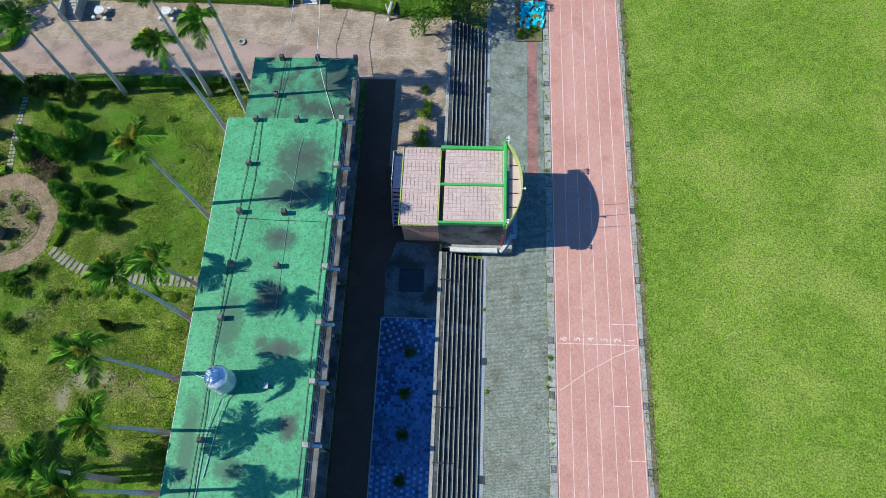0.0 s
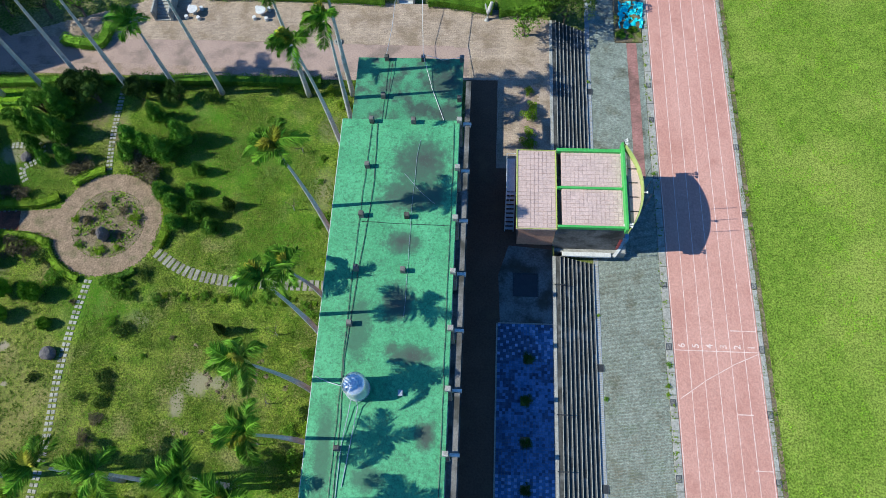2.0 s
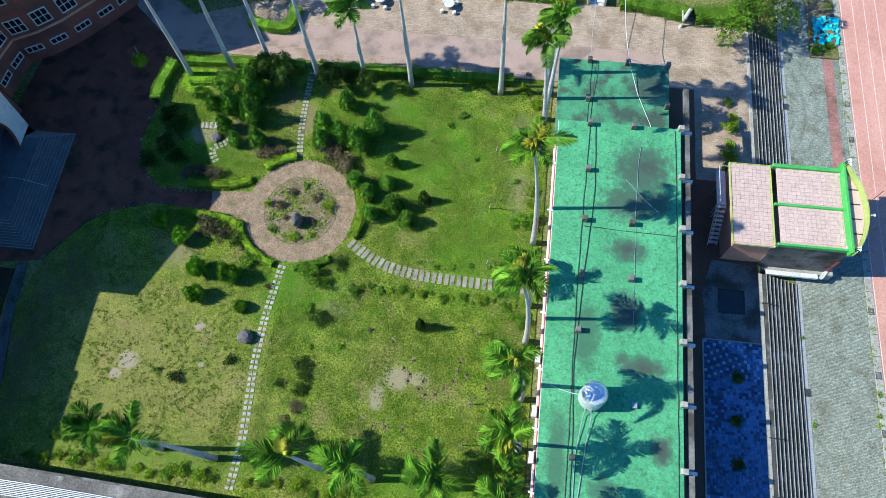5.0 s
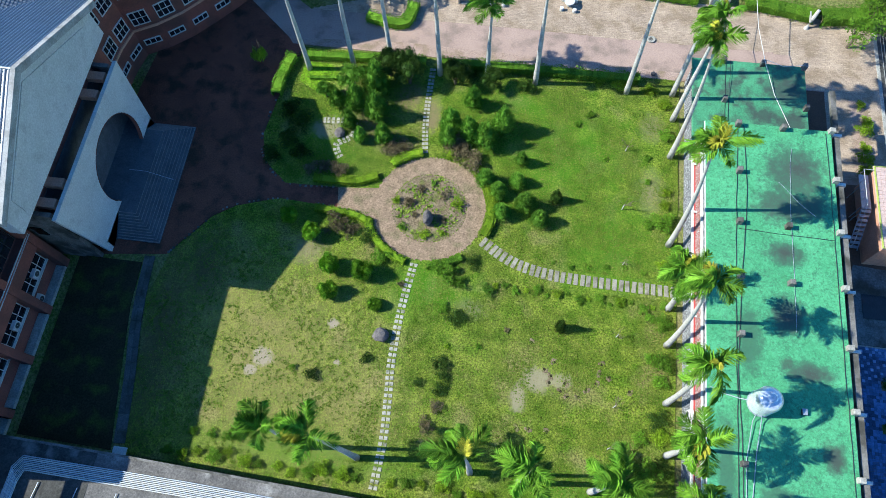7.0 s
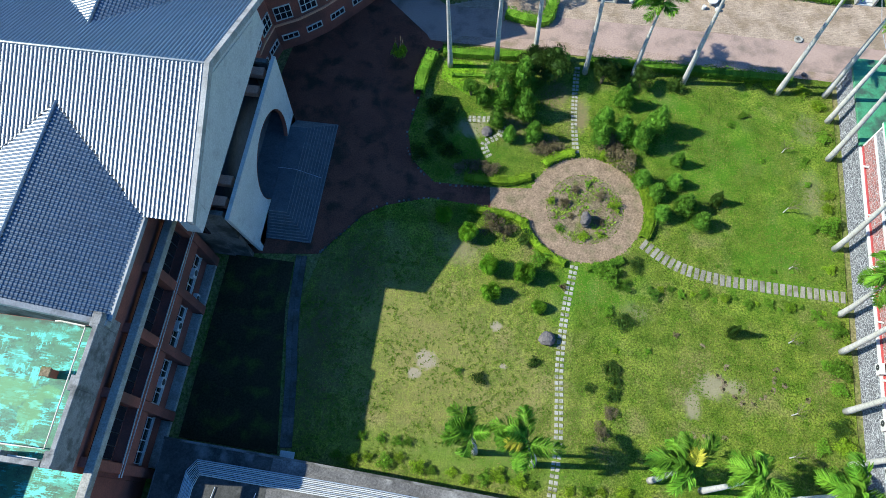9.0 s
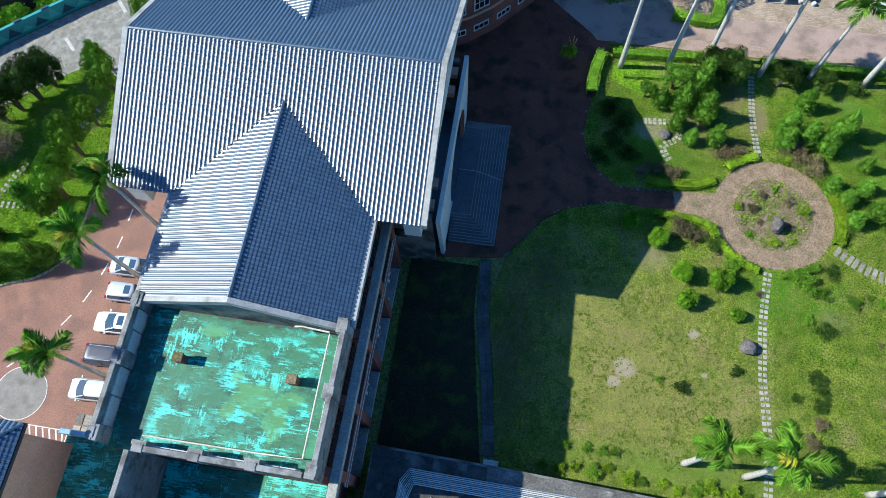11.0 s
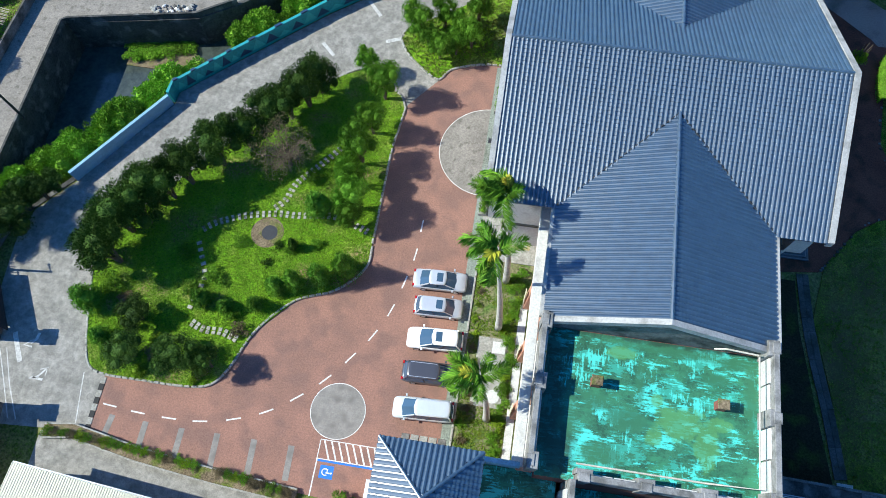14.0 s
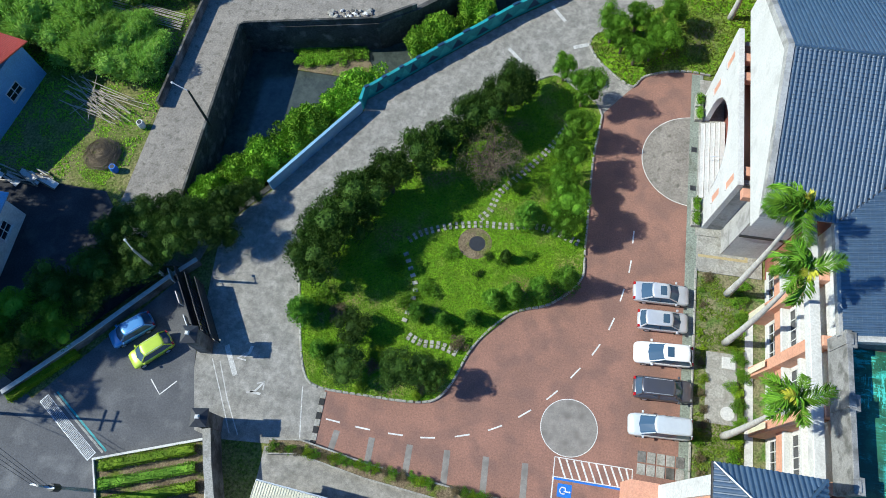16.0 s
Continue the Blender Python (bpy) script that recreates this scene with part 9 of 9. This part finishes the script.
for k in range(92):
    ribs.box(k * 0.2, k * 0.2 + 0.05, -9.4, 0.02, 3.8, 3.84)
tagged(part("ribs", ribs, M_CREAM, shed), "", "", "", "stuff")
part("gutter", Shape().box(0, 18.4, 0.0, 0.12, 3.62, 3.76), M_GALV, shed)
for k, (x, y) in enumerate([(-104.0, -7.2), (-105.4, -6.9)]):
    th = thing("banana_plant", "broad-leaved plant by the stair tower", "plant", at=pose(x, y, 0))
    for j in range(9):
        part("leaf", with_mat(FRONDS[j % 4], M_LEAF), None, th, at=pose(0, 0, 0.3, 0, 0, j * 40) @ pose(0, 0, 0, 0, -40, 0) @ Matrix.Scale(0.55, 4))
paving = thing("slab_paving", "rough stone slab paving beside the parking bays", "paving", kind="structure")
for k in range(10):
    part("slab", Shape().cbox(-0.32, 0.32, -0.42, 0.42, 0, 0.05, 0.015), M_CONC if k % 4 else M_STEPC, paving, at=pose(-101.4 + (k % 5) * 0.74, -0.95 - (k // 5) * 0.95, 0.006, 0, 0, rr.uniform(-3, 3)))

# ---- gate and street corner ----
for x, y, h in ((-137.9, 2.2, 4.3), (-135.3, -3.9, 4.1)):
    gp = thing("gate_pillar", "tall dark stone gate pillar with cap", "gate pillar", "gate pillars", at=pose(x, y, 0, 0, 0, 8))
    part("shaft", Shape().cbox(-0.5, 0.5, -0.55, 0.55, 0, h - 0.25, 0.03), M_STEPC, gp)
    part("cap", Shape().loft([[(-0.65, -0.7, h - 0.25), (0.65, -0.7, h - 0.25), (0.65, 0.7, h - 0.25), (-0.65, 0.7, h - 0.25)], [(-0.65, -0.7, h - 0.1), (0.65, -0.7, h - 0.1), (0.65, 0.7, h - 0.1), (-0.65, 0.7, h - 0.1)], [(-0.1, -0.1, h + 0.2), (0.1, -0.1, h + 0.2), (0.1, 0.1, h + 0.2), (-0.1, 0.1, h + 0.2)]]), M_DARK, gp)
    part("lamp", Shape().cbox(-0.15, 0.15, -0.15, 0.15, h + 0.2, h + 0.45, 0.05), M_WHITE, gp)
gate = thing("sliding_gate", "dark steel sliding gate folded open", "gate")
for off in (0.0, 0.5, 1.0):
    a, b = Vector((-141.9 + off * 2.1, 8.2 - off * 0.75, 0)), Vector((-138.5 + off * 1.6, 2.9 - off * 0.25, 0))
    for z in (0.3, 1.2, 2.2):
        part("rail", Shape().tube([(a.x, a.y, z), (b.x, b.y, z)], 0.05), M_DARK, gate)
    if off != 0.5:
        sh = Shape()
        band(sh, [(a.x, a.y), (b.x, b.y)], 0.06, 0.15, 2.25)
        part("panel", sh, M_DARK, gate)
    for k in range(22):
        p = a.lerp(b, k / 21)
        part("bar", Shape().tube([(p.x, p.y, 0.1), (p.x, p.y, 2.3)], 0.03, None, 5), M_DARK, gate)
for k in range(3):
    p = Vector((-141.2 + k * 1.3, 8.3 - k * 1.9, 0))
    bd = thing("notice_board", "white notice board fixed on the gate", "notice board", "notice boards", at=pose(p.x - 1.0, p.y - 0.8, 0, 0, 0, -55))
    part("board", Shape().cbox(-0.6, 0.6, -0.05, 0.05, 1.1, 1.9, 0.02), M_WHITE, bd)
    part("post", Shape().tube([(0, 0, 0), (0, 0, 1.1)], 0.04), M_DARK, bd)
s = Shape()
band(s, [(-135.0, -4.5), (-134.2, -7.0), (-133.2, -9.6), (-132.0, -14)], 0.5, 0, 2.6)
gw = thing("gate_wall", "dark blue-grey wall running from the gate pillar", "wall")
part("wall", s, M_STEPC, gw)
s = Shape()
band(s, [(-135.0, -4.5), (-134.2, -7.0), (-133.2, -9.6), (-132.0, -14)], 0.62, 2.6, 2.72)
part("coping", s, M_CONC, gw)
ow = thing("outer_wall", "low pale-topped wall along the trees", "wall")
s = Shape()
band(s, [(-140.6, 9.4), (-142.6, 7.4), (-148, 1.2), (-153.2, -4.3)], 0.3, 0, 1.1)
part("wall", s, M_STEPC, ow)
s = Shape()
band(s, [(-140.6, 9.4), (-142.6, 7.4), (-148, 1.2), (-153.2, -4.3)], 0.38, 1.1, 1.18)
part("coping", s, M_WHITE, ow)
hedge([(-148.6, 0.1), (-151, -2.4), (-153, -4.6)], 0.9, 0.8, M_LEAFLIME, "bright green hedge at the wall end", z=0.0)
dr = thing("drain_channel", "wide steel drain channel across the entrance", "drain")
s = Shape()
band(s, [(-150.2, -4.1), (-147.4, -6.05), (-144.6, -7.95)], 0.85, 0, 0.03)
part("grating", s, M_GALV, dr)
bar_me = Shape().box(-0.03, 0.03, -0.38, 0.38, 0.03, 0.045).mesh("bar", M_GRATE)
for k in range(60):
    t = k / 59
    part("bar", bar_me, None, dr, at=pose(-150.1 + 5.4 * t, -4.17 - 3.72 * t, 0, 0, 0, -34.5))
for off, m in ((0.56, M_CONC), (0.8, M_TEALWALL)):
    s = Shape()
    band(s, [(-150.0 + off * 0.9, -4.0 + off * 0.7), (-147.2 + off * 0.9, -5.95 + off * 0.7), (-144.3 + off * 0.9, -7.9 + off * 0.7)], 0.16, 0.0, 0.014)
    setting("drain_edge_line", s, m)
s = Shape()
band(s, [(-141.8, -1.2), (-140.7, -2.3), (-139.6, -1.0)], 0.1, 0.0, 0.012)
setting("bay_corner_line", s, M_LINE)
fp = thing("fenced_planter", "white-edged bed with rows of green bushes", "planter")
s = Shape()
band(s, [(-144.2, -8.1), (-135.6, -5.1), (-134.4, -9.4), (-133.6, -14), (-141.6, -14)], 0.22, 0, 0.5, True)
part("edging", s, M_WHITE, fp)
part("soil", Shape().prism([(-144.1, -8.2), (-135.7, -5.2), (-134.5, -9.4), (-133.7, -13.9), (-141.6, -13.9)], 0, 0.25), M_SOIL, fp)
for k in range(4):
    d = Vector((0.943, 0.33))
    p = Vector((-143.4 + k * 0.45, -8.5 - k * 1.35))
    hedge([(p.x, p.y), (p.x + d.x * 7.6, p.y + d.y * 7.6 - 0.02)], 0.7, 0.7, M_LEAF if k % 2 else M_LEAFLIME, "row of clipped bushes in the bed", z=0.25)


def pole(x, y, h, label, arm=None, lean=(0, 0), m=None):
    p = thing("street_pole", label, "utility pole", "poles", at=pose(x, y, 0))
    part("shaft", Shape().tube([(0, 0, -0.1), (lean[0], lean[1], h)], 0.15, 0.09, 10), m or M_CONC, p)
    if arm:
        part("arm", Shape().tube([(lean[0], lean[1], h - 0.1), (arm[0], arm[1], h + 0.2)], 0.045), M_GALV, p)
        part("lamp", Shape().loft([[(arm[0] + q * math.cos(a), arm[1] + q * math.sin(a), h + z) for a in [2 * math.pi * i / 10 for i in range(10)]] for z, q in ((0.12, 0.12), (0.2, 0.11), (0.26, 0.04))]), M_WHITE, p)
    return p


pole(-144.0, 23.4, 5.6, "dark slim lamp post on the canal lane", (-1.6, 0.5), m=M_DARK)
pole(-143.2, 7.6, 7.0, "tall concrete utility pole by the outer wall", (-0.7, 0.6))
pole(-154.6, -6.0, 10.0, "tall concrete utility pole beyond the outer wall")
pl4 = bpy.data.objects["street_pole.002"]
for z in (9.5, 8.6):
    part("crossarm", Shape().box(-0.06, 0.06, -0.85, 0.85, z, z + 0.12), M_GALV, pl4)
pl3 = pole(-143.6, -10.4, 7.6, "tall concrete utility pole at the street corner")
part("crossarm", Shape().box(-0.9, 0.9, -0.06, 0.06, 6.9, 7.02), M_GALV, pl3)
part("transformer", Shape().tube([(0.35, 0, 5.6), (0.35, 0, 6.5)], 0.28, None, 12), M_DARK, pl3)
wires = thing("wires", "thin overhead wires from the street pole", "wires")
for k in range(4):
    part("wire", Shape().tube([(-144.4 + 0.5 * k, -10.4, 7.1), (-152, -8 + 0.4 * k, 6.3), (-160, -6.5 + 0.5 * k, 6.6)], 0.02, None, 4), M_DARK, wires)

# houses and yard beyond the canal lane
h1 = thing("house", "pale blue house with ribbed red sheet roof", "house", at=pose(-7.74, -35.39, 0, 0, 0, -11.2))
part("wall", Shape().box(-176, -163.6, 18.5, 31.0, -0.05, 4.6), M_BLUEHOUSE, h1)
rs = Shape()
slab_yz(rs, [(18.0, 4.5), (18.0, 4.65), (24.75, 6.6), (31.5, 4.65), (31.5, 4.5), (24.75, 6.4)], -176.5, -163.0)
part("roof", rs, M_REDSHEET, h1)
rb = Shape()
for k in range(60):
    x = -176.4 + k * 0.225
    rb.tube([(x, 31.5, 4.66), (x, 24.75, 6.62)], 0.03, None, 4)
    rb.tube([(x, 18.0, 4.66), (x, 24.75, 6.62)], 0.03, None, 4)
tagged(part("ribs", rb, M_REDSHEET, h1), "", "", "", "stuff")
for y in (21.2, 27.3):
    window_x(h1, -163.6, y, 1.3, 1.7, 1.3, 1)
h2 = thing("house", "small white house with blue trim and tiled porch", "house")
part("wall", Shape().box(-170, -158.2, 3.0, 11.6, -0.05, 3.6), M_WHITE, h2)
part("roof", Shape().loft([[(-170.5, 2.5, 3.6), (-157.7, 2.5, 3.6), (-157.7, 12.1, 3.6), (-170.5, 12.1, 3.6)], [(-170.5, 2.5, 3.75), (-157.7, 2.5, 3.75), (-157.7, 12.1, 3.75), (-170.5, 12.1, 3.75)], [(-168, 6.5, 5.4), (-160.5, 6.5, 5.4), (-160.5, 8.1, 5.4), (-168, 8.1, 5.4)]]), M_BLUEHOUSE, h2)
for y in (5.2, 9.2):
    window_x(h2, -158.2, y, 1.2, 1.6, 1.3, 1)
heap = thing("pole_stack", "loose stack of bleached bamboo poles on grass", "pole stack")
for k in range(34):
    a = rr.uniform(-0.34, 0.22) - 0.34 if k % 5 else rr.uniform(-1.6, 1.2)
    cx_, cy_ = -155.4 + rr.uniform(-1.8, 1.8), 24.0 + rr.uniform(-1.7, 1.7)
    ln = rr.uniform(1.2, 3.6)
    part("pole", Shape().tube([(cx_ - ln * math.cos(a), cy_ - ln * math.sin(a), 0.15 + rr.uniform(0, 0.5)), (cx_ + ln * math.cos(a), cy_ + ln * math.sin(a), 0.25 + rr.uniform(0, 0.7))], 0.045, 0.03, 5), M_WOODP, heap)
for k in range(10):
    y = 33.9 + k * 0.2
    part("pole", Shape().tube([(-158.9, y + 0.9, 0.9 + 0.1 * (k % 3)), (-149.8, y - 0.5, 0.7 + 0.1 * (k % 2))], 0.05, 0.04, 5), M_WOODP, heap)
brush = thing("brush_heap", "round heap of dry brown brushwood", "brushwood")
s = Shape()
add_core(s, (0, 0, 0.25), 1.4, 1.4, 0.5, rr)
part("core", s, M_SOIL, brush, at=pose(-153.2, 18.6, 0))
s = Shape()
for k in range(420):
    a, q = rr.uniform(0, 6.28), 1.75 * math.sqrt(rr.random())
    p = Vector((q * math.cos(a), q * math.sin(a), 0.75 * (1 - (q / 1.9) ** 2) + 0.1))
    d = Vector((math.cos(a + 1.4), math.sin(a + 1.4), rr.uniform(-0.2, 0.4))) * rr.uniform(0.3, 0.8)
    s.tube([tuple(p - d), tuple(p + d)], 0.022, 0.01, 3)
tagged(part("brushwood", s, M_TWIG, brush, at=pose(-153.2, 18.6, 0)), "", "", "", "stuff")
for x, y, m, lab in ((-150.4, 22.2, M_WHITE, "white plastic barrel on the grass"), (-151.4, 17.2, M_BLUESIGN, "blue plastic barrel by the lane")):
    br = thing("barrel", lab, "barrel", "barrels", at=pose(x, y, 0))
    part("drum", Shape().loft([[(q * math.cos(2 * math.pi * i / 16), q * math.sin(2 * math.pi * i / 16), z) for i in range(16)] for z, q in ((0, 0.3), (0.25, 0.33), (0.3, 0.35), (0.6, 0.35), (0.65, 0.33), (0.85, 0.3))]), m, br)
    part("mouth", Shape().ring(0, 0, 0, 0.22, 0.85, 0.86, 0, 360, 16), M_DARK, br)
junk = thing("rubble_pile", "pile of grey bags and broken rubble by the canal", "rubble pile")
for k in range(46):
    x, y = -133.2 + rr.uniform(-2.2, 2.2), 38.2 + rr.uniform(-0.5, 0.5)
    q = rr.uniform(0.1, 0.34)
    long = rr.uniform(0.5, 1.5)
    rings = [[(q * w_ * long * math.cos(a) * rr.uniform(0.7, 1.2), q * w_ * math.sin(a) * rr.uniform(0.7, 1.2), z_ * q) for a in [2 * math.pi * i / 6 for i in range(6)]] for z_, w_ in ((0, 0.9), (0.35, 1.0), (0.7, 0.75), (0.85, 0.3))]
    part("lump", Shape().loft(rings), (M_WHITE, M_CONC, M_ROCK, M_STEPC, M_CONC)[k % 5], junk, at=pose(x, y + 0.18 * (x + 133.2), 0.02, rr.uniform(-20, 20), rr.uniform(-20, 20), rr.uniform(0, 360)))
lumber = thing("scrap_heap", "heap of scrap timber and metal by the lane", "scrap heap")
for k in range(30):
    x, y = -160.2 + rr.uniform(-3, 3), 15.3 + rr.uniform(-0.8, 0.8)
    a = rr.uniform(-0.6, 0.1)
    part("piece", Shape().box(-rr.uniform(0.4, 1.3), rr.uniform(0.4, 1.3), -0.06 - 0.3 * (k % 5 == 0), 0.06 + 0.3 * (k % 5 == 0), 0, 0.06), M_WHITE if k % 5 == 0 else M_WOODP if k % 3 else M_TWIG, lumber, at=pose(x, y, 0.1 + rr.uniform(0, 0.5), rr.uniform(-8, 8), rr.uniform(-8, 8), math.degrees(a)))

# ---- garden details ----
def boulder(x, y, rx, ry, h, seed, label, z=0.02):
    r_ = random.Random(seed)
    s = Shape()
    rings = []
    for k in range(7):
        t = math.pi * (0.02 + 0.93 * k / 6)
        rings.append([(rx * math.sin(t) * math.cos(a) * r_.uniform(0.86, 1.12), ry * math.sin(t) * math.sin(a) * r_.uniform(0.86, 1.12), h * 0.4 - h * 0.6 * math.cos(t) * r_.uniform(0.95, 1.05)) for a in [2 * math.pi * i / 11 for i in range(11)]])
    s.loft(rings)
    ob = part("rock", s, M_ROCK, at=pose(x, y, z))
    return tagged(ob, label, "rock", "garden rocks")


boulder(-47.35, 13.1, 0.75, 0.68, 0.9, 1, "rounded dark boulder beside the stepping slabs")
boulder(-44.9, 24.6, 0.5, 0.7, 1.5, 2, "upright dark stone in the round bed", 0.06)
boulder(-54.9, 32.9, 0.55, 0.6, 0.55, 3, "brownish rock among stepping slabs")
boulder(-24.6, 43.4, 0.25, 0.25, 0.3, 4, "small pale stone by the road")
holes = [(-34.3, 14.2), (-32.2, 12.7), (-32.4, 11.5), (-33.0, 12.0), (-31.2, 11.0), (-31.5, 10.3), (-30.9, 9.9), (-30.0, 10.0), (-29.4, 10.7), (-28.6, 11.3), (-28.2, 13.0), (-28.3, 12.2), (-27.5, 12.0), (-25.8, 11.0), (-35.0, 6.8), (-32.4, 6.8), (-32.5, 10.9), (-33.9, 6.9)]
for k, (x, y) in enumerate(holes):
    setting("lawn_hole", Shape().ring(x, y, 0, 0.13, 0.0, 0.036, 0, 360, 10), M_SHADESOIL, "small dug hole in the lawn")
    spoil = Shape()
    for j in range(4):
        a = k * 1.3 + j * 0.8
        q = 0.08 + 0.05 * ((k + j) % 3)
        cx_, cy_ = x + 0.24 * math.cos(a), y + 0.24 * math.sin(a)
        spoil.loft([[(cx_ + q * f * math.cos(t), cy_ + q * f * math.sin(t), z) for t in [i * 1.047 for i in range(6)]] for f, z in ((1.0, 0.0), (0.8, 0.05), (0.3, 0.08))])
    setting("hole_spoil", spoil, M_SOIL, "pale earth thrown up beside a hole")

# ---- north road details ----
for x, y in ((-41.1, 51.2), (-33.6, 51.2)):
    tb = thing("stone_table", "white round stone table with stools", "table", "stone tables", at=pose(x, y, 0.012))
    part("top", Shape().ring(0, 0, 0, 0.55, 0.7, 0.8, 0, 360, 24), M_WHITE, tb)
    part("pedestal", Shape().tube([(0, 0, 0), (0, 0, 0.7)], 0.2, 0.16, 12), M_CONC, tb)
    for k in range(4):
        a = radians(40 + 90 * k)
        st = thing("stone_stool", "white round stone stool beside a table", "stool", "stone stools", at=pose(x + 0.95 * math.cos(a), y + 0.95 * math.sin(a), 0.012))
        part("seat", Shape().loft([[(q * math.cos(2 * math.pi * i / 14), q * math.sin(2 * math.pi * i / 14), z) for i in range(14)] for z, q in ((0, 0.17), (0.2, 0.22), (0.4, 0.2))]), M_WHITE, st)
        part("base", Shape().ring(0, 0, 0, 0.24, -0.01, 0.03, 0, 360, 14), M_CONC, st)
mh = thing("well_ring", "round concrete well ring in the paving", "well ring", at=pose(-24.9, 47.7, 0.012))
part("ring", Shape().ring(0, 0, 0.22, 0.42, 0, 0.16, 0, 360, 24), M_CONC, mh)
part("lid", Shape().ring(0, 0, 0, 0.21, 0, 0.1, 0, 360, 20), M_STEPC, mh)
for x, y, wd, n in ((-18.0, 52.9, 1.5, 6), (-44.3, 50.2, 1.6, 9)):
    stp = thing("garden_stair", "short flight of pale concrete steps", "steps", "garden stairs", at=pose(x, y, 0))
    for k in range(n):
        part("step", Shape().cbox(-wd / 2, wd / 2, k * 0.32, k * 0.32 + 0.36, 0, 0.13 * (k + 1), 0.02), M_WHITE if wd < 1.55 else M_CONC, stp)
    for sx in (-wd / 2 - 0.12, wd / 2 + 0.12):
        part("side_wall", Shape().cbox(sx - 0.1, sx + 0.1, 0, n * 0.32, 0, 0.13 * n + 0.2, 0.02), M_CONC, stp)
    part("handrail", Shape().tube([(wd / 2 + 0.2, 0, 1.0), (wd / 2 + 0.2, n * 0.32, 1.0 + 0.13 * n)], 0.03), M_DARK, stp)
log = thing("tree_stump", "forked pale dead tree trunk by the hedge", "dead trunk", at=pose(-9.2, 50.9, 0))
part("trunk", Shape().tube([(0, 0, -0.05), (0.2, 0.3, 1.1), (0.5, 0.7, 2.0)], 0.28, 0.16, 9), M_TRUNK, log)
part("fork", Shape().tube([(0.12, 0.2, 0.8), (-0.2, 0.7, 1.7)], 0.14, 0.08, 7), M_TRUNK, log)
cb = thing("roof_cables", "pale cables hanging from the roof to the north", "cables")
part("cable", Shape().tube([(-15.3, 42.9, 4.4), (-15.6, 47, 4.0), (-15.9, 52, 4.6), (-16.2, 58, 6.4)], 0.03, None, 5), M_WHITE, cb)
part("cable", Shape().tube([(-15.3, 42.9, 4.35), (-14.3, 39.5, 3.75), (-13.2, 36.5, 3.72), (-12.4, 34.2, 3.74)], 0.03, None, 5), M_WHITE, cb)
part("cable", Shape().tube([(-18.9, 42.9, 4.3), (-18.7, 47, 3.6), (-18.5, 52.5, 4.2)], 0.025, None, 5), M_GALV, cb)
part("cable", Shape().tube([(-15.2, 43.0, 4.3), (-13.4, 42.6, 4.0), (-11.6, 42.8, 4.2)], 0.025, None, 5), M_WHITE, cb)
tarp = thing("tarpaulin", "crumpled cyan tarpaulin lying on a weedy bed", "tarpaulin")
s = Shape()
nx_ = 22
for j in range(nx_ + 1):
    for i in range(nx_ + 1):
        x, y = 5.2 + 2.6 * i / nx_, 51.4 + 3.6 * j / nx_
        s.v.append((x + 0.25 * noise.noise(Vector((x * 1.7, y * 1.7, 1))), y + 0.25 * noise.noise(Vector((x * 1.7, y * 1.7, 5))), LOW + 0.22 + 0.28 * noise.noise(Vector((x * 2.2, y * 2.2, 3)))))
for j in range(nx_):
    for i in range(nx_):
        k = j * (nx_ + 1) + i
        if noise.noise(Vector((i * 0.28, j * 0.28, 9))) > -0.18:
            s.f.append((k, k + 1, k + nx_ + 2, k + nx_ + 1))
part("sheet", s, M_CYAN, tarp)
setting("weedy_bed", Shape().cbox(4.75, 7.58, 49.7, 60, LOW - 0.05, LOW + 0.12, 0.04), M_SOIL, "raised weedy bed by the pavement")
for k in range(8):
    shrub(5.0 + rr.random() * 2.4, 50.0 + rr.random() * 1.4, 0.3 + 0.2 * rr.random(), M_LEAF, LOW + 0.12, label="weed in the raised bed", group="bed weeds")
for k in range(9):
    shrub(1.6 + rr.random() * 0.6 if k % 2 else 7.5 + rr.random() * 0.3, rr.uniform(2.0, 48), 0.16 + 0.16 * rr.random(), rr.choice([M_LEAF, M_LEAFLIME]), LOW, label="small weed growing beside the pavement kerb", group="kerb weeds")
for k in range(10):
    shrub(16.3 + rr.random() * 0.4, rr.uniform(2.0, 52), 0.15 + 0.12 * rr.random(), rr.choice([M_LEAF, M_LEAFLIME]), LOW, label="small weed growing beside the track kerb", group="kerb weeds")
